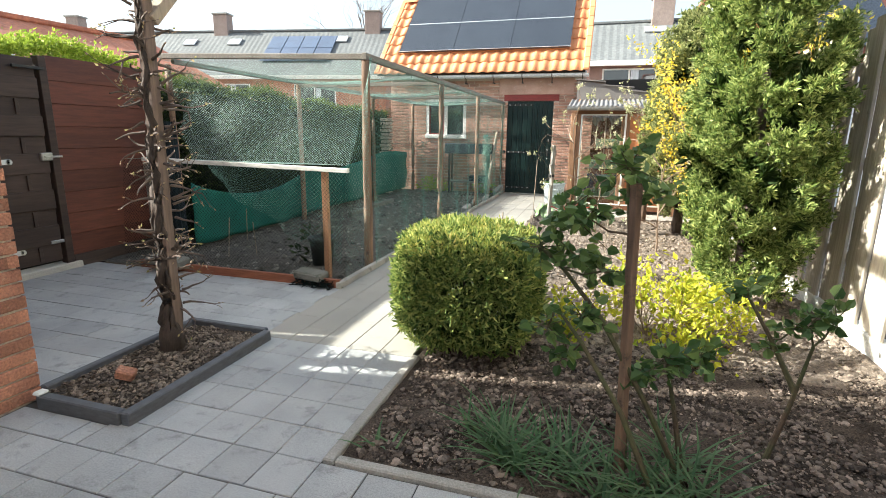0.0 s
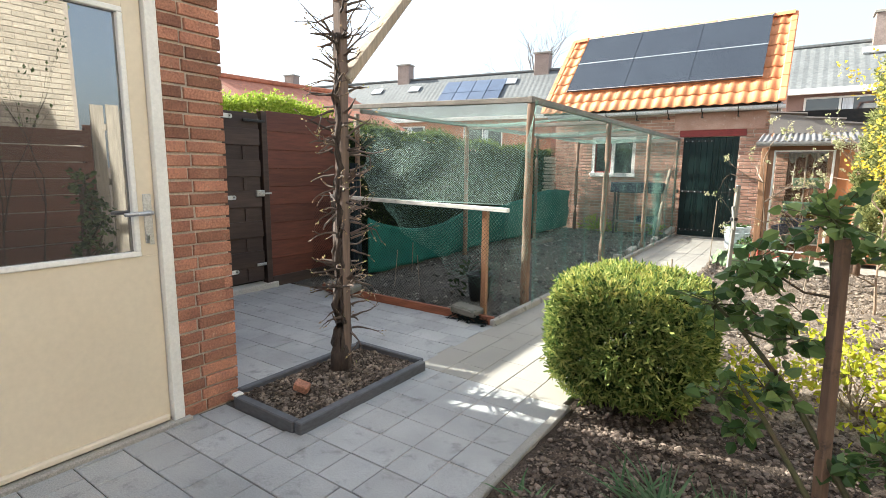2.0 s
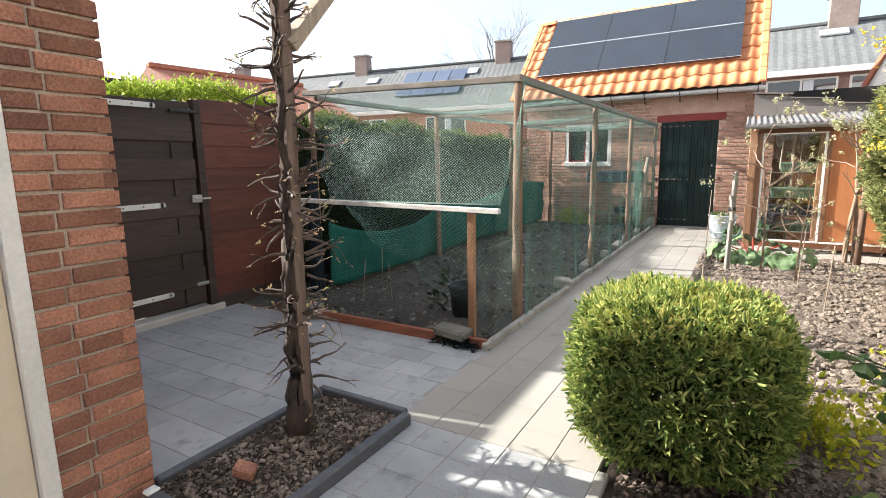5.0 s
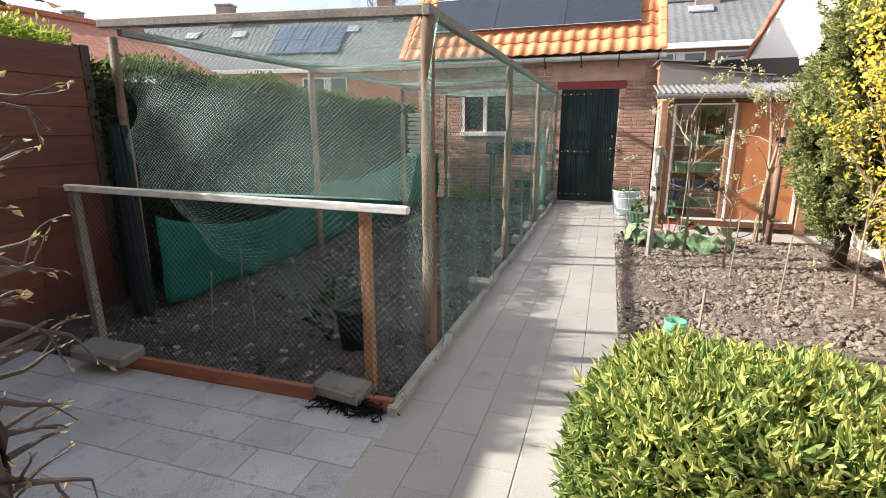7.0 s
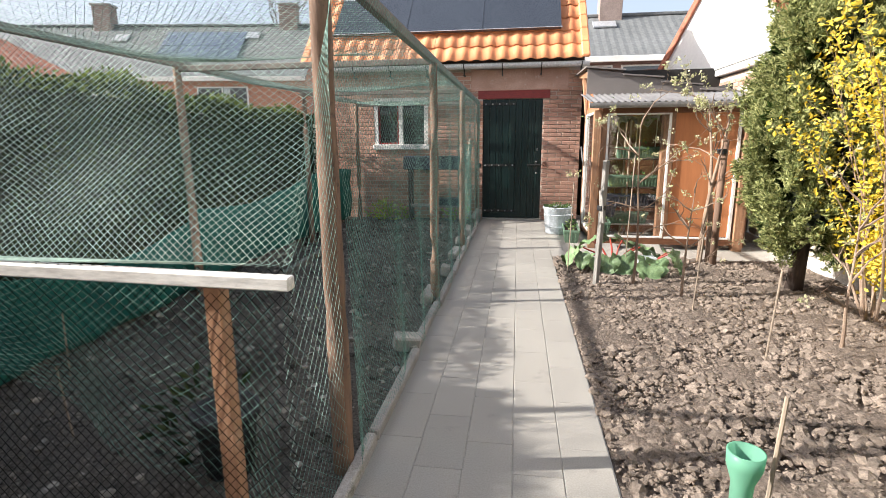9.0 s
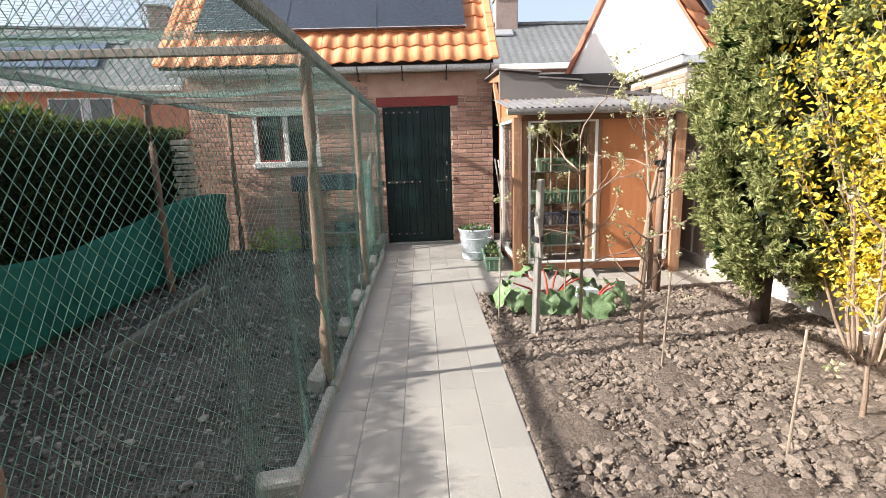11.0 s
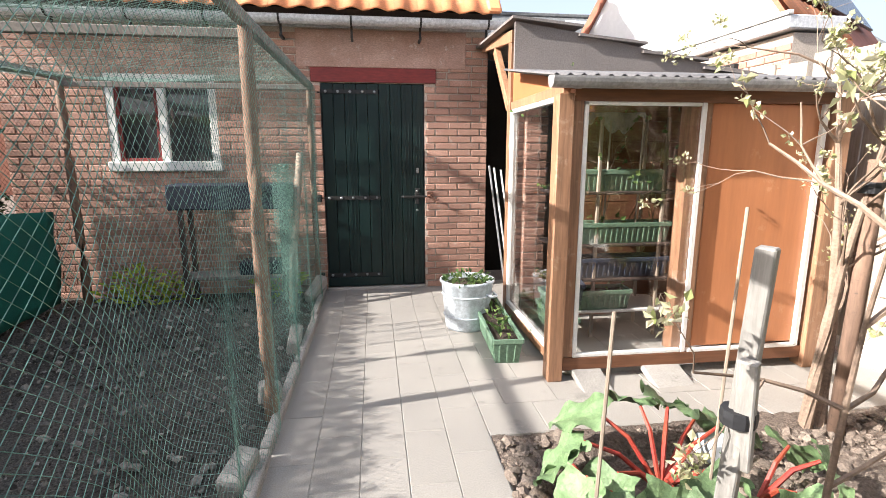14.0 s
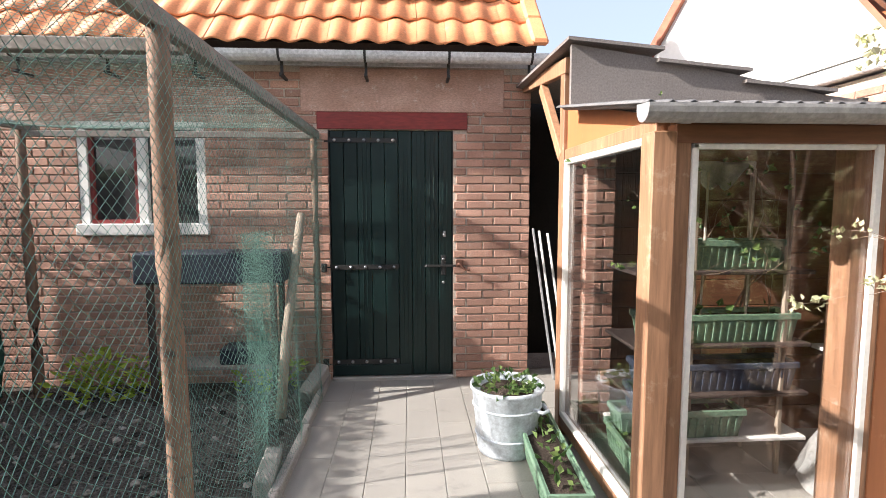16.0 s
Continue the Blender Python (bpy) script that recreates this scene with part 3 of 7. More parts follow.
part("wall", boxes((-4.95, HX - 0.012, 0.60, 1.53, 2.22, 5.2), bevel=0), M["mortar"], house)
# near-black block behind the door stands for the dark indoors
part("wall", boxes((-4.95, HX - 0.25, 0.60, 1.53, -0.1, 2.22), bevel=0), M["void_shade"], house)
brickwork(house_wall, pose(HX, -1.0, 0, 0, 0, 90), HY + 1.0, 0.0, 5.1, [(1.60, 2.53, 0, 2.22)], M["brick"], "house", lambda u, z: u > 2.5 and z < 3.2)
brickwork(house_wall, pose(HX, HY, 0, 0, 0, 180), 2.55, 0.0, 5.1, [], M["brick"], "house", lambda u, z: u < 0.6 and z < 2.8)
door_frame = part("door_frame", boxes((HX - 0.1, HX + 0.006, 1.475, 1.53, 0.0, 2.22), (HX - 0.1, HX + 0.006, 0.60, 0.655, 0.0, 2.22), (HX - 0.1, HX + 0.006, 0.655, 1.475, 2.165, 2.22)), M["white_paint"], house, "white painted door frame")

# ---- the shed at the end of the path ----
SY, SX0, SX1 = 11.71, -4.62, -0.25
shed = thing("shed", (-2.4, 12.9, 0), "red brick garden shed with an orange pantile roof", "shed")
DX0, DX1, DZ = -1.86, -0.87, 2.02
WX0, WX1, WZ0, WZ1 = -3.75, -2.80, 1.22, 2.08
y0, y1 = SY + 0.012, SY + 0.16
shed_wall = part("wall", boxes((DX1, SX1, y0, y1, -0.1, 2.52), bevel=0), M["mortar"], shed)
for r in ((SX0, WX0, y0, y1, -0.1, 2.52), (WX0, WX1, y0, y1, -0.1, WZ0), (WX0, WX1, y0, y1, WZ1, 2.52), (WX1, DX0, y0, y1, -0.1, 2.52), (DX0, DX1, y0, y1, DZ, 2.52),
          (SX0, SX0 + 0.15, y1, 15.0, -0.1, 2.52), (SX1 - 0.15, SX1, y1, 15.0, -0.1, 2.52), (SX0 + 0.15, SX1 - 0.15, 14.85, 15.0, -0.1, 2.52)):
    part("wall", boxes(r, bevel=0), M["mortar"], shed)
bm = bmesh.new()
for x in (SX0 + 0.01, SX1 - 0.16):
    b2 = bmesh.new()
    tri = [(y1, 2.52), (15.0, 2.52), (13.3, 4.5)]
    lo = [b2.verts.new((x, a, z)) for a, z in tri]
    hi = [b2.verts.new((x + 0.15, a, z)) for a, z in tri]
    b2.faces.new(lo); b2.faces.new(hi[::-1])
    for i in range(3):
        b2.faces.new((lo[i], lo[(i + 1) % 3], hi[(i + 1) % 3], hi[i]))
    join(bm, b2)
part("gable", bm, M["shed_brick"], shed)
brickwork(shed_wall, pose(SX0, SY, 0), SX1 - SX0, 0.0, 2.50, [(DX0 - SX0, DX1 - SX0, 0, DZ), (-1.94 - SX0, -0.76 - SX0, DZ, 2.155), (WX0 - SX0, WX1 - SX0, WZ0, WZ1)], M["shed_brick"], "shed", lambda u, z: u > 2.6 and z < 2.3)
brickwork(shed_wall, pose(SX1, SY, 0, 0, 0, 90), 1.2, 0.0, 2.50, [], M["shed_brick"], "shed", lambda u, z: False)
part("plaster_coat", boxes((-2.06, -0.47, SY - 0.007, SY + 0.01, 2.158, 2.49), bevel=0.003), M["coat"], shed, "thin pinkish mortar wash over the bricks")
part("lintel", boxes((-1.94, -0.76, SY - 0.012, SY + 0.06, DZ + 0.005, 2.155)), M["red_paint"], shed, "dark red painted lintel")

# pantiles: one waved tile shared by all
ROOF_A, ROOF_L = math.atan2(1.93, 1.82), 2.70
roof_to = Matrix.Translation((SX0 - 0.25, SY - 0.24, 2.60)) @ Matrix.Rotation(ROOF_A, 4, "X")


def pantile_mesh(w=0.215, h=0.34):
    vs, fs = [], []
    nx = 8
    for j, (v, lift) in enumerate(((-0.03, 0.030), (h, 0.004))):
        for i in range(nx + 1):
            u = i / nx
            z = 0.034 * (0.5 + 0.5 * math.sin(2 * math.pi * (u - 0.1))) + (0.008 if u > 0.85 else 0)
            vs.append((u * (w + 0.012), v, z + lift))
    k = nx + 1
    for i in range(nx):
        fs.append((i, i + 1, k + i + 1, k + i))
    o = len(vs)
    vs += [(x, y, z - 0.016) for x, y, z in vs[:k]]
    for i in range(nx):
        fs.append((i + 1, i, o + i, o + i + 1))
    me = bpy.data.meshes.new("tile")
    me.from_pydata(vs, [], fs)
    me.materials.append(M["roof_tile"])
    me.shade_smooth()
    return me


roof = part("roof", boxes((0, 4.61, 0.02, ROOF_L, -0.06, -0.005), bevel=0), M["wood_dark"], shed)
roof.data.transform(roof_to)
tile = pantile_mesh()
for j in range(8):
    for i in range(21):
        if 2 < j and 1 < i < 19 and j < 7:
            continue  # under the solar panels
        ob = new("tile", tile)
        ob.matrix_world = roof_to @ pose(0.04 + i * 0.215, j * 0.335, random.uniform(-0.003, 0.003), random.uniform(-0.4, 0.4), random.uniform(-0.5, 0.5), random.uniform(-0.3, 0.3))
        under(ob, roof)
back = raw("back_slope", [(SX0 - 0.23, 13.24, 4.53), (SX1 - 0.03, 13.24, 4.53), (SX1 - 0.03, 15.2, 2.5), (SX0 - 0.23, 15.2, 2.5)], [(0, 1, 2, 3)], M["red_tile"], roof)
for i in range(13):
    bm = bmesh.new()
    x = SX0 - 0.25 + i * 0.355
    pts = [(math.cos(a) * 0.11, math.sin(a) * 0.09) for a in [math.pi * k / 6 for k in range(7)]]
    r0 = [bm.verts.new((x, 13.26 - c, 4.50 + s)) for c, s in pts]
    r1 = [bm.verts.new((x + 0.37, 13.26 - c * 1.12, 4.51 + s * 1.12)) for c, s in pts]
    for k in range(6):
        bm.faces.new((r0[k], r0[k + 1], r1[k + 1], r1[k]))
    part("ridge_tile", bm, M["roof_tile"], roof, smooth=True)
# verge tiles at both gable ends
for x in (-0.06, 4.56):
    for j in range(8):
        b = boxes((x, x + 0.13, j * 0.335, j * 0.335 + 0.34, 0.0, 0.06), bevel=0.02)
        b.transform(roof_to)
        part("verge_tile", b, M["roof_tile"], roof)
fascia = part("fascia", boxes((SX0 - 0.05, SX1 + 0.02, SY - 0.03, SY - 0.004, 2.50, 2.62)), M["zinc"], shed)

# zinc half-round gutter with straps
def gutter(parent, x0, x1, y, z, r, material, straps):
    bm = bmesh.new()
    pts = [(math.cos(math.pi * k / 8) * r, -math.sin(math.pi * k / 8) * r) for k in range(9)]
    pts = [(-r, 0.012)] + [(-c, s) for c, s in pts] + [(r, 0.02)]
    for rr in (1.0, 0.93):
        a = [bm.verts.new((x0, y + c * rr, z + s * rr)) for c, s in pts]
        b = [bm.verts.new((x1, y + c * rr, z + s * rr)) for c, s in pts]
        for k in range(len(pts) - 1):
            bm.faces.new((a[k], a[k + 1], b[k + 1], b[k]))
        if rr == 1.0:
            bm.faces.new(a); bm.faces.new(b[::-1])
    trough = part("gutter", bm, material, parent, "grey half-round gutter", smooth=False)
    for x in straps:
        b = bmesh.new()
        ring = [(c * 1.05, s * 1.05) for c, s in pts]
        a = [b.verts.new((x, y + c, z + s)) for c, s in ring]
        d = [b.verts.new((x + 0.018, y + c, z + s)) for c, s in ring]
        for k in range(len(ring) - 1):
            b.faces.new((a[k], a[k + 1], d[k + 1], d[k]))
        box(b, x - 0.001, x + 0.019, y + r * 0.2, y + 0.195, z - r - 0.10, z - r - 0.08)
        box(b, x - 0.001, x + 0.019, y + r * 0.9, y + r * 1.05, z - r - 0.09, z)
        part("strap", b, M["black_iron"], trough)
    return trough


gutter(shed, SX0 - 0.12, SX1 + 0.07, SY - 0.20, 2.54, 0.058, M["zinc"], [SX1 - 0.06 - 0.62 * i for i in range(7)])

# solar panels, two rows of three, on rails
PW, PH = 1.28, 0.97
for r in range(2):
    for c in range(3):
        panel = thing("solar_panel", roof_to @ Vector((0.42 + c * PW, 0.62 + r * PH, 0.10)), "black solar panel in a thin silver frame on pantiles", "solar panel", "solar panels on the shed")
        x, y = 0.42 + c * PW, 0.62 + r * PH
        b = boxes((x + 0.004, x + PW - 0.004, y + 0.004, y + PH - 0.004, 0.085, 0.118), bevel=0.002); b.transform(roof_to)
        part("cell_sheet", b, M["pv"], panel)
        b = boxes((x + 0.002, x + PW - 0.002, y + 0.002, y + 0.012, 0.08, 0.121), (x + 0.002, x + 0.010, y + 0.012, y + PH - 0.012, 0.08, 0.121), (x + PW - 0.010, x + PW - 0.002, y + 0.012, y + PH - 0.012, 0.08, 0.121), (x + 0.002, x + PW - 0.002, y + PH - 0.012, y + PH - 0.002, 0.08, 0.121), bevel=0); b.transform(roof_to)
        part("panel_frame", b, M["pv"], panel)
        b = boxes((x + 0.002, x + PW - 0.002, y + 0.002, y + 0.014, 0.119, 0.123), (x + 0.002, x + PW - 0.002, y + PH - 0.014, y + PH - 0.002, 0.119, 0.123), bevel=0); b.transform(roof_to)
        part("frame_strip", b, M["alu"], panel)["kind"] = "stuff"
        for u in (0.0, PW):
            for v in (0.0, PH):
                b = boxes((x + u - 0.012, x + u + 0.012, y + v - 0.018, y + v + 0.018, 0.119, 0.126), bevel=0.002); b.transform(roof_to)
                part("clamp", b, M["steel"], panel)
        for v in (0.2, 0.75):
            b = boxes((x, x + PW, y + v, y + v + 0.04, 0.03, 0.08), bevel=0); b.transform(roof_to)
            part("rail", b, M["alu"], panel)


# ---- back door of the house ----
DFX = HX - 0.03
back_door = thing("back_door", (DFX, 1.06, 0.02), "closed cream painted back door with a large window", "door")
part("lower_panel", boxes((DFX - 0.04, DFX, 0.66, 1.472, 0.03, 0.90), bevel=0.002), M["cream_paint"], back_door)
part("stile", boxes((DFX - 0.04, DFX, 1.39, 1.472, 0.90, 2.16), bevel=0.002), M["cream_paint"], back_door)
part("stile", boxes((DFX - 0.04, DFX, 0.66, 0.745, 0.90, 2.16), bevel=0.002), M["cream_paint"], back_door)
part("top_rail", boxes((DFX - 0.04, DFX, 0.745, 1.39, 2.04, 2.16), bevel=0.002), M["cream_paint"], back_door)
bead = bmesh.new()
for r in ((0.745, 1.39, 0.90, 0.925), (0.745, 1.39, 2.015, 2.04), (0.745, 0.77, 0.925, 2.015), (1.365, 1.39, 0.925, 2.015)):
    box(bead, DFX - 0.03, DFX + 0.012, r[0], r[1], r[2], r[3], 0.004)
part("glazing_bead", bead, M["white_paint"], back_door)
pane = part("pane", boxes((DFX - 0.02, DFX - 0.014, 0.77, 1.365, 0.925, 2.015), bevel=0), M["glass_mirror"], back_door, "window pane mirroring the garden")
part("rain_bar", boxes((DFX, DFX + 0.03, 0.68, 1.46, 0.03, 0.06), bevel=0.006), M["cream_paint"], back_door)
handle = part("handle_plate", boxes((DFX, DFX + 0.008, 1.415, 1.455, 0.96, 1.20), bevel=0.003), M["steel"], back_door, "brushed metal handle plate")
bm = bmesh.new()
tube(bm, [(DFX + 0.005, 1.435, 1.11), (DFX + 0.05, 1.435, 1.11), (DFX + 0.055, 1.42, 1.11), (DFX + 0.055, 1.31, 1.108)], [0.011, 0.011, 0.011, 0.009], 8)
part("lever", bm, M["steel"], handle, smooth=True)
bm = bmesh.new()
tube(bm, [(DFX + 0.008, 1.435, 1.0), (DFX + 0.03, 1.435, 1.0)], 0.008, 8)
box(bm, DFX + 0.026, DFX + 0.03, 1.425, 1.445, 0.955, 0.995, 0.001)
part("key", bm, M["steel"], handle)
threshold = tagged(part("door_step", boxes((HX - 0.1, HX + 0.03, 0.56, 1.56, -0.02, 0.022), bevel=0.006), M["concrete"]), "low worn concrete door step", "door step", kind="structure")
lamp = thing("wall_lamp", (HX + 0.05, 1.74, 2.22), "small black outdoor wall lamp, unlit", "lamp")
bm = bmesh.new(); lathe(bm, [(0.03, -0.03), (0.045, 0.0), (0.04, 0.07), (0.02, 0.09)], (HX + 0.075, 1.74, 2.20), 14)
part("shade", bm, M["black_iron"], lamp, smooth=True)
bm = bmesh.new(); lathe(bm, [(0.012, -0.045), (0.028, -0.03), (0.028, -0.02)], (HX + 0.075, 1.74, 2.20), 12)
part("glass_bowl", bm, M["enamel"], lamp, smooth=True)
part("bracket", boxes((HX - 0.002, HX + 0.04, 1.72, 1.76, 2.22, 2.27), bevel=0.004), M["black_iron"], lamp)

# ---- planter with the pergola post and an old climber ----
planter = thing("planter_bed", (-2.1, 2.3, 0), "small square bed edged with dark grey boards beside the house corner", "planter")
for r in ((-1.825, -1.775, 1.78, 2.83, -0.05, 0.062), (-2.33, -1.827, 1.77, 1.82, -0.05, 0.062), (-2.43, -1.825, 2.832, 2.875, -0.05, 0.06), (-2.43, -2.385, 1.86, 2.83, -0.05, 0.055)):
    part("edging_board", boxes(r, bevel=0.006), M["edging"], planter)
part("corner_cap", boxes((-2.345, -2.30, 1.765, 1.82, 0.058, 0.078), bevel=0.008), M["white_paint"], planter)
soil = lumpy("planter_soil", -2.385, -1.81, 1.81, 2.83, 0.02, 0.025, 0.016, M["soil_dark"], 8, 0.02)
under(soil, planter)
clods("planter_gravel", 5000, -2.37, -1.82, 1.83, 2.82, 0.034, 0.0065, M["gravel"], 8, "loose brown gravel and bark in the planter")
bit = thing("brick_fragment", (-2.10, 2.06, 0.05), "broken piece of orange brick lying on soil", "brick")
part("fragment", box(bmesh.new(), -0.045, 0.045, -0.03, 0.03, -0.02, 0.035, 0.008, pose(-2.10, 2.06, 0.07, 14, 20, 30)), M["brick"], bit)

pergola = thing("pergola", (-2.2, 2.5, 0), "weathered timber pergola post with a diagonal brace", "pergola")
bm = bmesh.new(); beam(bm, (-2.2, 2.5, 0.0), (-2.17, 2.5, 2.95), 0.062, 0.062); part("post", bm, M["post_brown"], pergola)
bm = bmesh.new(); beam(bm, (-2.17, 2.52, 1.86), (-2.19, 3.42, 2.80), 0.075, 0.06); part("brace", bm, M["stake"], pergola)
bm = bmesh.new(); beam(bm, (-2.18, 1.9, 2.90), (-2.18, 4.3, 2.90), 0.06, 0.11); part("beam", bm, M["stake"], pergola)
bm = bmesh.new(); beam(bm, (-2.36, 2.46, 2.44), (-2.02, 2.46, 2.44), 0.05, 0.09); part("cross_beam", bm, M["stake"], pergola)


def limb(bm, rng, p, d, length, r, depth, twigs, kids=3, droop=0.0, split=0.55, curl=0.25):
    """A branching limb; ends of twigs are collected in twigs."""
    pts, rad = [Vector(p)], [r]
    n = 4
    dd = Vector(d).normalized()
    for k in range(n):
        dd = (dd + Vector((rng.uniform(-curl, curl), rng.uniform(-curl, curl), rng.uniform(-curl, curl) - droop))).normalized()
        pts.append(pts[-1] + dd * length / n)
        rad.append(r * (1 - 0.55 * (k + 1) / n))
    tube(bm, pts, rad, 5 if r < 0.01 else 7)
    if depth == 0:
        twigs.append((pts[-1], dd))
        twigs.append((pts[-2], dd))
        return
    for i in range(kids):
        k = rng.choice((2, 3, 4, 4))
        side = Vector((rng.gauss(0, 1), rng.gauss(0, 1), rng.gauss(0.2, 0.7))).normalized()
        limb(bm, rng, pts[k], (dd * split + side * (1 - split)).normalized(), length * rng.uniform(0.5, 0.8), rad[k] * 0.7, depth - 1, twigs, kids, droop, split, curl)


climber = thing("climbing_shrub", (-2.2, 2.5, 0.04), "old pruned climber with bare spurs tied to a post", "shrub")
rng_c = random.Random(5)
bm = bmesh.new()
for s in range(5):
    a0 = (3.7, 4.5, 2.9, 1.4, -0.9)[s]
    pts, rad = [], []
    for k in range(25):
        f = k / 24
        a = a0 + f * 0.7 * (1 if s % 2 else -0.8)
        R = 0.040 * (1.2 - 0.25 * f) + 0.012 * noise.noise((s * 3.1, f * 6, 1))
        pts.append((-2.2 + 0.02 * f + R * math.cos(a) + 0.012 * math.sin(k * 2.1 + s), 2.5 + R * math.sin(a) + 0.012 * math.cos(k * 1.7), 0.02 + 2.1 * f))
        rad.append((0.029 - 0.014 * f) * (0.5 if s > 2 else 1.0) * (0.85 + 0.3 * rng_c.random()))
    tube(bm, pts, rad, 7)
tube(bm, [(-2.2, 2.47, 0.0), (-2.2, 2.46, 0.15), (-2.2, 2.46, 0.35)], [0.075, 0.06, 0.03], 9)
part("stem", bm, M["bark"], climber, smooth=True)
bm = bmesh.new()
tips = []
for i in range(165):
    z = rng_c.uniform(0.25, 2.3)
    a = rng_c.uniform(0, 6.28)
    d = Vector((math.cos(a), math.sin(a), rng_c.uniform(-0.35, 0.6)))
    limb(bm, rng_c, (-2.19 + 0.05 * math.cos(a), 2.5 + 0.05 * math.sin(a), z), d, rng_c.uniform(0.06, 0.17), 0.0088, 1 if rng_c.random() < 0.7 else 0, tips, 2)
for i in range(14):
    a = rng_c.uniform(0, 6.28)
    limb(bm, rng_c, (-2.18 + 0.04 * math.cos(a), 2.5 + 0.04 * math.sin(a), rng_c.uniform(2.0, 2.6)), Vector((math.cos(a) * 0.7, math.sin(a) * 0.7, 0.8)), 0.22, 0.007, 1, tips, 2)
part("spur_growth", bm, M["spur"], climber)["kind"] = "stuff"
leaves("bud_scatter", np.array([t[0] for t in tips]), np.array([t[1] for t in tips]), 0.022, 0.012, M["bud"], climber, rng=np.random.default_rng(4), spread=0.3)["kind"] = "stuff"

# ---- gate and fence panel on the west side ----
GX = -4.62
gate = thing("garden_gate", (GX, 3.0, 0.08), "dark brown slatted wooden gate with white strap hinges, closed", "gate")
zs = [0.10 + i * 0.162 for i in range(11)]
for i, z in enumerate(zs):
    proud = 0.018 * (i % 2)
    part("board", boxes((GX - 0.02 + proud, GX + 0.004 + proud, 2.42, 3.64, z, z + 0.172), bevel=0.003), M["wood_dark"], gate)
for y in (2.50, 3.05, 3.56):
    part("upright", boxes((GX - 0.05, GX - 0.022, y - 0.04, y + 0.04, 0.1, 1.87), bevel=0.003), M["wood_dark"], gate)
for i in range(5):
    z = zs[2 * i] + 0.02
    part("cleat", boxes((GX + 0.005, GX + 0.02, 3.43, 3.46, z, z + 0.13), bevel=0.002), M["wood_dark"], gate)
for z, y in ((1.84, 3.33), (1.02, 3.33), (0.24, 3.32)):
    strap = part("strap_hinge", boxes((GX + 0.022, GX + 0.028, 2.42, y - 0.02, z - 0.022, z + 0.022), bevel=0.001), M["white_paint"], gate, "white metal strap hinge")
    bm = bmesh.new(); lathe(bm, [(0.024, 0), (0.024, 0.006)], (0, 0, 0), 12); bm.transform(pose(GX + 0.022, y - 0.025, z, 0, 90, 0)); part("hinge_tip", bm, M["white_paint"], strap)
    for k in range(4):
        bm = bmesh.new(); lathe(bm, [(0.007, 0), (0.005, 0.004)], (0, 0, 0), 8); bm.transform(pose(GX + 0.028, y - 0.03 - k * 0.16, z, 0, 90, 0)); part("bolt", bm, M["black_iron"], strap)
latch = part("latch", boxes((GX + 0.02, GX + 0.05, 3.56, 3.66, 1.02, 1.09), bevel=0.006), M["steel"], gate, "galvanised gate latch")
part("latch_bar", boxes((GX + 0.05, GX + 0.062, 3.58, 3.74, 1.045, 1.062), bevel=0.003), M["steel"], latch)
part("bolt_plate", boxes((GX + 0.02, GX + 0.032, 3.54, 3.66, 0.265, 0.295), bevel=0.003), M["steel"], gate)
part("top_bolt", boxes((GX + 0.02, GX + 0.045, 3.44, 3.70, 1.80, 1.825), bevel=0.003), M["black_iron"], gate)
gate_sill = tagged(part("gate_sill", boxes((GX - 0.12, GX + 0.05, 2.2, 3.80, -0.05, 0.06), bevel=0.01), M["concrete_pale"]), "pale concrete sill under the gate", "sill", kind="structure")
panel_fence = thing("fence_panel", (GX, 4.2, 0), "reddish-brown horizontal board fence panel", "fence")
part("post", boxes((GX - 0.05, GX + 0.03, 3.665, 3.735, 0, 1.92), bevel=0.004), M["wood_dark"], panel_fence)
for i in range(9):
    z = 0.12 + i * 0.2
    part("board", box(bmesh.new(), -0.012, 0.012, 3.74, 4.78, 0, 0.212, 0.003, pose(GX + 0.005, 0, z, 0, -2.5, 0)), M["wood_red"], panel_fence)
part("post", boxes((GX - 0.05, GX + 0.02, 4.78, 4.85, 0, 1.95), bevel=0.004), M["wood_dark"], panel_fence)
part("gravel_board", boxes((GX - 0.02, GX + 0.02, 3.74, 4.78, -0.02, 0.12), bevel=0.004), M["wood_dark"], panel_fence)
south_fence = thing("fence_panel", (GX, 2.1, 0), "dark brown fence panel between house and gate", "fence")
for i in range(9):
    z = 0.1 + i * 0.2
    part("board", boxes((GX - 0.012, GX + 0.012, 1.86, 2.40, z, z + 0.195), bevel=0.003), M["wood_dark"], south_fence)

# ---- hedge along the cage ----
hedge = thing("hedge", (-4.95, 7.8, 0), "tall clipped evergreen hedge, tops coloured bright and face dark for the light", "hedge")
rng = np.random.default_rng(21)
n = 30000
y = rng.uniform(4.80, 11.5, n)
crest = 1.84 - 0.09 * np.clip((y - 7.2) / 2.0, 0, 1)  # the clipped top is lowered at the far end to fit its cast shadow
z = 0.04 + (crest - 0.04) * rng.uniform(0, 1, n) ** 0.9
x = -4.58 + 0.07 * np.sin(y * 5 + z * 3) + rng.normal(0, 0.05, n)
# near-black face leaves: the side away from the sun, shade in the colour
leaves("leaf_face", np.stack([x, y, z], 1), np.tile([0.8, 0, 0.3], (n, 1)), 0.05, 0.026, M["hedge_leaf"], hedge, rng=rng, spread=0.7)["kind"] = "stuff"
# lighter leaves along the crest paint in the sun from above
n = 12000
y = rng.uniform(4.85, 11.5, n)
x = rng.uniform(-5.5, -4.56, n)
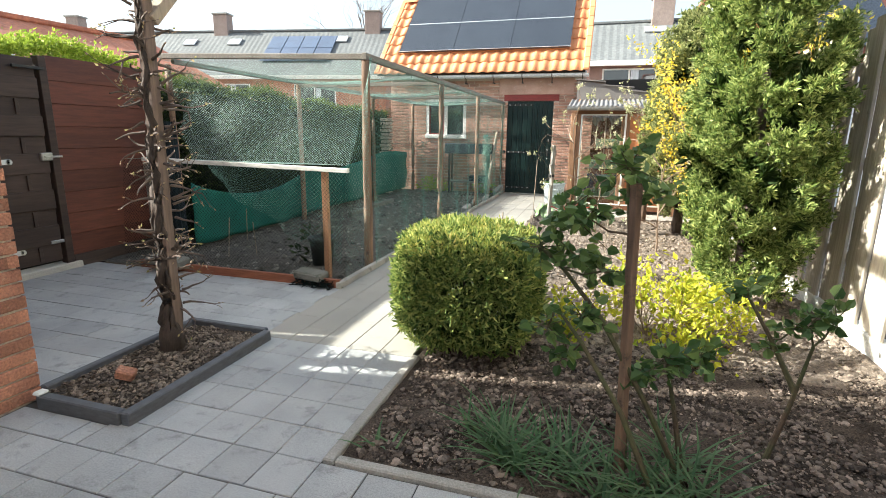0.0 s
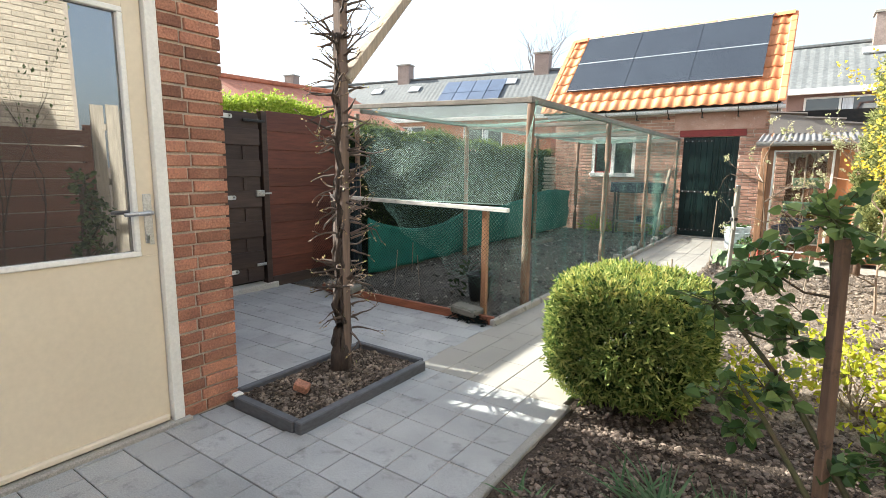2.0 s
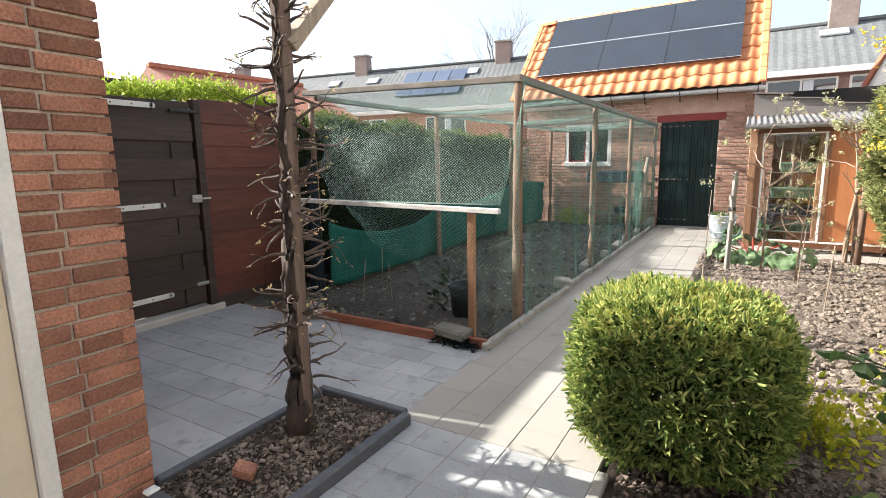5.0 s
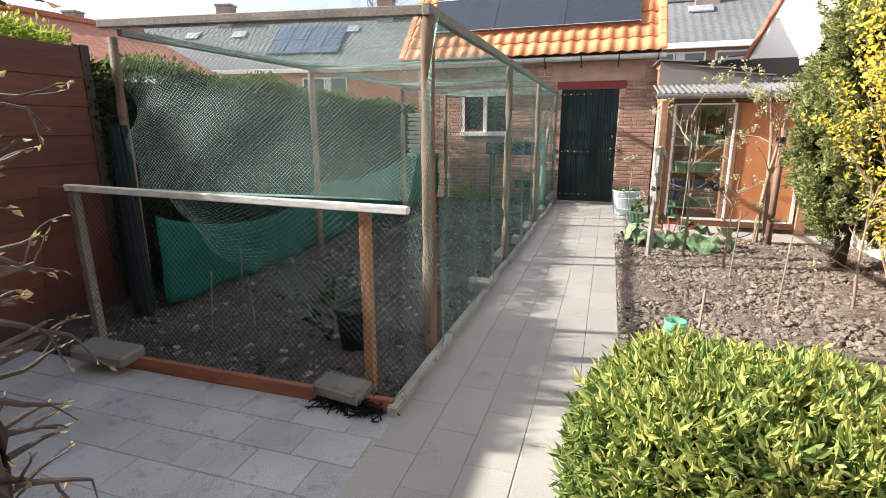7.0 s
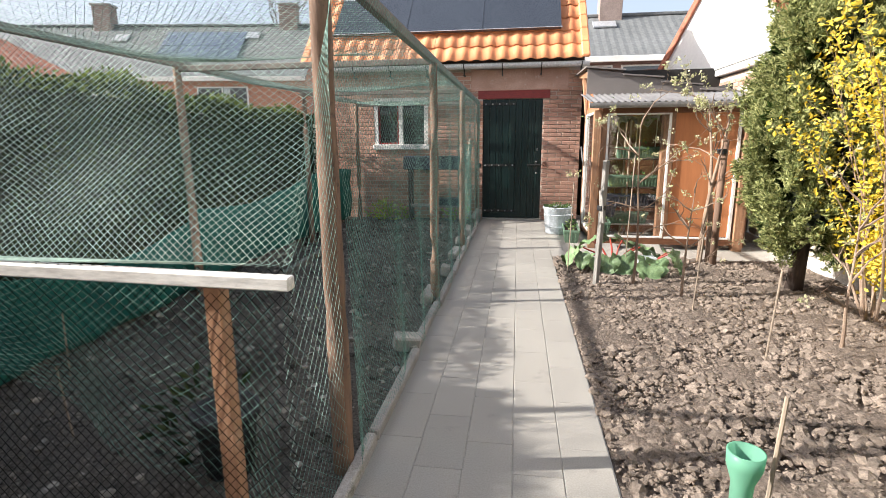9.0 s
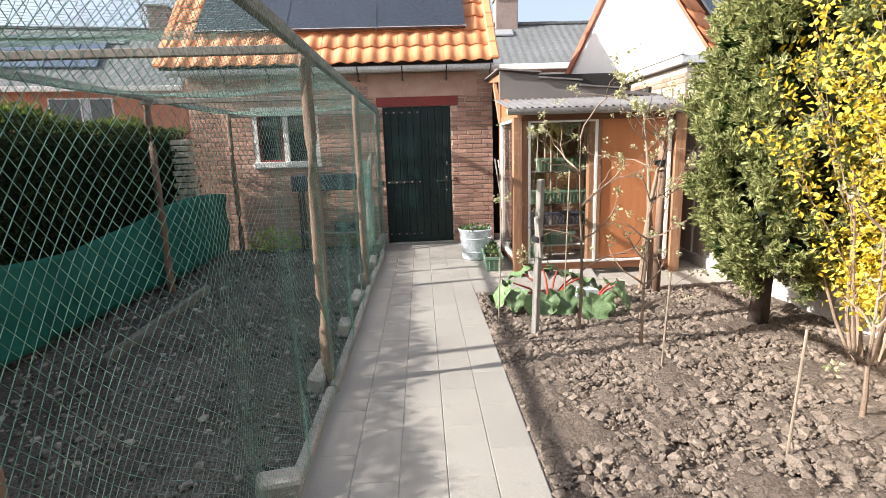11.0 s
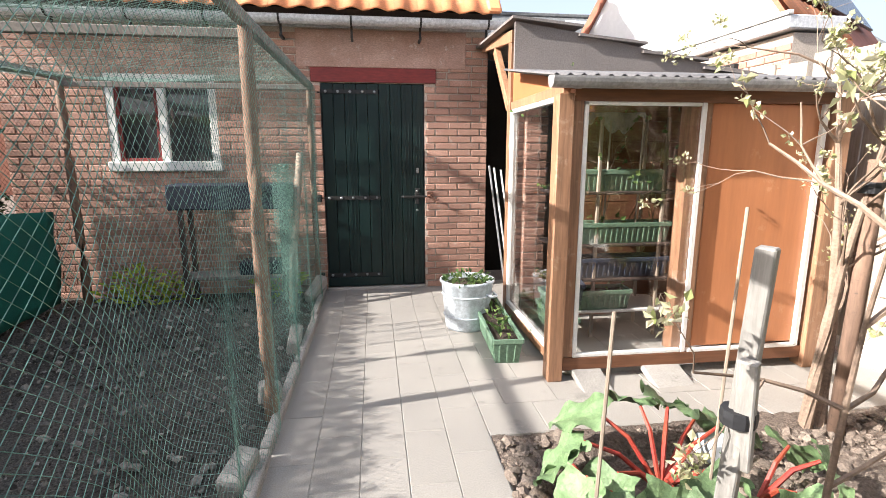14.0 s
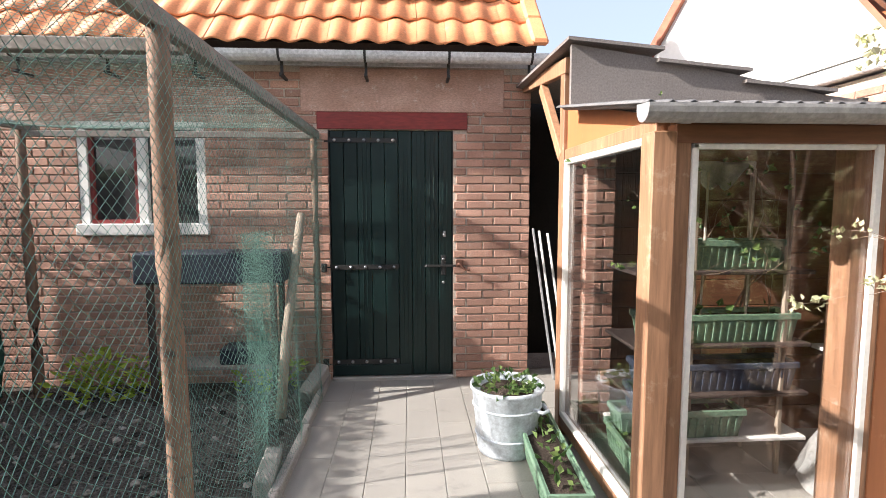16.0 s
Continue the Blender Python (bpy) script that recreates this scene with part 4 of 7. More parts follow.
z = 1.83 - 0.09 * np.clip((y - 7.2) / 2.0, 0, 1) + 0.05 * np.sin(y * 4 + x * 3) + rng.normal(0, 0.035, n)
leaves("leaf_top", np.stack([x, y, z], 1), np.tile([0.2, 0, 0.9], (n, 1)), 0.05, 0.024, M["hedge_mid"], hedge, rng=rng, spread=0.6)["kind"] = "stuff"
# brightest tone by the gate, sunlight put into the leaf colour
n = 5000
y = rng.uniform(3.2, 4.85, n)
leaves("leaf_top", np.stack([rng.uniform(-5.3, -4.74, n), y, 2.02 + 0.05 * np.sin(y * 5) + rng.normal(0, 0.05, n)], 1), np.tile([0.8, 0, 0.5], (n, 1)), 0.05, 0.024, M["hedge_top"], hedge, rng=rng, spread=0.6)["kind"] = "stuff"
# solid dark filler stands for shade deep in the hedge
part("leaf_core", boxes((-5.45, -4.68, 4.85, 7.6, 0.0, 1.74), (-5.45, -4.68, 7.6, 11.45, 0.0, 1.66), (-5.45, -4.85, 3.2, 4.85, 0.0, 1.93), bevel=0.05), M["shade_core"], hedge)["kind"] = "stuff"


# ---- the netted fruit cage ----
CX, CZ = -1.945, 1.945
cage = thing("fruit_cage", (-3.0, 8.0, 0), "timber-framed fruit cage hung with green bird netting", "fruit cage")


def post(x, y, z1, r, name="post", lean=(0, 0), mat="wood_post", z0=-0.1, x2=None):
    bm = bmesh.new()
    n = 9
    pts = [(x + lean[0] * k / n + 0.006 * noise.noise((x * 5, y * 5, k * 0.25)), y + lean[1] * k / n + 0.006 * noise.noise((y * 5, x * 3, k * 0.25)), z0 + (z1 - z0) * k / n) for k in range(n + 1)]
    tube(bm, pts, [r * (1.1 - 0.2 * k / n) for k in range(n + 1)], 8)
    return part(name, bm, M[mat], cage, smooth=True)


for x, y, r in ((-1.955, 4.69, 0.042), (-1.93, 6.97, 0.036), (-1.935, 9.17, 0.036), (-1.945, 11.6, 0.028)):
    post(x, y, CZ, r)
for x, y in ((-4.22, 4.72), (-4.05, 6.9), (-4.03, 9.4), (-4.0, 11.5)):
    post(x, y, CZ + 0.02, 0.036)
bm = bmesh.new(); beam(bm, (CX, 4.64, CZ + 0.03), (CX, 11.70, CZ + 0.03), 0.045, 0.06); part("top_rail", bm, M["wood_grey"], cage)
bm = bmesh.new(); beam(bm, (-4.27, 4.68, CZ + 0.10), (CX, 4.68, CZ + 0.03), 0.05, 0.05); part("top_rail", bm, M["wood_grey"], cage)
bm = bmesh.new(); beam(bm, (-4.15, 4.72, CZ + 0.05), (-3.98, 11.65, CZ + 0.05), 0.045, 0.05); part("top_rail", bm, M["wood_grey"], cage)
for y in (6.9, 9.35, 11.5):
    bm = bmesh.new(); beam(bm, (-4.05, y, CZ), (CX, y, CZ), 0.04, 0.045); part("cross_rail", bm, M["wood_grey"], cage)
# low annex in front: white batten on two stakes, reddish board on the ground
bm = bmesh.new(); beam(bm, (-4.02, 4.10, 1.03), (-1.85, 4.10, 0.99), 0.042, 0.038); part("batten", bm, M["batten_white"], cage, "white painted batten")
bm = bmesh.new(); beam(bm, (-3.97, 4.12, -0.05), (-4.0, 4.12, 1.0), 0.05, 0.05); part("stake", bm, M["wood_grey"], cage)
bm = bmesh.new(); beam(bm, (-2.09, 4.13, -0.05), (-2.09, 4.13, 0.97), 0.05, 0.05); part("stake", bm, M["wood_honey"], cage)
part("ground_board", boxes((-4.05, -1.90, 3.965, 4.0, -0.04, 0.07)), M["plank_red"], cage, "reddish-brown board on edge")


def net_patch(parent, fn, nu, nv, r, material, name="net"):
    """Diagonal-mesh netting over a surface fn(u, v), u and v in 0..1: three-sided strands, knotted at every crossing."""
    P = np.array([[fn(i / nu, j / nv) for i in range(nu + 1)] for j in range(nv + 1)])
    segs = []
    jj, ii = np.meshgrid(np.arange(nv), np.arange(nu), indexing="ij")
    even = (ii + jj) % 2 == 0
    a1 = np.stack([np.where(even, jj, jj + 1), ii], 2).reshape(-1, 2)
    b1 = np.stack([np.where(even, jj + 1, jj), ii + 1], 2).reshape(-1, 2)
    A, B = P[a1[:, 0], a1[:, 1]], P[b1[:, 0], b1[:, 1]]
    d = unit(B - A)
    ref = np.where(np.abs(d[:, 2:3]) > 0.9, np.array([[1.0, 0, 0]]), np.array([[0, 0, 1.0]]))
    s = unit(np.cross(d, ref))
    t = np.cross(d, s)
    ring = [s * math.cos(k * 2.0944) + t * math.sin(k * 2.0944) for k in range(3)]
    v = np.stack([A + q * r for q in ring] + [B + q * r for q in ring], 1).reshape(-1, 3)
    i = np.arange(len(A))[:, None] * 6
    f = np.concatenate([i + [0, 1, 4, 3], i + [1, 2, 5, 4], i + [2, 0, 3, 5]], 1).reshape(-1, 4)
    ob = raw(name, v, f, material, parent, "fine bird netting, strand colour set for its light or shade")
    ob["kind"] = "stuff"
    return ob


def wob(x, y, z, s=1.0):
    return noise.noise((x * 1.3, y * 1.3, z * 1.3 + s))


def side_net(u, v):
    y, z = 4.64 + u * 7.04, CZ + 0.03 - v * (CZ + 0.01)
    x = CX + 0.042 + 0.02 * wob(y * 0.8, z, 0) * math.sin(math.pi * min(1, v * 1.1)) + 0.025 * v ** 3
    fold = 0.055 * math.sin(y * 8.6 + 1.2 * wob(z * 0.5, y, 5)) * (0.3 + 0.7 * v)
    return (x + 0.25 * fold * v, y + fold + 0.03 * wob(z, y, 3), z)


def front_net(u, v):
    x = -4.28 + u * 2.30
    if v < 0.62:
        w = v / 0.62
        x = -4.24 + 0.8 * w ** 1.6 + u * (2.26 - 0.8 * w ** 1.6)
        y, z = 4.68 - w * 0.58, CZ + 0.03 - w * (CZ - 1.0)
        sag = math.sin(math.pi * w)
        z -= 0.10 * sag * (0.6 + 0.6 * wob(x * 1.5, 0, 2))
        y += 0.22 * sag * (0.5 + wob(x * 1.2, w * 1.5, 4)) + 0.035 * sag * math.sin(x * 9 + 3 * w) * (1.3 - u)
    else:
        w = (v - 0.62) / 0.38
        y, z = 4.10 - 0.09 * w + 0.03 * wob(x, w, 1), 1.03 - w * 0.98
    return (x + 0.05 * wob(x, v * 3, 8) * (1 - u) + 0.13 * u * min(1.0, v / 0.62), y, z)


def top_net(u, v):
    x, y = -4.28 + u * 2.34, 4.64 + v * 7.04
    sag = math.sin(math.pi * u) * abs(math.sin(math.pi * (y - 4.64) / 2.3))
    return (x, y, CZ + 0.06 - 0.14 * sag + 0.02 * wob(x, y, 0))


def gusset_net(u, v):
    yf = 4.68 - 0.58 * min(1.0, v / 0.5) - 0.08 * max(0.0, v - 0.5)
    y, z = 4.70 + (yf - 4.70) * u, CZ + 0.02 - v * (CZ - 0.02)
    return (-1.93 + 0.05 * u + 0.012 * wob(y * 2, z * 2, 6), y, z)


net_patch(cage, side_net, 380, 112, 0.0008, M["net"])
# upper front strands take the pale tone that paints sun on them
net_patch(cage, lambda u, v: front_net(u, v * 0.62), 136, 86, 0.0008, M["net_sunlit"])
# dark mesh near the ground, its blackness also painting the shade there
net_patch(cage, lambda u, v: front_net(u, 0.622 + v * 0.378), 140, 56, 0.0011, M["net_dark"], "black_netting")


def hanging_net(u, v):
    x = -3.35 + u * 1.42
    z = 1.0 - v * (0.08 + 0.78 * u ** 0.8) + 0.03 * wob(x * 2, v, 3)
    return (x + 0.05 * math.sin(x * 11) * v, 4.17 + 0.05 * wob(x * 2, z * 2, 9), z)


net_patch(cage, hanging_net, 70, 40, 0.0010, M["net"])


def bunched_net(u, v):
    y = 10.05 + 0.42 * u
    return (-2.0 + 0.06 * math.sin(u * 34 + 2 * v) + 0.02 * wob(y * 4, v * 3, 2), y + 0.05 * math.sin(u * 21 + 3 * v), 1.30 - 1.22 * v * (0.75 + 0.25 * math.sin(u * 9 + 1)))


net_patch(cage, bunched_net, 60, 60, 0.0008, M["net"])
net_patch(cage, gusset_net, 20, 70, 0.0006, M["net"])


# unseen net added on the west side to dim sun on the shed wall
def west_shade_net(u, v):
    y, z = 4.70 + u * 6.9, CZ + 0.03 - v * (CZ - 0.05)
    return (-4.27 + 0.14 * u + 0.03 * wob(y, z, 7), y, z)


# dark netting bunched round the north-west post
bm = bmesh.new()
for k in range(9):
    a = k * 0.7
    tube(bm, [(-4.21 + 0.05 * math.cos(a + q * 0.9) * (0.7 + 0.5 * q), 4.66 + 0.05 * math.sin(a + q * 0.8), 1.36 * (1 - q) + 0.03) for q in [w / 8 for w in range(9)]], [0.014 + 0.012 * w / 8 for w in range(9)], 5)
part("net_fold", bm, M["net_blue"], cage, "bunched dark blue-green netting")
# dark strands keep this added sun screen from showing
net_patch(cage, west_shade_net, 300, 90, 0.0012, M["net_dark"])
net_patch(cage, top_net, 104, 300, 0.0010, M["net_sunlit"])

# kerbs along the cage, some sunk askew
for i in range(8):
    y = 3.94 + i * 0.98
    k = thing("kerb_stone", (-1.895, y + 0.48, 0), "narrow concrete edging stone set along the path", "kerb stone", "edging stones along the path")
    b = bmesh.new()
    box(b, -0.025, 0.025, -0.48, 0.48, -0.1, 0.055, 0.008, pose(-1.895 + 0.008 * math.sin(i * 2.3), y + 0.48, 0, 0.4 * math.sin(i * 3.1), 1.5 * math.sin(i * 1.7), 0.6 * math.sin(i * 5)))
    part("stone", b, M["concrete"], k)

# ---- bush ----
def bush_points(n, c, half, seed, p=3.2):
    """Points and outward ways on a rounded box."""
    rng = np.random.default_rng(seed)
    d = unit(rng.normal(0, 1, (n, 3)))
    k = (np.abs(d) ** p).sum(1, keepdims=True) ** (-1 / p)
    wobble = 1 + 0.05 * np.sin(d[:, :1] * 7 + 1) * np.cos(d[:, 1:2] * 6) + rng.normal(0, 0.04, (n, 1))
    return np.asarray(c) + d * k * np.asarray(half) * wobble, d


rng = np.random.default_rng(11)
bush = thing("bush", (-0.585, 3.21, 0), "clipped rounded evergreen bush, its sunlit top coloured yellow-green", "bush")
BC, BH = (-0.575, 3.21, 0.385), np.array((0.412, 0.41, 0.345))


def shoots(n, half, seed, p, upper):
    """Short upright shoots on the bush, each a pair of leaves at three nodes."""
    r2 = np.random.default_rng(seed)
    c, d = bush_points(n, BC, half, seed, p)
    thick = np.clip(0.45 + 1.1 * (c[:, 2] - 0.05), 0.4, 1) * np.where(np.sin(c[:, 0] * 17 + c[:, 2] * 9) * np.sin(c[:, 1] * 15 - c[:, 2] * 13) > -0.45, 1, 0.45)
    keep = (r2.random(n) < thick) & (c[:, 2] > upper)
    c, d = c[keep], d[keep]
    up = unit(d * 0.75 + np.array([0, 0, 0.55]) + r2.normal(0, 0.35, d.shape))
    side = unit(np.cross(up, r2.normal(0, 1, d.shape)))
    cc, aa = [], []
    for k, q in ((0.0, 1), (0.0, -1), (0.014, 1), (0.014, -1), (0.026, 0.35)):
        cc.append(c + up * k)
        aa.append(side * q + up * (0.55 + 14 * k))
    return np.concatenate(cc), np.concatenate(aa)


c, d = shoots(10500, BH, 12, 3.2, 0.02)
leaves("leaf_crown", c, d, 0.038, 0.0115, M["box_leaf"], bush, rng=rng, spread=0.3, ovate=True)
# darker leaves behind the shoots, shade of the gaps in their colour
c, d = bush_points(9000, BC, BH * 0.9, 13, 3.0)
leaves("inner_leaves", c, d, 0.05, 0.02, M["shaded_leaf"], bush, rng=rng, spread=0.8)
# only shoots near the top, coloured as if caught by the sun
c, d = shoots(4200, BH * 1.02, 15, 3.2, 0.62)
leaves("sunlit_growth", c, d, 0.034, 0.011, M["box_sunlit"], bush, "upper shoots coloured bright yellow-green for the sun on them", rng=rng, spread=0.3)["kind"] = "stuff"
bm = bmesh.new()
for i in range(14):
    a = i * 2.4
    tube(bm, [(-0.6 + 0.04 * math.cos(a), 3.21 + 0.04 * math.sin(a), -0.03), (-0.6 + 0.15 * math.cos(a), 3.21 + 0.15 * math.sin(a), 0.25), (-0.6 + 0.34 * math.cos(a), 3.21 + 0.30 * math.sin(a), 0.5)], [0.012, 0.009, 0.004], 5)
part("woody_growth", bm, M["bark"], bush)["kind"] = "stuff"


# ---- things in and around the cage ----
def cloth(name, fn, nu, nv, material, at, label, category):
    vs = [fn(i / nu, j / nv) for j in range(nv + 1) for i in range(nu + 1)]
    fs = [(j * (nu + 1) + i, j * (nu + 1) + i + 1, (j + 1) * (nu + 1) + i + 1, (j + 1) * (nu + 1) + i) for j in range(nv) for i in range(nu)]
    t = thing(name, at, label, category)
    ob = raw("cloth", vs, fs, material, t, smooth=True)
    s = ob.modifiers.new("thick", "SOLIDIFY"); s.thickness = 0.003
    return t


def cloth_a(u, v):
    y = 4.80 + u * 2.3
    top = 0.74 - 0.22 * math.sin(math.pi * u) ** 0.8
    return (-4.13 + 0.04 * wob(y * 2, v * 2, 1) + 0.03 * math.sin(y * 9) * v, y, top * (1 - v) + 0.04 * v)


def cloth_b(u, v):
    y = 7.1 + u * 4.2
    top = 0.76 + 0.12 * u - 0.08 * math.sin(math.pi * u * 2)
    return (-4.14 + 0.05 * u + 0.06 * wob(y * 2, v * 2, 5), y, top * (1 - v) + 0.08 * v)


cloth("windbreak_cloth", cloth_a, 40, 10, M["green_cloth"], (-4.13, 5.9, 0), "teal green woven windbreak cloth sagging along the hedge", "cloth")
cloth("windbreak_cloth", cloth_b, 40, 10, M["green_cloth"], (-4.0, 8.6, 0), "teal green windbreak cloth further along the hedge", "cloth")


for i, (ex, y) in enumerate(((-4.20, 5.45), (-4.24, 6.4), (-3.58, 7.9), (-3.61, 8.86))):
    k = thing("edging_stone", (ex, y, 0), "grey concrete edging stone laid on soil", "edging stone", "edging stones in the cage")
    part("stone", box(bmesh.new(), -0.03, 0.03, -0.48, 0.48, -0.08, 0.075, 0.008, pose(ex, y, 0, 0, 2 * math.sin(i * 2), 2 + math.sin(i))), M["concrete_dark"], k)
stones = ((-3.68, 3.93, 0.085, 0.36, 0.18, 0.07, 5), (-2.18, 3.985, 0.075, 0.27, 0.16, 0.07, -4))
for x, y, z, w, d, hh, r in stones:
    k = thing("paving_stone", (x, y, z), "loose grey concrete block weighing down the netting", "stone", "blocks on the netting")
    part("stone", box(bmesh.new(), -w / 2, w / 2, -d / 2, d / 2, 0, hh, 0.014, pose(x, y, z - 0.02, 3, 4, r)), M["concrete_dark"], k)
# bunched black net end under a block
bm = bmesh.new()
rb = random.Random(9)
for i in range(70):
    p = Vector((-2.12 + rb.uniform(-0.16, 0.18), 3.96 + rb.uniform(-0.05, 0.05), rb.uniform(0.01, 0.07)))
    tube(bm, [p, p + Vector((rb.uniform(-0.07, 0.07), rb.uniform(-0.05, 0.05), rb.uniform(-0.02, 0.03))), p + Vector((rb.uniform(-0.12, 0.12), rb.uniform(-0.08, 0.03), -p.z + 0.012))], 0.004, 4)
bunch = thing("net_bundle", (-2.12, 3.97, 0), "bunched dark end of the netting on the ground", "netting")
part("tangle", bm, M["net_dark"], bunch)["kind"] = "stuff"
# blocks and broken kerbs along the path edge
for x, y, z, w, d, hh, rx, rz in ((-1.96, 5.94, 0.05, 0.17, 0.10, 0.07, 14, 24), (-1.99, 7.0, 0.04, 0.10, 0.22, 0.07, 10, -8), (-1.98, 7.9, 0.03, 0.09, 0.3, 0.07, -8, 5), (-1.97, 8.65, 0.04, 0.10, 0.2, 0.07, 16, -14), (-1.98, 9.35, 0.05, 0.12, 0.2, 0.07, -14, 12), (-1.97, 10.2, 0.03, 0.09, 0.3, 0.08, 6, 4), (-1.945, 11.40, 0.09, 0.10, 0.3, 0.07, 26, -18)):
    k = thing("loose_block", (x, y, z), "broken concrete block resting on the cage edge", "block", "blocks along the cage edge")
    part("block", box(bmesh.new(), -w / 2, w / 2, -d / 2, d / 2, -0.035, hh, 0.012, pose(x, y, z, rx, 8, rz)), M["concrete"], k)
# black plant pot
pot = thing("plant_pot", (-2.44, 4.64, 0), "black plastic plant pot standing on soil", "plant pot")
bm = bmesh.new(); lathe(bm, [(0.095, -0.01), (0.125, 0.25), (0.14, 0.25), (0.14, 0.285), (0.125, 0.285), (0.115, 0.24), (0.02, 0.235)], (-2.44, 4.64, 0), 20)
part("pot_wall", bm, M["black_plastic"], pot, smooth=True)
# thin canes in the cage
for x, y, hh, lean in ((-3.55, 4.6, 0.42, 0.05), (-3.30, 4.75, 0.36, -0.03), (-3.85, 5.3, 0.4, 0.02)):
    k = thing("cane", (x, y, 0), "thin pale garden cane stuck in soil", "cane", "canes in the cage")
    bm = bmesh.new(); tube(bm, [(x, y, -0.05), (x + lean, y, hh)], 0.005, 6); part("rod", bm, M["stake"], k)
# pale poles leaning by the door end
k = thing("round_pole", (-2.1, 11.0, 0), "pale round wooden pole leaning inside the netting", "pole")
bm = bmesh.new(); tube(bm, [(-2.10, 10.99, 0.0), (-2.10, 11.2, 0.5), (-2.06, 11.62, 1.36)], [0.036, 0.035, 0.033], 10); part("pole", bm, M["stake"], k, smooth=True)
# long blue trough shelf under the window
bench = thing("wall_table", (-2.6, 11.4, 0), "old dark blue planter shelf under the shed window", "table")
part("tray", boxes((-3.15, -2.12, 11.25, 11.55, 0.88, 1.10), bevel=0.012), M["table_blue"], bench)
for x in (-3.05, -2.2):
    for y in (11.28, 11.52):
        part("leg", boxes((x - 0.02, x + 0.02, y - 0.02, y + 0.02, 0, 0.88), bevel=0.003), M["wood_dark"], bench)
part("low_shelf", boxes((-3.1, -2.15, 11.27, 11.53, 0.25, 0.28), bevel=0.004), M["wood_grey"], bench)
crate = thing("blue_crate", (-2.4, 11.4, 0.28), "flat dark blue plastic tray on the low shelf", "tray")
part("crate", boxes((-2.6, -2.18, 11.29, 11.5, 0.28, 0.40), bevel=0.012), M["table_blue"], crate)
# pale stacked bricks at the far hedge end
stack = thing("brick_stack", (-4.32, 10.8, 0), "tall loose stack of pale bricks before the hedge", "bricks")
for i in range(21):
    for j in range(2):
        part("brick", box(bmesh.new(), -0.1, 0.1, -0.05, 0.05, 0, 0.06, 0.005, pose(-4.36 + 0.02 * math.sin(i * 3.3), 10.74 + j * 0.12, i * 0.078, 0, 0, 4 * math.sin(i * 2.7 + j))), M["pale_brick"], stack)


def weed(x, y, size, n, seed, label, mat="hedge_top", cat="weed"):
    """A low leafy plant of many stems."""
    rng = np.random.default_rng(seed)
    t = thing("weed", (x, y, 0), label, cat)
    a = rng.uniform(0, 6.28, n)
    r = size * rng.uniform(0, 0.8, n)
    z = size * rng.uniform(0.02, 1.1, n) * (1 - 0.5 * r / size)
    c = np.stack([x + r * np.cos(a), y + r * np.sin(a), z], 1)
    leaves("foliage", c, np.stack([np.cos(a), np.sin(a), np.full(n, 0.6)], 1), size * 0.28, size * 0.11, M[mat], t, rng=rng, spread=0.5)["kind"] = "stuff"
    return t


weed(-3.55, 11.45, 0.34, 160, 1, "fresh green weeds against the shed wall")
weed(-3.25, 11.5, 0.26, 100, 2, "fresh green weeds against the shed wall")
weed(-2.3, 11.5, 0.30, 120, 3, "green weeds under the planter shelf")
weed(-2.62, 4.75, 0.34, 70, 4, "grey-green leafy plant behind the stake", "hedge_leaf")

# ---- shed door and window ----
shed_door = thing("shed_door", (-1.37, SY, 0.02), "closed dark green boarded shed door with studded bands", "door")
n_b = 9
bw = (DX1 - DX0 - 0.02) / n_b
for i in range(n_b):
    x = DX0 + 0.01 + i * bw
    part("board", boxes((x + 0.0015, x + bw - 0.0015, SY + 0.02, SY + 0.05, 0.03, DZ - 0.005), bevel=0.004), M["door_green"], shed_door)
    if i > 4 or i == 2:
        for k in (0.35, 0.65):
            part("groove_bead", boxes((x + bw * k - 0.004, x + bw * k + 0.004, SY + 0.016, SY + 0.021, 0.06, DZ - 0.03), bevel=0.0015), M["door_green"], shed_door)
part("bottom_board", boxes((DX0 + 0.01, DX1 - 0.35, SY + 0.008, SY + 0.021, 0.035, 0.12), bevel=0.003), M["door_green"], shed_door)
for z in (1.94, 0.93, 0.15):
    band = part("hinge_band", boxes((DX0 - 0.03, DX0 + 0.55, SY + 0.010, SY + 0.017, z - 0.02, z + 0.02), bevel=0.002), M["black_iron"], shed_door, "black iron hinge band")
    for k in range(5):
        bm = bmesh.new(); lathe(bm, [(0.014, 0), (0.011, 0.006), (0.004, 0.010)], (0, 0, 0), 10); bm.transform(pose(DX0 + 0.05 + k * 0.115, SY + 0.010, z, 90, 0, 0)); part("bolt_head", bm, M["steel"], band, smooth=True)
    if z < 1.9:
        part("pintle", boxes((DX0 - 0.07, DX0 - 0.025, SY - 0.02, SY + 0.015, z - 0.035, z + 0.035), bevel=0.006), M["black_iron"], shed_door)
lock = part("bolt_bar", boxes((DX1 - 0.24, DX1 + 0.05, SY + 0.004, SY + 0.014, 0.925, 0.945), bevel=0.003), M["black_iron"], shed_door, "black iron door bolt")
for x, z in ((DX1 - 0.22, 0.935), (DX1 - 0.08, 0.99), (DX1 - 0.08, 0.80), (DX1 - 0.075, 1.19)):
    bm = bmesh.new(); lathe(bm, [(0.013, 0), (0.010, 0.006), (0.004, 0.010)], (0, 0, 0), 10); bm.transform(pose(x, SY + 0.012, z, 90, 0, 0)); part("bolt_head", bm, M["steel"], lock, smooth=True)
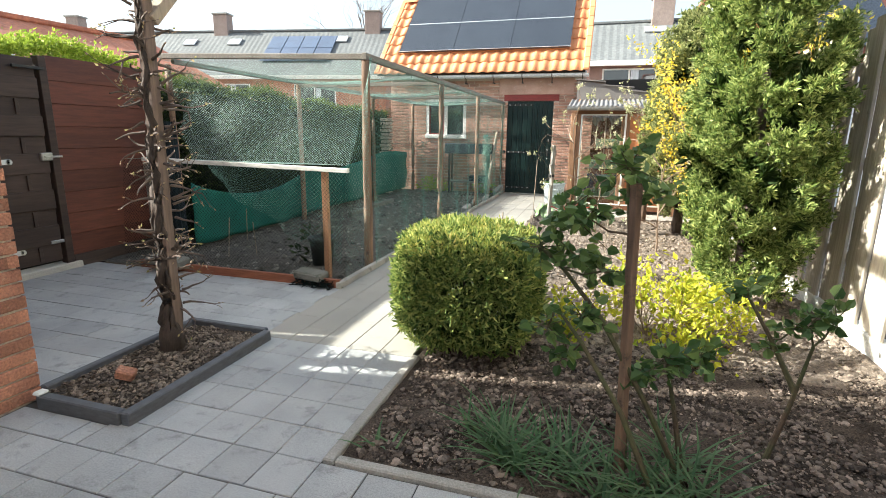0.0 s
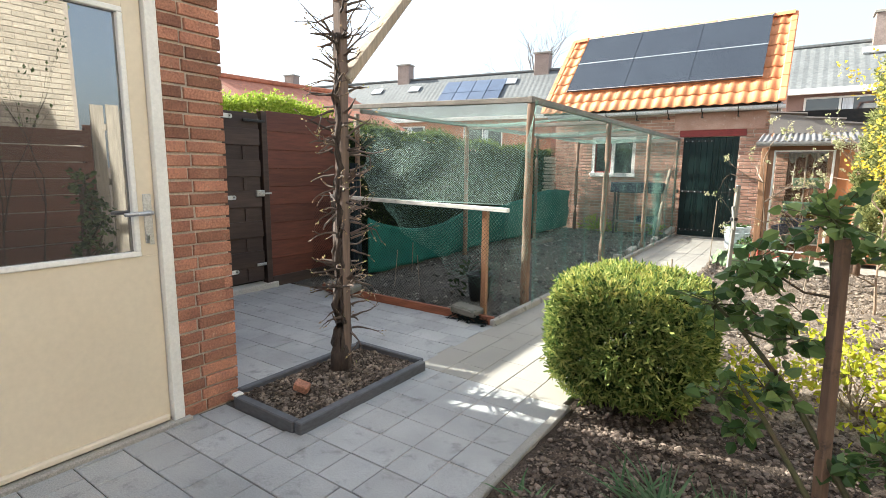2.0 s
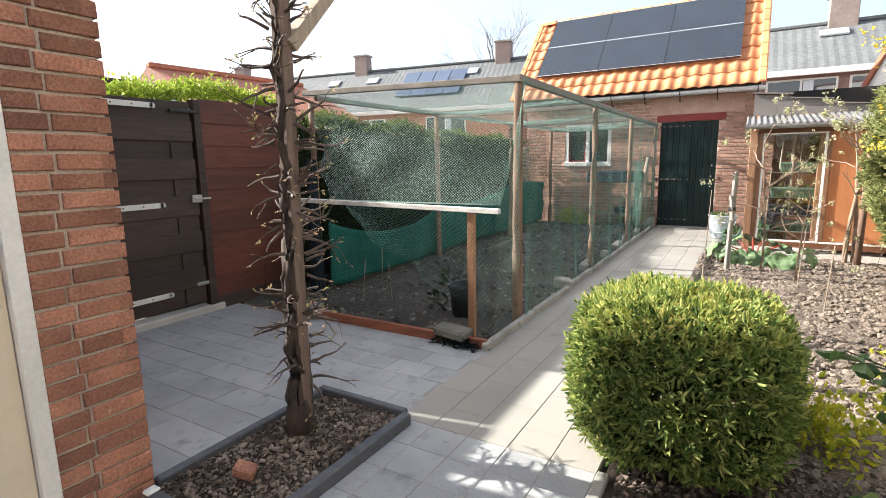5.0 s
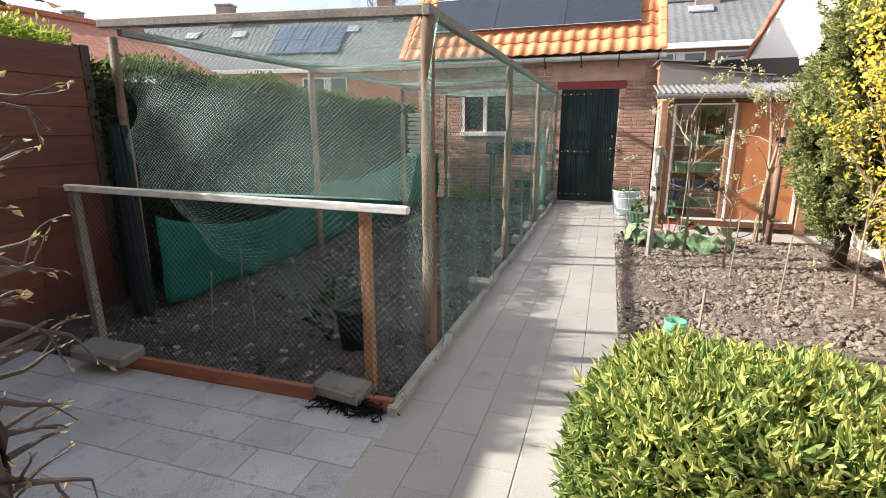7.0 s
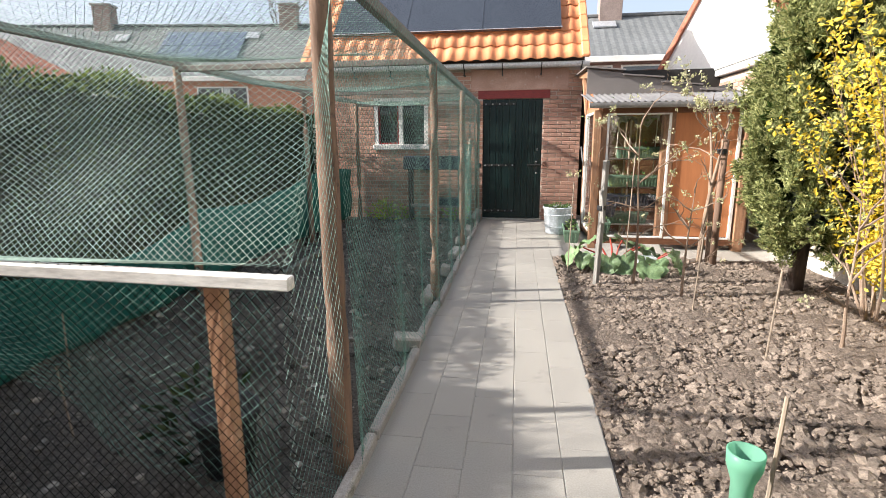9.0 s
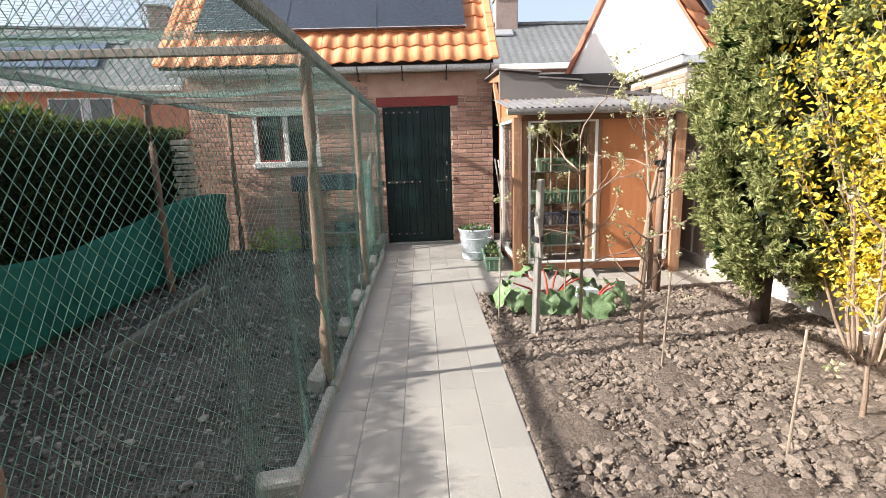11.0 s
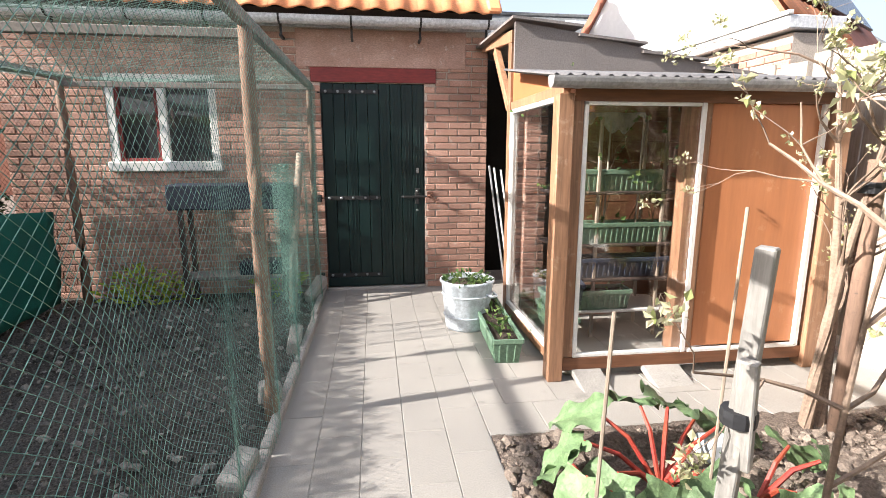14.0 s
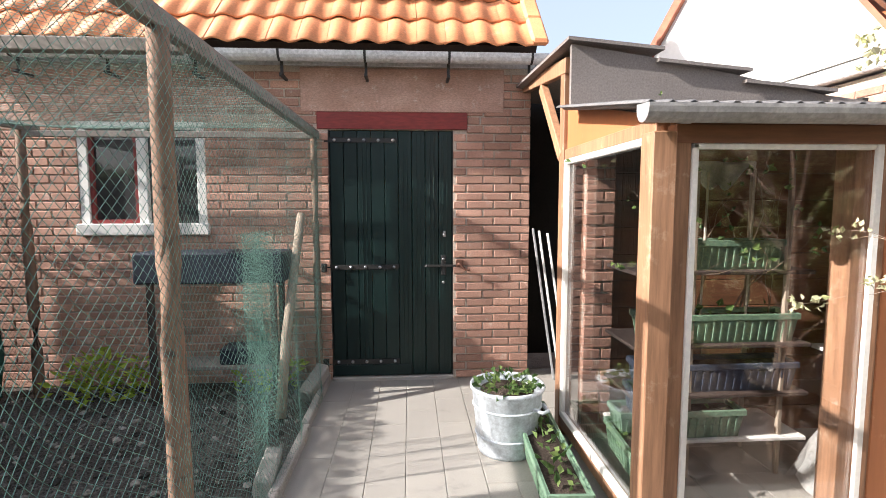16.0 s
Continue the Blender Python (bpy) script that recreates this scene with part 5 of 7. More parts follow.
part("keyhole_plate", boxes((DX1 - 0.10, DX1 - 0.06, SY + 0.012, SY + 0.019, 0.86, 1.02), bevel=0.004), M["black_iron"], lock)
part("escutcheon", boxes((DX1 - 0.085, DX1 - 0.06, SY + 0.010, SY + 0.018, 1.17, 1.22), bevel=0.004), M["steel"], lock)
hook = thing("wall_hook", (DX1 + 0.08, SY, 0.93), "rusty iron door catch on the brick wall", "hook")
bm = bmesh.new(); tube(bm, [(DX1 + 0.03, SY + 0.01, 0.95), (DX1 + 0.05, SY - 0.03, 0.95), (DX1 + 0.10, SY - 0.04, 0.90), (DX1 + 0.13, SY - 0.04, 0.91)], 0.009, 6); part("iron", bm, M["rust"], hook)
part("plate", boxes((DX1 + 0.02, DX1 + 0.08, SY - 0.008, SY + 0.002, 0.93, 0.985), bevel=0.003), M["rust"], hook)
rest = tagged(part("door_sill", boxes((DX0, DX1, SY - 0.01, SY + 0.12, -0.03, 0.022), bevel=0.006), M["concrete"]), "worn concrete door sill of the shed", "sill", kind="structure")
part("jamb", boxes((DX0 - 0.002, DX0 + 0.008, SY + 0.018, SY + 0.12, 0.02, DZ), bevel=0), M["black_iron"], shed)
part("jamb", boxes((DX1 - 0.008, DX1 + 0.002, SY + 0.018, SY + 0.12, 0.02, DZ), bevel=0), M["black_iron"], shed)

window = thing("shed_window", (-3.28, SY, WZ0), "white painted two-light shed window with a broad sill", "window")
for r in ((WX0, WX1, WZ1 - 0.07, WZ1), (WX0, WX0 + 0.07, WZ0, WZ1 - 0.07), (WX1 - 0.07, WX1, WZ0, WZ1 - 0.07), (-3.315, -3.245, WZ0 + 0.0, WZ1 - 0.07)):
    part("frame_bar", boxes((r[0], r[1], SY + 0.005, SY + 0.07, r[2], r[3]), bevel=0.004), M["white_paint"], window)
part("sill", boxes((WX0 - 0.02, WX1 + 0.02, SY - 0.04, SY + 0.09, WZ0 - 0.02, WZ0 + 0.07), bevel=0.008), M["white_paint"], window)
red = bmesh.new()
for r in ((WX0 + 0.07, -3.315, WZ0 + 0.07, WZ0 + 0.10), (WX0 + 0.07, WX0 + 0.10, WZ0 + 0.10, WZ1 - 0.07), (-3.345, -3.315, WZ0 + 0.10, WZ1 - 0.07)):
    box(red, r[0], r[1], SY + 0.02, SY + 0.055, r[2], r[3], 0.003)
part("casement", red, M["red_paint"], window, "dark red opening casement")
for a, b in ((WX0 + 0.07, -3.315), (-3.245, WX1 - 0.07)):
    p = part("pane", boxes((a, b, SY + 0.05, SY + 0.056, WZ0 + 0.07, WZ1 - 0.07), bevel=0), M["glass_dark"], window)
# added dark sheet in place of the unlit room behind the window
part("room_back", boxes((WX0 - 0.1, WX1 + 0.1, SY + 0.9, SY + 0.92, 0.9, 2.3), bevel=0), M["void_shade"], shed)


# ---- greenhouse beside the shed ----
gh = thing("greenhouse", (0.6, 10.0, 0), "small greenhouse of honey-coloured timber, glass and orange panels", "greenhouse")
GY = 9.45
H = M["wood_honey"]


def gpart(name, rows, mat, label="", bevel=0.004):
    return part(name, boxes(*rows, bevel=bevel), mat, gh, label)


gpart("corner_post", [(-0.355, -0.265, 9.40, 9.50, 0.0, 1.70)], H)
gpart("post", [(-0.31, -0.23, 10.62, 10.70, 0.0, 2.28)], H)
gpart("post", [(1.36, 1.47, 9.39, 9.50, 0.0, 1.70)], H)
gpart("post", [(1.50, 1.58, 10.62, 10.70, 0.0, 2.0)], H)
# front door frame with glass, then the orange panel
gpart("door_stile", [(-0.262, -0.195, GY - 0.02, GY + 0.03, 0.14, 1.70)], H)
gpart("mid_stile", [(0.462, 0.60, GY + 0.001, GY + 0.10, 0.14, 1.70)], H)
gpart("top_plate", [(-0.26, 1.36, GY - 0.03, GY + 0.04, 1.66, 1.73)], M["wood_in"])
gpart("bottom_plate", [(-0.26, 1.36, GY - 0.03, GY + 0.05, 0.06, 0.14)], M["wood_in"])
for r in ((-0.195, -0.17, 0.165, 1.66),):
    gpart("white_bead", [(r[0], r[1], GY - 0.028, GY + 0.0, r[2], r[3])], M["white_paint"])
gpart("white_bead", [(-0.195, 0.513, GY - 0.028, GY, 0.14, 0.165)], M["white_paint"])
gpart("white_bead", [(-0.195, 0.513, GY - 0.028, GY, 1.64, 1.66)], M["white_paint"])
g = gpart("pane", [(-0.17, 0.514, GY - 0.012, GY - 0.006, 0.165, 1.64)], M["glass"], bevel=0)
g.visible_shadow = False
gpart("panel", [(0.60, 1.32, GY + 0.0, GY + 0.02, 0.165, 1.66)], M["panel_orange"], "glossy orange-brown plywood panel")
for r in ((0.515, 0.545), (1.30, 1.335)):
    gpart("white_bead", [(r[0], r[1], GY - 0.03, GY - 0.012 if r[0] < 1 else GY + 0.0, 0.14, 1.66)], M["white_paint"])
gpart("white_bead", [(0.56, 1.32, GY - 0.03, GY - 0.002, 0.135, 0.16)], M["white_paint"])
# west side: tall window in a white frame
WXG = -0.27
gpart("side_sill", [(WXG - 0.03, WXG + 0.03, 9.50, 10.62, 0.06, 0.13)], H)
gpart("side_head", [(WXG - 0.03, WXG + 0.03, 9.50, 10.62, 1.70, 1.76)], H)
for y0_, y1_, z0_, z1_ in ((9.50, 10.62, 0.13, 0.17), (9.50, 10.62, 1.67, 1.70), (9.50, 9.54, 0.17, 1.67), (10.57, 10.62, 0.17, 1.67)):
    gpart("white_bead", [(WXG - 0.035, WXG - 0.01, y0_, y1_, z0_, z1_)], M["white_paint"])
g = gpart("pane", [(WXG - 0.012, WXG - 0.006, 9.54, 10.57, 0.17, 1.67)], M["glass"], bevel=0)
g.visible_shadow = False


def wedge(name, pts, x0, x1, mat, label=""):
    """A slab with a given outline in y, z, between x0 and x1."""
    bm = bmesh.new()
    a = [bm.verts.new((x0, y, z)) for y, z in pts]
    b = [bm.verts.new((x1, y, z)) for y, z in pts]
    bm.faces.new(a[::-1]); bm.faces.new(b)
    for i in range(len(pts)):
        j = (i + 1) % len(pts)
        bm.faces.new((a[i], a[j], b[j], b[i]))
    return part(name, bm, mat, gh, label)


wedge("side_gusset", [(9.50, 1.762), (10.62, 1.762), (10.62, 2.02), (9.50, 1.77)], WXG - 0.015, WXG + 0.015, M["panel_orange"])
# felt-covered wall above, its top falling to the east
bm = bmesh.new()
top = [(-0.34, 2.30), (0.1, 2.24), (0.6, 2.15), (1.1, 2.05), (1.6, 1.99)]
lo = [(x, 1.96) for x, z in top]
f0 = [bm.verts.new((x, 10.40, z)) for x, z in top] + [bm.verts.new((x, 10.40, z)) for x, z in lo[::-1]]
f1 = [bm.verts.new((x, 10.43, z)) for x, z in top] + [bm.verts.new((x, 10.43, z)) for x, z in lo[::-1]]
bm.faces.new(f0); bm.faces.new(f1[::-1])
for i in range(len(f0)):
    j = (i + 1) % len(f0)
    bm.faces.new((f0[j], f0[i], f1[i], f1[j]))
part("felt_wall", bm, M["felt"], gh, "grey roofing felt")
# roofing sheets behind, laid in overlapping steps down to the east
for i in range(4):
    x0_, x1_ = -0.37 + i * 0.5, 0.16 + i * 0.5
    za, zb = 2.33 - 0.105 * i, 2.285 - 0.105 * i
    b = bmesh.new()
    q = [(x0_, 10.36, za), (x1_, 10.36, zb), (x1_, 12.3, zb + 0.06), (x0_, 12.3, za + 0.06)]
    v0 = [b.verts.new(p) for p in q]
    v1 = [b.verts.new((p[0], p[1], p[2] - 0.018)) for p in q]
    b.faces.new(v0); b.faces.new(v1[::-1])
    for k in range(4):
        b.faces.new((v0[(k + 1) % 4], v0[k], v1[k], v1[(k + 1) % 4]))
    part("roof_sheet", b, M["felt"], gh)
bm = bmesh.new(); beam(bm, (-0.29, 10.60, 2.24), (-0.29, 11.70, 2.36), 0.05, 0.09); part("rafter", bm, H, gh)
bm = bmesh.new(); beam(bm, (-0.29, 10.68, 1.72), (-0.29, 11.18, 2.24), 0.05, 0.07); part("knee_brace", bm, H, gh)
# corrugated roof, from the gutter up to the felt wall
nx, ny = 130, 3
vs = [(-0.42 + 2.05 * i / nx, 9.33 + 1.08 * j / ny, 1.785 + 0.18 * j / ny + 0.012 * math.sin(2 * math.pi * 27 * i / nx)) for j in range(ny + 1) for i in range(nx + 1)]
fs = [(j * (nx + 1) + i, j * (nx + 1) + i + 1, (j + 1) * (nx + 1) + i + 1, (j + 1) * (nx + 1) + i) for j in range(ny) for i in range(nx)]
ob = raw("roof", vs, fs, M["corrugated"], gh, "grey corrugated roof sheet", smooth=True)
mo = ob.modifiers.new("thick", "SOLIDIFY"); mo.thickness = 0.005
gt = gutter(gh, -0.43, 1.62, 9.33, 1.765, 0.048, M["pvc"], [])
for x in (-0.30, 0.55, 1.4):
    bm = bmesh.new()
    pts = [(math.cos(math.pi * k / 8) * 0.051, -math.sin(math.pi * k / 8) * 0.051) for k in range(9)]
    a = [bm.verts.new((x, 9.33 - c, 1.765 + s)) for c, s in pts]
    b_ = [bm.verts.new((x + 0.04, 9.33 - c, 1.765 + s)) for c, s in pts]
    for k in range(8):
        bm.faces.new((a[k], a[k + 1], b_[k + 1], b_[k]))
    part("gutter_clip", bm, M["pvc"], gt)
# inside: back wall of dark boards, east wall, floor
for i in range(12):
    gpart("back_board", [(-0.20, 1.55, 10.56, 10.59, 0.02 + i * 0.16, 0.178 + i * 0.16)], M["wood_in"])
for i in range(12):
    gpart("side_board", [(1.50, 1.53, 9.50, 10.55, 0.02 + i * 0.14, 0.158 + i * 0.14)], M["wood_in"])
pier = gpart("pier", [(-0.2, -0.03, 10.52, 10.557, 0.02, 1.75)], M["mortar"])
brickwork(pier, pose(-0.2, 10.508, 0), 0.17, 0.05, 1.75, [], M["shed_brick"], "pier", lambda u, z: False)
# shelves on thin uprights
for x in (0.22, 0.72):
    for y in (10.10, 10.40):
        gpart("shelf_upright", [(x - 0.012, x + 0.012, y - 0.012, y + 0.012, 0.0, 1.62)], M["stake"])
for z in (0.22, 0.46, 0.72, 1.10):
    gpart("shelf", [(-0.10, 0.85, 10.06, 10.44, z - 0.02, z)], M["white_paint"] if z < 0.3 else M["wood_dark"])
gpart("shelf", [(0.95, 1.48, 9.75, 10.2, 0.66, 0.68)], M["white_paint"])
# pale profiles leaning in the dark passage
for i, (x, dz) in enumerate(((-0.20, 1.24), (-0.15, 1.22), (-0.08, 1.2))):
    k = thing("white_profile", (x, 11.7, 0), "pale plastic profile leaning in the passage", "profile", "profiles in the passage")
    bm = bmesh.new(); beam(bm, (x + 0.15, 11.62, 0.0), (x - 0.03, 11.66, dz), 0.035, 0.02); part("bar", bm, M["white_paint"] if i else M["alu"], k)
# two near-black sheets added to paint the passage's deep shade
tagged(part("passage_wall", boxes((-0.24, 2.4, 12.35, 12.45, 0, 2.5), bevel=0), M["void_shade"]), "near-black sheet added for the shade in the covered passage", "wall", kind="structure")
tagged(part("passage_side", boxes((1.62, 1.66, 10.7, 12.35, 0, 2.1), bevel=0), M["void_shade"]), "near-black side sheet added for the shade in the covered passage", "wall", kind="structure")


def window_box(x, y, z, length, mat, turn, label, plants, seed, name="planter_trough", w=0.17, hgt=0.15):
    """A ribbed plastic planter trough with rim, earth and young plants."""
    t = thing(name, (0, 0, 0), label, "planter")
    bm = bmesh.new()
    L, a, b = length / 2, w / 2 * 0.78, w / 2
    v = [bm.verts.new(p) for p in ((-L + 0.02, -a, 0), (L - 0.02, -a, 0), (L - 0.02, a, 0), (-L + 0.02, a, 0), (-L, -b, hgt), (L, -b, hgt), (L, b, hgt), (-L, b, hgt), (-L + 0.012, -b + 0.012, hgt), (L - 0.012, -b + 0.012, hgt), (L - 0.012, b - 0.012, hgt), (-L + 0.012, b - 0.012, hgt), (-L + 0.012, -b + 0.014, hgt - 0.03), (L - 0.012, -b + 0.014, hgt - 0.03), (L - 0.012, b - 0.014, hgt - 0.03), (-L + 0.012, b - 0.014, hgt - 0.03))]
    bm.faces.new((v[3], v[2], v[1], v[0]))
    for k in range(4):
        j = (k + 1) % 4
        bm.faces.new((v[k], v[j], v[4 + j], v[4 + k])); bm.faces.new((v[4 + k], v[4 + j], v[8 + j], v[8 + k])); bm.faces.new((v[8 + k], v[8 + j], v[12 + j], v[12 + k]))
    bm.faces.new(v[12:16])
    body = part("body", bm, mat, t)
    rim = bmesh.new()
    box(rim, -L - 0.006, L + 0.006, -b - 0.008, -b + 0.002, hgt - 0.028, hgt + 0.003, 0.002)
    box(rim, -L - 0.006, L + 0.006, b - 0.002, b + 0.008, hgt - 0.028, hgt + 0.003, 0.002)
    box(rim, -L - 0.008, -L + 0.002, -b, b, hgt - 0.028, hgt + 0.003, 0.002)
    box(rim, L - 0.002, L + 0.008, -b, b, hgt - 0.028, hgt + 0.003, 0.002)
    part("rim", rim, mat, t)
    n = max(5, int(length / 0.042))
    for k in range(n):
        for s in (-1, 1):
            r = bmesh.new()
            px = -L + 0.04 + (length - 0.08) * k / (n - 1)
            beam(r, (px, s * (a + 0.002), 0.012), (px, s * (b - 0.001), hgt - 0.035), 0.014, 0.010, 0.002)
            part("rib", r, mat, t)
    for k in range(3):
        for s in (-1, 1):
            r = bmesh.new()
            beam(r, (s * (L - 0.018), -0.05 + 0.05 * k, 0.012), (s * (L - 0.001), -0.055 + 0.055 * k, hgt - 0.035), 0.014, 0.010, 0.002)
            part("rib", r, mat, t)
    soil_ = bmesh.new(); box(soil_, -L + 0.014, L - 0.014, -b + 0.016, b - 0.016, hgt - 0.05, hgt - 0.022); part("earth", soil_, M["soil_dark"], t)
    if plants:
        rng = np.random.default_rng(seed)
        c = np.stack([rng.uniform(-L + 0.04, L - 0.04, plants), rng.uniform(-b + 0.03, b - 0.03, plants), rng.uniform(hgt - 0.02, hgt + 0.04, plants)], 1)
        leaves("seedling_foliage", c, np.stack([rng.normal(0, 0.6, plants), rng.normal(0, 0.6, plants), np.full(plants, 0.5)], 1), 0.05, 0.036, M["rose_leaf"], t, rng=rng, spread=0.3)["kind"] = "stuff"
    t.matrix_world = pose(x, y, z, 0, 0, turn)
    return t


GP, BP = M["green_plastic"], M["blue_plastic"]
window_box(-0.50, 10.22, 0.0, 1.05, GP, 90 - 3, "long green plastic trough with strawberry plants beside the greenhouse", 70, 31, w=0.2, hgt=0.17)
window_box(0.40, 10.19, 1.10, 0.66, GP, 0, "green plastic planter trough on the upper shelf", 10, 32)
window_box(0.38, 10.17, 0.72, 0.82, GP, 0, "pale green planter trough on the middle shelf", 14, 33)
window_box(0.38, 10.17, 0.46, 0.84, BP, 0, "dark blue planter trough on the low shelf", 0, 34)
window_box(0.18, 10.15, 0.22, 0.66, GP, 0, "pale green planter trough on the bottom shelf", 12, 35)
window_box(-0.02, 10.02, 0.34, 0.40, BP, 80, "dark blue planter trough stacked by the window", 0, 36)
window_box(-0.10, 9.98, 0.13, 0.50, GP, 86, "pale green planter trough by the side window", 8, 37)
window_box(1.22, 9.98, 0.68, 0.44, BP, 20, "blue planter trough on the side shelf", 0, 38)
# pale fleece hung under the roof
def fleece(u, v):
    x = -0.02 + 0.62 * u
    return (x, 10.22 + 0.03 * math.sin(x * 31), 1.66 - v * (0.10 + 0.05 * math.sin(x * 17 + 1) + 0.03 * math.sin(x * 43)))


cloth("garden_fleece", fleece, 44, 5, M["tarp"], (0.3, 10.22, 1.6), "pale torn garden fleece hanging under the greenhouse roof", "fleece")
for x, z0_, z1_ in ((0.06, 1.12, 1.62), (0.30, 0.74, 1.60), (0.55, 0.74, 1.62)):
    k = thing("cane", (x, 10.16, z0_), "pale support cane standing in a planter trough", "cane", "canes in the greenhouse")
    bm = bmesh.new(); tube(bm, [(x, 10.16, z0_ + 0.03), (x + 0.02, 10.17, z1_)], 0.007, 6); part("rod", bm, M["fence_pale"], k)
# climbing plant on the shelves
vine = thing("climbing_plant", (0.45, 10.3, 0.2), "thin bare climbing plant on canes in the greenhouse", "plant")
bm = bmesh.new(); rv = random.Random(3); tips = []
for i in range(7):
    limb(bm, rv, (0.1 + i * 0.1, 10.3, 0.6 + 0.1 * (i % 3)), (rv.uniform(-0.3, 0.3), -0.1, 1), 0.6, 0.006, 2, tips, 2)
part("woody_growth", bm, M["twig"], vine)["kind"] = "stuff"
leaves("leaf_scatter", np.array([t[0] for t in tips] * 2), np.array([t[1] for t in tips] * 2), 0.04, 0.025, M["rose_leaf"], vine, spread=0.6)["kind"] = "stuff"
# crumpled grey sheet
vs, fs = [], []
for j in range(15):
    for i in range(15):
        u, w_ = i / 14 - 0.5, j / 14 - 0.5
        r = math.hypot(u, w_)
        vs.append((1.05 + u * 0.62, 9.95 + w_ * 0.5, max(0.012, 0.42 * max(0, 1 - (2 * r) ** 2) + 0.07 * noise.noise((u * 9, w_ * 9, 2)))))
for j in range(14):
    for i in range(14):
        a = j * 15 + i
        fs.append((a, a + 1, a + 16, a + 15))
tarp = thing("grey_tarpaulin", (1.05, 9.95, 0), "crumpled grey tarpaulin heaped on the greenhouse floor", "tarpaulin")
raw("sheet", vs, fs, M["tarp"], tarp)
# two sloping grey slabs before the door
for x, w_ in ((-0.10, 0.19), (0.39, 0.25)):
    k = thing("step_slab", (x, 9.36, 0), "grey concrete slab sloping against the greenhouse sill", "slab", "slabs before the greenhouse")
    part("slab", box(bmesh.new(), -w_ / 2, w_ / 2, -0.16, 0.12, 0, 0.04, 0.006, pose(x, 9.38, 0.008, 20, 0, 3)), M["concrete"], k)

# enamel bucket with plants
bk = (-0.66, 10.48)
bucket = thing("enamel_bucket", (*bk, 0), "old pale grey enamel bucket planted with strawberries", "bucket")
bm = bmesh.new(); lathe(bm, [(0.165, 0.0), (0.172, 0.02), (0.205, 0.36), (0.218, 0.375), (0.218, 0.392), (0.205, 0.395), (0.195, 0.36), (0.02, 0.355)], (*bk, 0), 32)
part("body", bm, M["enamel"], bucket, smooth=True)
for z in (0.10, 0.27):
    bm = bmesh.new(); lathe(bm, [(0.172 + z * 0.095, z), (0.179 + z * 0.095, z + 0.008), (0.172 + z * 0.097, z + 0.016)], (*bk, 0), 32); part("hoop", bm, M["enamel"], bucket, smooth=True)
bm = bmesh.new(); tube(bm, [(bk[0] + 0.12, bk[1] - 0.165, 0.30), (bk[0] + 0.16, bk[1] - 0.20, 0.29), (bk[0] + 0.20, bk[1] - 0.17, 0.29), (bk[0] + 0.19, bk[1] - 0.10, 0.30)], 0.011, 7); part("handle", bm, M["enamel"], bucket, smooth=True)
bm = bmesh.new(); lathe(bm, [(0.19, 0.35), (0.1, 0.375), (0.01, 0.38)], (*bk, 0), 20); part("earth", bm, M["soil_dark"], bucket)
rng = np.random.default_rng(41)
a, r = rng.uniform(0, 6.28, 150), 0.2 * np.sqrt(rng.random(150))
c = np.stack([bk[0] + r * np.cos(a), bk[1] + r * np.sin(a), 0.375 + rng.uniform(0, 0.035, 150)], 1)
leaves("strawberry_foliage", c, np.stack([np.cos(a) * 0.7, np.sin(a) * 0.7, np.full(150, 0.4)], 1), 0.04, 0.03, M["rose_leaf"], bucket, rng=rng, spread=0.35)["kind"] = "stuff"


# ---- plants of the bed ----
# columnar conifer
con = thing("conifer", (1.22, 7.65, 0), "tall dense columnar conifer with feathery yellow-green sprays", "tree")
bm = bmesh.new(); tube(bm, [(1.22, 7.68, -0.05), (1.24, 7.66, 0.5), (1.3, 7.65, 1.5), (1.33, 7.62, 2.6)], [0.075, 0.06, 0.04, 0.01], 9); part("trunk", bm, M["bark"], con, smooth=True)
rng = np.random.default_rng(51)


def conifer_crown(n, cx, cy, z0, z1, rx, ry, seed, inset=1.0, each=42):
    """Sprays gathered in ragged upright fronds round a column, with gaps between them."""
    rng = np.random.default_rng(seed)
    m = n // each
    z = z0 + (z1 - z0) * rng.random(m)
    f = (z - z0) / (z1 - z0)
    prof = np.clip(np.minimum(1, 0.55 + 2.4 * f) * np.sqrt(np.clip(1.02 - f ** 6.0, 0, 1)), 0.05, 1)
    a = rng.uniform(0, 6.28, m)
    r = prof * inset * (0.93 + 0.10 * np.sin(3 * a + 4 * z) + 0.07 * np.sin(7 * a - 6 * z) + rng.normal(0, 0.075, m))
    root = np.stack([cx + rx * r * np.cos(a), cy + ry * r * np.sin(a), z], 1)
    way = unit(np.stack([np.cos(a) * 0.6 + rng.normal(0, 0.3, m), np.sin(a) * 0.6 + rng.normal(0, 0.3, m), rng.uniform(0.45, 1.1, m)], 1))
    k = np.repeat(np.arange(m), each)
    t = rng.uniform(-0.07, 0.13, (m * each, 1)) * rng.uniform(0.7, 1.3, (m, 1))[k]
    c = root[k] + way[k] * t + rng.normal(0, 0.021, (m * each, 3)) * (1.3 - 4 * np.abs(t - 0.02))
    return c, way[k] * 0.9 + rng.normal(0, 0.35, (m * each, 3))


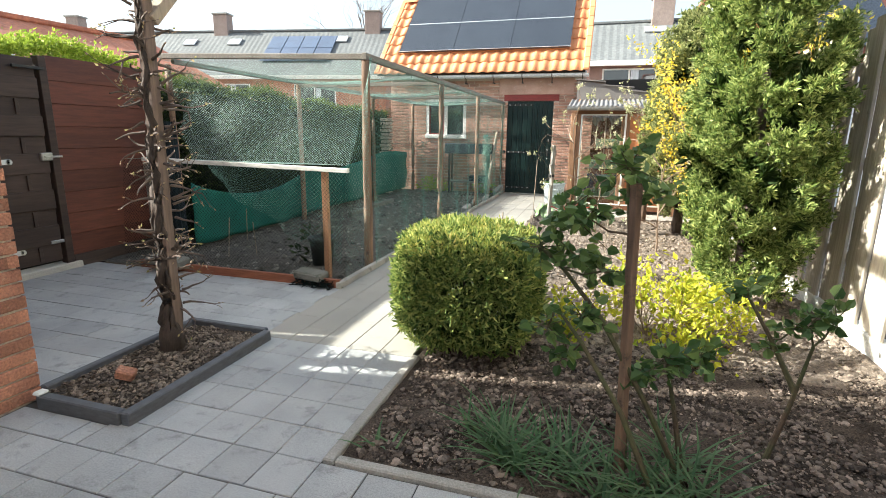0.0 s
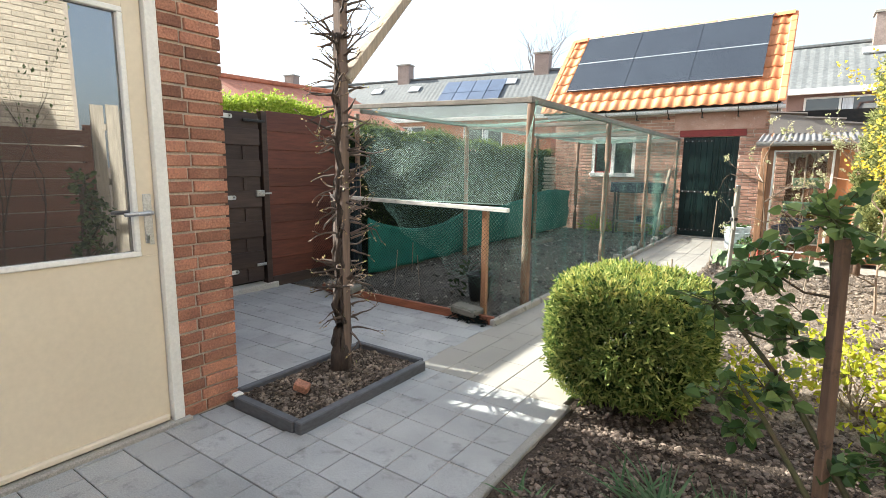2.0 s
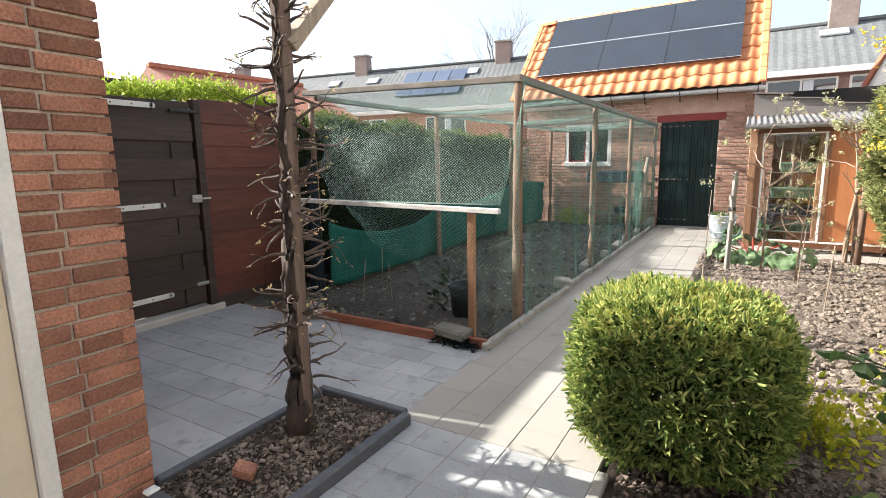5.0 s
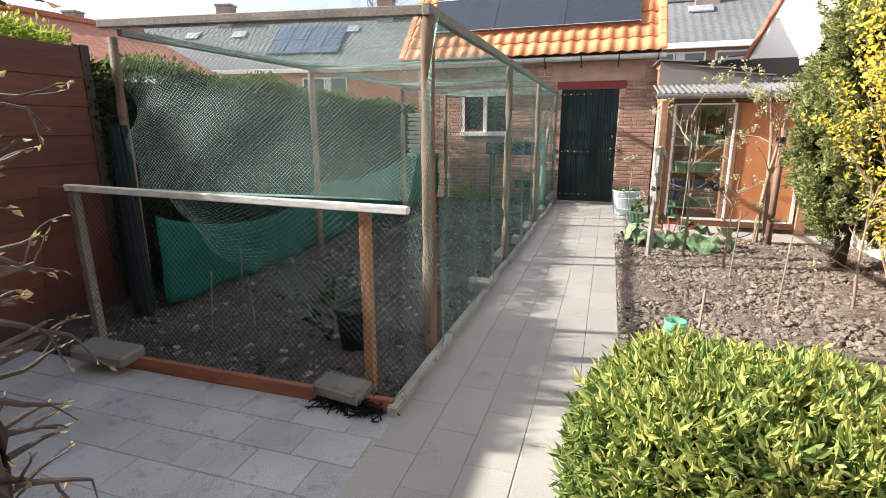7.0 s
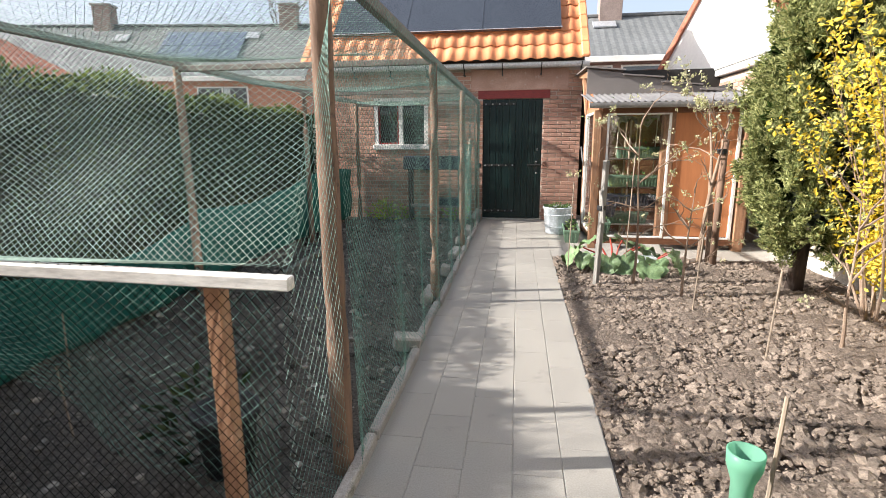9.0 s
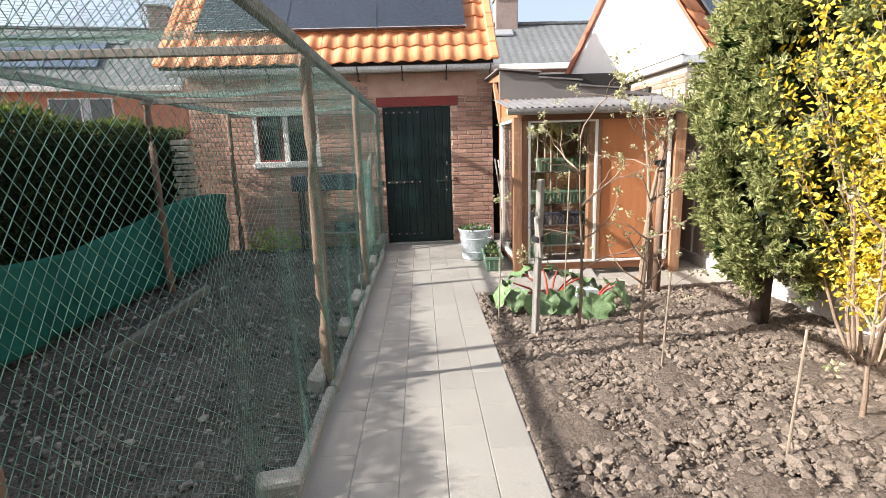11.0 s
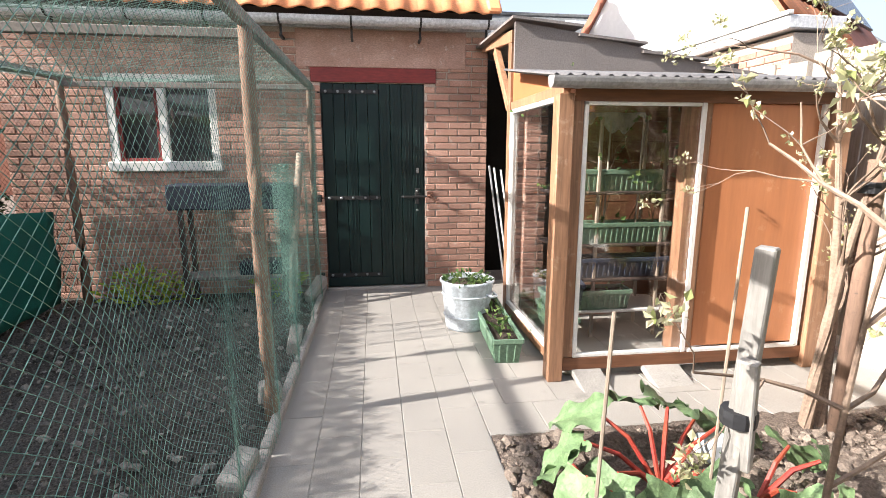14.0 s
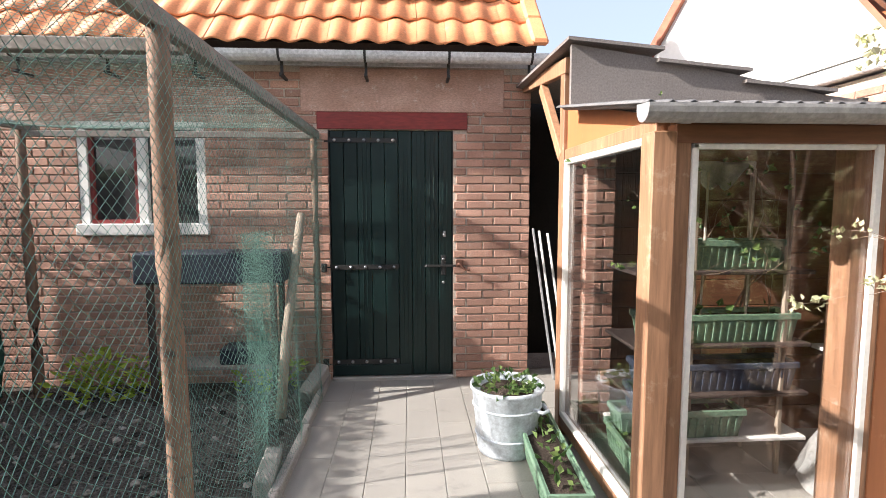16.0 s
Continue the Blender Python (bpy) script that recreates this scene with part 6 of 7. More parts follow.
# each spray is a fan of five small leaves
def sprays(name, c, aim, size, mat, parent, seed):
    rng = np.random.default_rng(seed)
    k = len(c)
    d = unit(aim + rng.normal(0, 0.45, (k, 3)))
    s = unit(np.cross(d, rng.normal(0, 1, (k, 3))))
    cc, dd = [], []
    for q, off in ((-1.1, 0.25), (-0.55, 0.5), (0, 0.7), (0.55, 0.5), (1.1, 0.25)):
        dd.append(unit(d + s * q * 0.8))
        cc.append(c + d * size * off * 0.6)
    ob = leaves(name, np.concatenate(cc), np.concatenate(dd), size, size * 0.28, mat, parent, rng=rng, spread=0.10)
    ob["kind"] = "stuff"
    return ob


c, aim = conifer_crown(29000, 1.33, 7.62, 0.33, 2.75, 0.53, 0.58, 52)
sprays("crown", c, aim, 0.047, M["conifer"], con, 53)
# dark inner sprays and core: the crown's inner shade as colour
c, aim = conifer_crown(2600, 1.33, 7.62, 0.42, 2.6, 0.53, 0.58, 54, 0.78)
sprays("inner_crown", c, aim, 0.10, M["shaded_leaf"], con, 55)
bm = bmesh.new(); lathe(bm, [(0.05, 0.55), (0.30, 0.8), (0.36, 1.4), (0.34, 2.1), (0.08, 2.5)], (1.33, 7.62, 0), 12); part("crown_core", bm, M["shade_core"], con)["kind"] = "stuff"

# second conifer nearer the start, wider and looser, against the fence
con2 = thing("conifer", (1.25, 4.55, 0), "broad loose conifer beside the fence, yellow-green sprays", "tree")
bm = bmesh.new(); tube(bm, [(1.3, 4.6, -0.05), (1.27, 4.57, 0.8), (1.25, 4.55, 2.2)], [0.06, 0.05, 0.012], 9); part("trunk", bm, M["bark"], con2, smooth=True)
c, aim = conifer_crown(27000, 1.26, 4.55, 0.20, 2.85, 0.37, 0.47, 56, each=60)
sprays("crown", c, aim, 0.040, M["conifer_light"], con2, 57)
# stray fronds standing out of the outline
c, aim = conifer_crown(3600, 1.28, 4.55, 0.16, 2.7, 0.37, 0.47, 60, 1.26, each=60)
sprays("stray_frond", c, aim, 0.040, M["conifer_light"], con2, 64)
# dark inner sprays again carry the shade between fronds
c, aim = conifer_crown(1800, 1.25, 4.55, 0.4, 2.6, 0.42, 0.5, 58, 0.7)
sprays("inner_crown", c, aim, 0.10, M["shaded_leaf"], con2, 59)

# forsythia
fo = thing("forsythia", (1.44, 6.93, 0), "forsythia bush in full yellow bloom", "shrub")
bm = bmesh.new(); tips = []; rf = random.Random(61)
for i in range(16):
    a = rf.uniform(0, 6.28)
    limb(bm, rf, (1.44 + 0.08 * math.cos(a), 6.93 + 0.08 * math.sin(a), -0.02), (math.cos(a) * 0.26, math.sin(a) * 0.30, 1), rf.uniform(1.0, 1.45), 0.012, 2, tips, 3, split=0.75, curl=0.12)
part("woody_growth", bm, M["twig"], fo)["kind"] = "stuff"
rng = np.random.default_rng(62)
P = np.array([t[0] for t in tips]); D = np.array([t[1] for t in tips])
pick = rng.integers(0, len(P), 13000)
c = P[pick] - D[pick] * rng.uniform(-0.05, 0.35, (13000, 1)) + rng.normal(0, 0.035, (13000, 3))
low = rng.random(13000) < 0.45
c[low] = np.array([1.44, 6.93, 0.0]) + (c[low] - np.array([1.44, 6.93, 0.0])) * rng.uniform(0.2, 1.0, (low.sum(), 1)) + rng.normal(0, 0.03, (low.sum(), 3))
c[:, 2] = np.abs(c[:, 2]) + 0.02
leaves("blossom_scatter", c, rng.normal(0, 1, (13000, 3)), 0.04, 0.024, M["yellow_flower"], fo, rng=rng, spread=0.5)["kind"] = "stuff"

# low golden shrubs
for x, y, s, seed, n in ((0.55, 3.66, 0.34, 71, 1000), (0.90, 3.68, 0.24, 72, 800), (0.04, 3.5, 0.15, 73, 450), (0.72, 3.3, 0.14, 74, 260)):
    t = thing("golden_shrub", (x, y, 0), "low shrub with bright golden-yellow leaves", "shrub", "golden shrubs in the front bed")
    rng = np.random.default_rng(seed)
    bm = bmesh.new(); tips = []; rg = random.Random(seed)
    for i in range(10):
        a = rg.uniform(0, 6.28)
        limb(bm, rg, (x, y, -0.02), (math.cos(a) * 0.6, math.sin(a) * 0.6, 0.9), s * rg.uniform(0.7, 1.1), 0.006, 1, tips, 4, split=0.65)
    part("woody_growth", bm, M["twig"], t)["kind"] = "stuff"
    P = np.array([q[0] for q in tips]); pick = rng.integers(0, len(P), n)
    c = P[pick] + rng.normal(0, 0.06, (n, 3)); c[:, 2] = np.abs(c[:, 2]) + 0.01
    leaves("foliage", c, np.tile([0, -0.1, 0.6], (n, 1)), 0.045, 0.026, M["yellow_leaf"], t, rng=rng, spread=0.7)["kind"] = "stuff"


# standard roses on stakes
def rose(at, canes, clumps, n, seed, label, stake=None):
    """canes: points from the ground up. clumps: where the leaves gather, and how wide."""
    t = thing("rose_bush", (*at, 0), label, "shrub", "roses in the front bed")
    rr, rng = random.Random(seed), np.random.default_rng(seed)
    for pts in canes:
        bm = bmesh.new()
        tube(bm, pts, [0.0125 - 0.0065 * k / (len(pts) - 1) for k in range(len(pts))], 7)
        for a, b in zip(pts, pts[1:]):
            for k in range(5):
                p = Vector(a).lerp(Vector(b), rr.random())
                q = Vector((rr.gauss(0, 1), rr.gauss(0, 1), 0.3)).normalized()
                tube(bm, [p, p + q * 0.02], [0.003, 0.0005], 4)
        part("cane", bm, M["twig_green"], t, "thorny green cane")
    joints = [Vector(p) for pts in canes for p in pts[1:]]
    bm = bmesh.new()
    c, d = [], []
    for x, y, z, r in clumps:
        p = Vector((x, y, z))
        root = min(joints, key=lambda q: (q - p).length)
        tube(bm, [root, root.lerp(p, 0.5) + Vector((0, 0, -0.02)), p], [0.005, 0.004, 0.003], 5)
        for k in range(int(n * r / 0.09)):
            e = Vector((rr.gauss(0, 0.6), rr.gauss(0, 0.6), rr.gauss(0.1, 0.5))) * r
            tube(bm, [p, p + e], [0.0022, 0.0014], 4)
            for q in ((0, 0), (0.35, 1), (0.35, -1)):  # three leaflets on each leaf stalk
                s_ = e.cross(Vector((0, 0, 1))).normalized() * q[1]
                c.append(p + e * (1 - q[0])); d.append(e.normalized() * (1 if not q[1] else 0.4) + s_)
    part("twig_growth", bm, M["twig_green"], t)["kind"] = "stuff"
    leaves("foliage", np.array(c), np.array(d) + [0, 0, -0.15], 0.05, 0.04, M["rose_leaf"], t, rng=rng, spread=0.3, ovate=True)["kind"] = "stuff"
    if stake:
        b = bmesh.new(); beam(b, *stake, 0.036, 0.032); part("stake", b, M["wood_post"], t, "dark wooden stake")
    return t


rose((0.34, 2.12),
     [[(0.56, 2.12, -0.02), (0.38, 2.13, 0.33), (0.20, 2.15, 0.63), (0.05, 2.18, 0.80), (-0.05, 2.2, 0.88)],
      [(0.45, 2.0, -0.02), (0.30, 2.05, 0.3), (0.14, 2.12, 0.53), (0.03, 2.2, 0.64)],
      [(0.34, 2.16, -0.02), (0.31, 2.18, 0.5), (0.28, 2.19, 0.95), (0.25, 2.18, 1.2)],
      [(0.56, 2.16, -0.02), (0.50, 2.2, 0.28), (0.45, 2.2, 0.5)]],
     [(-0.04, 2.18, 0.88, 0.09), (0.05, 2.15, 1.03, 0.10), (0.10, 2.15, 0.86, 0.09), (0.13, 2.12, 0.64, 0.08), (0.25, 2.15, 1.2, 0.11), (0.34, 2.2, 1.1, 0.08), (0.13, 2.2, 1.0, 0.08),
      (0.45, 2.15, 0.48, 0.08), (0.57, 2.2, 0.5, 0.07), (0.08, 2.2, 0.46, 0.07), (0.0, 2.2, 0.55, 0.07), (0.20, 2.2, 0.80, 0.06), (0.36, 2.2, 0.40, 0.06)],
     16, 81, "staked rose with glossy dark leaves and green canes", ((0.32, 2.13, -0.05), (0.285, 2.16, 1.14)))
rose((0.93, 2.42),
     [[(0.90, 2.40, -0.02), (0.97, 2.43, 0.25), (1.02, 2.45, 0.5)], [(0.98, 2.44, 0.3), (0.88, 2.48, 0.5), (0.78, 2.5, 0.67)]],
     [(1.0, 2.45, 0.60, 0.07), (1.08, 2.45, 0.62, 0.06), (0.94, 2.45, 0.56, 0.05), (0.78, 2.5, 0.69, 0.06), (0.9, 2.5, 0.45, 0.04)],
     14, 82, "low rose with upright thorny green canes")


# strap-leaved clumps
def blades(x, y, n, length, width, seed, label, mat="grass_leaf"):
    rng = np.random.default_rng(seed)
    t = thing("strap_plant", (x, y, 0), label, "plant", "strap-leaved plants under the roses")
    vs, fs = [], []
    for i in range(n):
        a = rng.uniform(0, 6.28); L = length * rng.uniform(0.6, 1.1); arch = rng.uniform(0.5, 1.3)
        bx, by = x + rng.normal(0, 0.05), y + rng.normal(0, 0.05)
        o = len(vs)
        for k in range(5):
            f = k / 4
            r = L * math.sin(f * arch) / arch * (0.8 + 0.2 * f)
            z = L * (f - 0.5 * f * f * arch) * 0.75
            w = width * (1 - f ** 2) * 0.5 + 0.0005
            ca, sa = math.cos(a), math.sin(a)
            vs += [(bx + r * ca - w * sa, by + r * sa + w * ca, max(z, 0.006)), (bx + r * ca + w * sa, by + r * sa - w * ca, max(z, 0.006))]
        for k in range(4):
            fs.append((o + 2 * k, o + 2 * k + 1, o + 2 * k + 3, o + 2 * k + 2))
    raw("blade_tuft", vs, fs, M[mat], t)["kind"] = "stuff"


for x, y, n, L, seed in ((-0.08, 2.05, 70, 0.30, 1), (0.12, 2.1, 60, 0.28, 2), (-0.2, 2.2, 50, 0.26, 3), (0.42, 1.98, 60, 0.34, 4), (0.6, 2.0, 50, 0.30, 5), (0.25, 1.93, 40, 0.26, 6), (-0.62, 2.02, 9, 0.12, 7), (0.55, 2.25, 40, 0.3, 8)):
    blades(x, y, n, L, 0.011, seed, "tuft of arching strap-shaped green leaves")

# rain gauge and canes
rg_ = (-0.66, 4.14)
gauge = thing("rain_gauge", (*rg_, 0), "green plastic rain gauge on a stake", "rain gauge")
bm = bmesh.new(); lathe(bm, [(0.018, 0.29), (0.024, 0.30), (0.028, 0.48), (0.044, 0.53), (0.046, 0.57), (0.041, 0.57), (0.024, 0.50)], (*rg_, 0), 20); part("cup", bm, M["gauge_green"], gauge, smooth=True)
bm = bmesh.new(); tube(bm, [(*rg_, -0.05), (*rg_, 0.30)], 0.009, 8); part("spike", bm, M["gauge_green"], gauge)
for x, y, hgt in ((-0.58, 4.2, 0.70), (0.16, 7.02, 0.62), (0.28, 6.05, 0.6), (-0.75, 7.9, 0.95), (-0.14, 8.2, 1.2)):
    k = thing("cane", (x, y, 0), "thin pale garden cane stuck in the bed", "cane", "canes in the bed")
    bm = bmesh.new(); tube(bm, [(x, y, -0.05), (x + 0.03, y, hgt)], 0.006, 6); part("rod", bm, M["stake"], k)
weed(-0.56, 4.22, 0.24, 200, 9, "small dull green heather tuft beside the rain gauge", "hedge_leaf", "plant")

# squared stake with a second batten tied on
st = thing("tree_stake", (-0.5, 7.71, 0), "grey squared wooden stake with a batten tied to it", "stake")
bm = bmesh.new(); beam(bm, (-0.5, 7.71, -0.1), (-0.47, 7.67, 1.17), 0.045, 0.045); part("stake", bm, M["stake_grey"], st)
bm = bmesh.new(); beam(bm, (-0.47, 7.67, 0.6), (-0.50, 7.65, 0.9), 0.045, 0.03); part("batten", bm, M["stake_grey"], st)
bm = bmesh.new(); lathe(bm, [(0.042, 0), (0.044, 0.02), (0.042, 0.04)], (-0.485, 7.68, 0.72), 10); part("tie", bm, M["black_plastic"], st)


# blossoming young fruit trees
def fruit_tree(x, y, hgt, stems, seed, label, spread=0.9, blossoms=260, r0=0.022):
    t = thing("fruit_tree", (x, y, 0), label, "tree", "young fruit trees")
    rr = random.Random(seed)
    bm = bmesh.new(); tips = []
    for s in range(stems):
        px = x + 0.09 * s
        pts = [Vector((px, y, -0.03))]
        d = Vector((rr.uniform(-0.06, 0.06), rr.uniform(-0.05, 0.05), 1)).normalized()
        for k in range(6):
            d = (d + Vector((rr.uniform(-0.09, 0.09), rr.uniform(-0.09, 0.09), 0.12))).normalized()
            pts.append(pts[-1] + d * hgt / 6)
        tube(bm, pts, [r0 * (1 - 0.13 * k) for k in range(7)], 8)
        for k in (2, 3, 3, 4, 4, 5, 5, 6):
            a = rr.uniform(0, 6.28)
            limb(bm, rr, pts[k], (math.cos(a) * spread, math.sin(a) * spread * 0.5, 0.55), hgt * rr.uniform(0.18, 0.33), 0.008, 2, tips, 2, curl=0.3)
    part("branch_frame", bm, M["twig"], t)
    rng = np.random.default_rng(seed)
    P = np.array([q[0] for q in tips]); D = np.array([q[1] for q in tips])
    k0 = rng.integers(0, len(P), blossoms)
    c0 = P[k0] - D[k0] * rng.uniform(0, 0.06, (blossoms, 1))
    c = np.repeat(c0, 7, 0) + rng.normal(0, 0.012, (blossoms * 7, 3))
    leaves("blossom_scatter", c, rng.normal(0, 1, (len(c), 3)) + [0, 0, 0.5], 0.026, 0.018, M["blossom"], t, rng=rng, spread=0.4)["kind"] = "stuff"
    return t


fruit_tree(0.76, 8.72, 1.75, 2, 91, "young pear tree with pale blossom and bare twigs", blossoms=230, r0=0.034)
fruit_tree(0.17, 7.35, 0.95, 1, 92, "slender bare young fruit tree in the bed", blossoms=25, r0=0.014)
fruit_tree(-0.15, 7.75, 1.5, 1, 93, "thin young fruit tree with pale buds", blossoms=80, r0=0.014)
fruit_tree(0.85, 6.3, 1.0, 1, 94, "slender bare young fruit tree in the bed", blossoms=20, r0=0.014)
tree_stake = thing("tree_stake", (0.86, 8.66, 0), "brown round tree stake with a black tie", "stake")
bm = bmesh.new(); tube(bm, [(0.88, 8.66, -0.1), (0.88, 8.66, 1.35)], 0.038, 10); part("stake", bm, M["wood_post"], tree_stake, smooth=True)
bm = bmesh.new(); lathe(bm, [(0.05, 0), (0.052, 0.025), (0.05, 0.05)], (0.86, 8.66, 1.2), 12); part("tie", bm, M["black_plastic"], tree_stake)


# rhubarb
def rhubarb(x, y, stems, seed, size):
    """stems: (heading in degrees, reach, rise, droop of the leaf) in shares of the size."""
    t = thing("rhubarb_plant", (x, y, 0), "rhubarb with broad crinkled leaves and red stalks", "plant", "rhubarb in the bed")
    rr = random.Random(seed)
    for deg, reach, rise, droop in stems:
        a = radians(deg + rr.uniform(-8, 8))
        out = Vector((math.cos(a), math.sin(a), 0))
        L = size * reach
        tip = Vector((x, y, 0)) + out * L + Vector((0, 0, size * rise))
        bm = bmesh.new(); tube(bm, [(x, y, 0), Vector((x, y, 0)) + out * L * 0.55 + Vector((0, 0, size * rise * 0.75)), tip], [0.012, 0.010, 0.007], 6)
        part("stalk", bm, M["red_stem"], t)
        ls = size * rr.uniform(0.62, 0.85)
        ph, tw = rr.uniform(0, 6), rr.uniform(-0.35, 0.35)
        d = (out + Vector((0, 0, -droop))).normalized()
        side = (Vector((-out.y, out.x, 0)) + Vector((0, 0, tw))).normalized()
        up = d.cross(side) * -1
        if up.z < 0:
            up = -up
        bm = bmesh.new()
        cols = []
        nu, nv = 14, 10
        for u in range(nu + 1):
            f = u / nu
            w = ls * 0.5 * max(0.02, math.sin(math.pi * (0.16 + 0.84 * f) ** 0.8)) ** 0.65
            row = []
            for v in range(nv + 1):
                q = v / nv * 2 - 1
                edge = 1 + 0.10 * math.sin(f * 17 + ph + q) * abs(q)
                lift = ls * (0.20 * abs(q) - 0.35 * f * f - 0.10 * q * q + 0.085 * abs(q) ** 1.5 * math.sin(f * 13 + ph + 3 * q) + 0.05 * noise.noise((f * 5 + ph, q * 4, seed)) + 0.022 * math.sin(9 * abs(q) + 16 * f))
                back = -0.10 * ls * abs(q) * (1 - f)
                row.append(bm.verts.new(tip + d * (ls * f + back) + side * w * q * edge + up * lift))
            cols.append(row)
        for u in range(nu):
            for v in range(nv):
                bm.faces.new((cols[u][v], cols[u][v + 1], cols[u + 1][v + 1], cols[u + 1][v]))
        for q in bm.verts:
            q.co.z = max(q.co.z, 0.012)
        part("leaf", bm, M["rhubarb_leaf"], t, smooth=True)


rhubarb(-0.22, 8.38, [(95, 0.5, 0.85, 0.1), (140, 0.75, 0.75, 0.2), (60, 0.6, 0.8, 0.15), (175, 0.95, 0.6, 0.5), (205, 0.8, 0.5, 1.2), (250, 0.6, 0.45, 1.0), (290, 0.5, 0.5, 0.9), (330, 0.7, 0.4, 0.8), (15, 0.85, 0.65, 0.3), (35, 1.0, 0.6, 0.5)], 101, 0.34)
rhubarb(0.12, 8.25, [(340, 0.6, 0.7, 1.1), (20, 0.6, 0.6, 0.6), (280, 0.5, 0.5, 1.2), (250, 0.7, 0.4, 0.7)], 102, 0.32)
rhubarb(-0.55, 8.22, [(200, 0.4, 0.9, 1.2), (260, 0.4, 0.8, 1.3), (130, 0.5, 0.7, 0.6), (310, 0.4, 0.6, 1.0)], 103, 0.27)
bagk = thing("white_marker", (0.18, 8.55, 0), "small pale plastic tray lying on the bed edge", "tray")
part("tray", boxes((0.08, 0.30, 8.5, 8.62, 0.0, 0.10), bevel=0.012), M["enamel"], bagk)


# ---- pale board fence on the east side ----
FX = 1.86
east_fence = thing("board_fence", (FX, 5.5, 0), "weathered pale vertical board fence with gaps", "fence")
rfz = random.Random(7)
y = 2.95
k = 0
fence_board = {}
while y < 12.2:
    w = 0.14
    key_ = k % 5
    if key_ not in fence_board:
        bm = boxes((-0.011, 0.011, -w / 2, w / 2, 0.10, 2.04 + 0.012 * key_), bevel=0.003)
        me = bpy.data.meshes.new("board"); bm.to_mesh(me); bm.free(); me.materials.append(M["fence_pale"]); fence_board[key_] = me
    ob = new("board", fence_board[key_])
    ob.matrix_world = pose(FX - 0.02 * (k % 2) + rfz.uniform(-0.003, 0.003), y, 0, rfz.uniform(-0.4, 0.4), rfz.uniform(-0.3, 0.3), rfz.uniform(-1, 1))
    under(ob, east_fence)
    y += 0.162
    k += 1
for z in (0.45, 1.1, 1.75):
    part("rail", boxes((FX + 0.015, FX + 0.05, 2.9, 12.2, z, z + 0.08), bevel=0.004), M["fence_pale"], east_fence)
part("concrete_base", boxes((FX - 0.04, FX + 0.05, 2.9, 12.2, -0.1, 0.12), bevel=0.008), M["white_base"], east_fence, "white concrete base panel")
brown_fence = thing("fence_panel", (FX, 1.0, 0), "reddish-brown horizontal board fence beside the roses", "fence")
for i in range(9):
    z = 0.08 + i * 0.185
    part("board", boxes((FX - 0.012 - 0.02 * (i % 2), FX + 0.012 - 0.02 * (i % 2), -1.2, 2.86, z, z + 0.172), bevel=0.006), M["fence_brown"], brown_fence)
for yy in (-1.2, 0.15, 1.5, 2.82):
    part("post", boxes((FX + 0.014, FX + 0.08, yy, yy + 0.07, 0, 1.80), bevel=0.004), M["fence_brown"], brown_fence)
bare = thing("bare_shrub", (1.6, 0.9, 0), "bare twiggy shrub trained on the brown fence", "shrub")
bm = bmesh.new(); rq = random.Random(17); tips = []
for i in range(9):
    limb(bm, rq, (1.66 + rq.uniform(-0.06, 0.06), -0.2 + 0.3 * i, -0.02), (rq.uniform(-0.1, 0.05), rq.uniform(-0.25, 0.25), 1), rq.uniform(0.8, 1.3), 0.014, 3, tips, 3, split=0.7, curl=0.15)
part("woody_growth", bm, M["spur"], bare)["kind"] = "stuff"
leaves("leaf_scatter", np.array([q[0] for q in tips]), np.array([q[1] for q in tips]), 0.05, 0.03, M["rose_leaf"], bare, spread=0.5)["kind"] = "stuff"
# hose ring on the fence near the greenhouse
hose = thing("hose_ring", (1.78, 9.0, 0.3), "thin dark hoop of hose hanging on the fence", "hose")
bm = bmesh.new(); tube(bm, [(1.832, 8.95 + 0.35 * math.cos(a), 0.62 + 0.42 * math.sin(a)) for a in [6.2 * i / 24 for i in range(25)]], 0.008, 6); part("hoop", bm, M["black_plastic"], hose)

# plain neighbour's wall that closes the place to the east and south
neighbour_wall = tagged(part("neighbour_wall", boxes((2.9, 3.2, -9, 3.15, -0.1, 4.8), bevel=0), M["mortar"]), "pale brick wall of the neighbouring house", "wall", kind="structure")
brickwork(neighbour_wall, pose(2.89, 3.1, 0, 0, 0, -90), 8.0, 0.9, 4.7, [], M["pale_brick"], "neighbour", lambda u, z: False)
tagged(part("south_wall", boxes((-2.41, 2.9, -9.3, -9.0, -0.1, 2.2), bevel=0), M["pale_brick"]), "plain brick wall closing the terrace", "wall", kind="structure")


# ---- neighbouring shed with a white gable ----
ns = thing("neighbour_shed", (2.6, 13.2, 0), "neighbouring shed with white gable and orange pantiles", "shed")
NA, NB = Vector((1.55, 14.2, 0)), Vector((3.05, 11.72, 0))
al = (NB - NA).normalized(); dp = Vector((-al.y, al.x, 0))
if dp.x < 0:
    dp = -dp
NL = (NB - NA).length


def nsv(s, d, z):
    v = NA + al * s + dp * d
    return (v.x, v.y, z)


bm = bmesh.new()
ring = [(0, -0.1), (NL, -0.1), (NL, 2.6), (NL * 0.5, 4.75), (0, 2.6)]
a = [bm.verts.new(nsv(s, 0, z)) for s, z in ring]
b = [bm.verts.new(nsv(s, 4.5, z)) for s, z in ring]
bm.faces.new(a); bm.faces.new(b[::-1])
for i in range(5):
    j = (i + 1) % 5
    bm.faces.new((a[j], a[i], b[i], b[j]))
bmesh.ops.recalc_face_normals(bm, faces=bm.faces)
part("wall", bm, M["white_house"], ns, "white rendered gable wall")
fall = math.atan2(2.15, NL * 0.5)
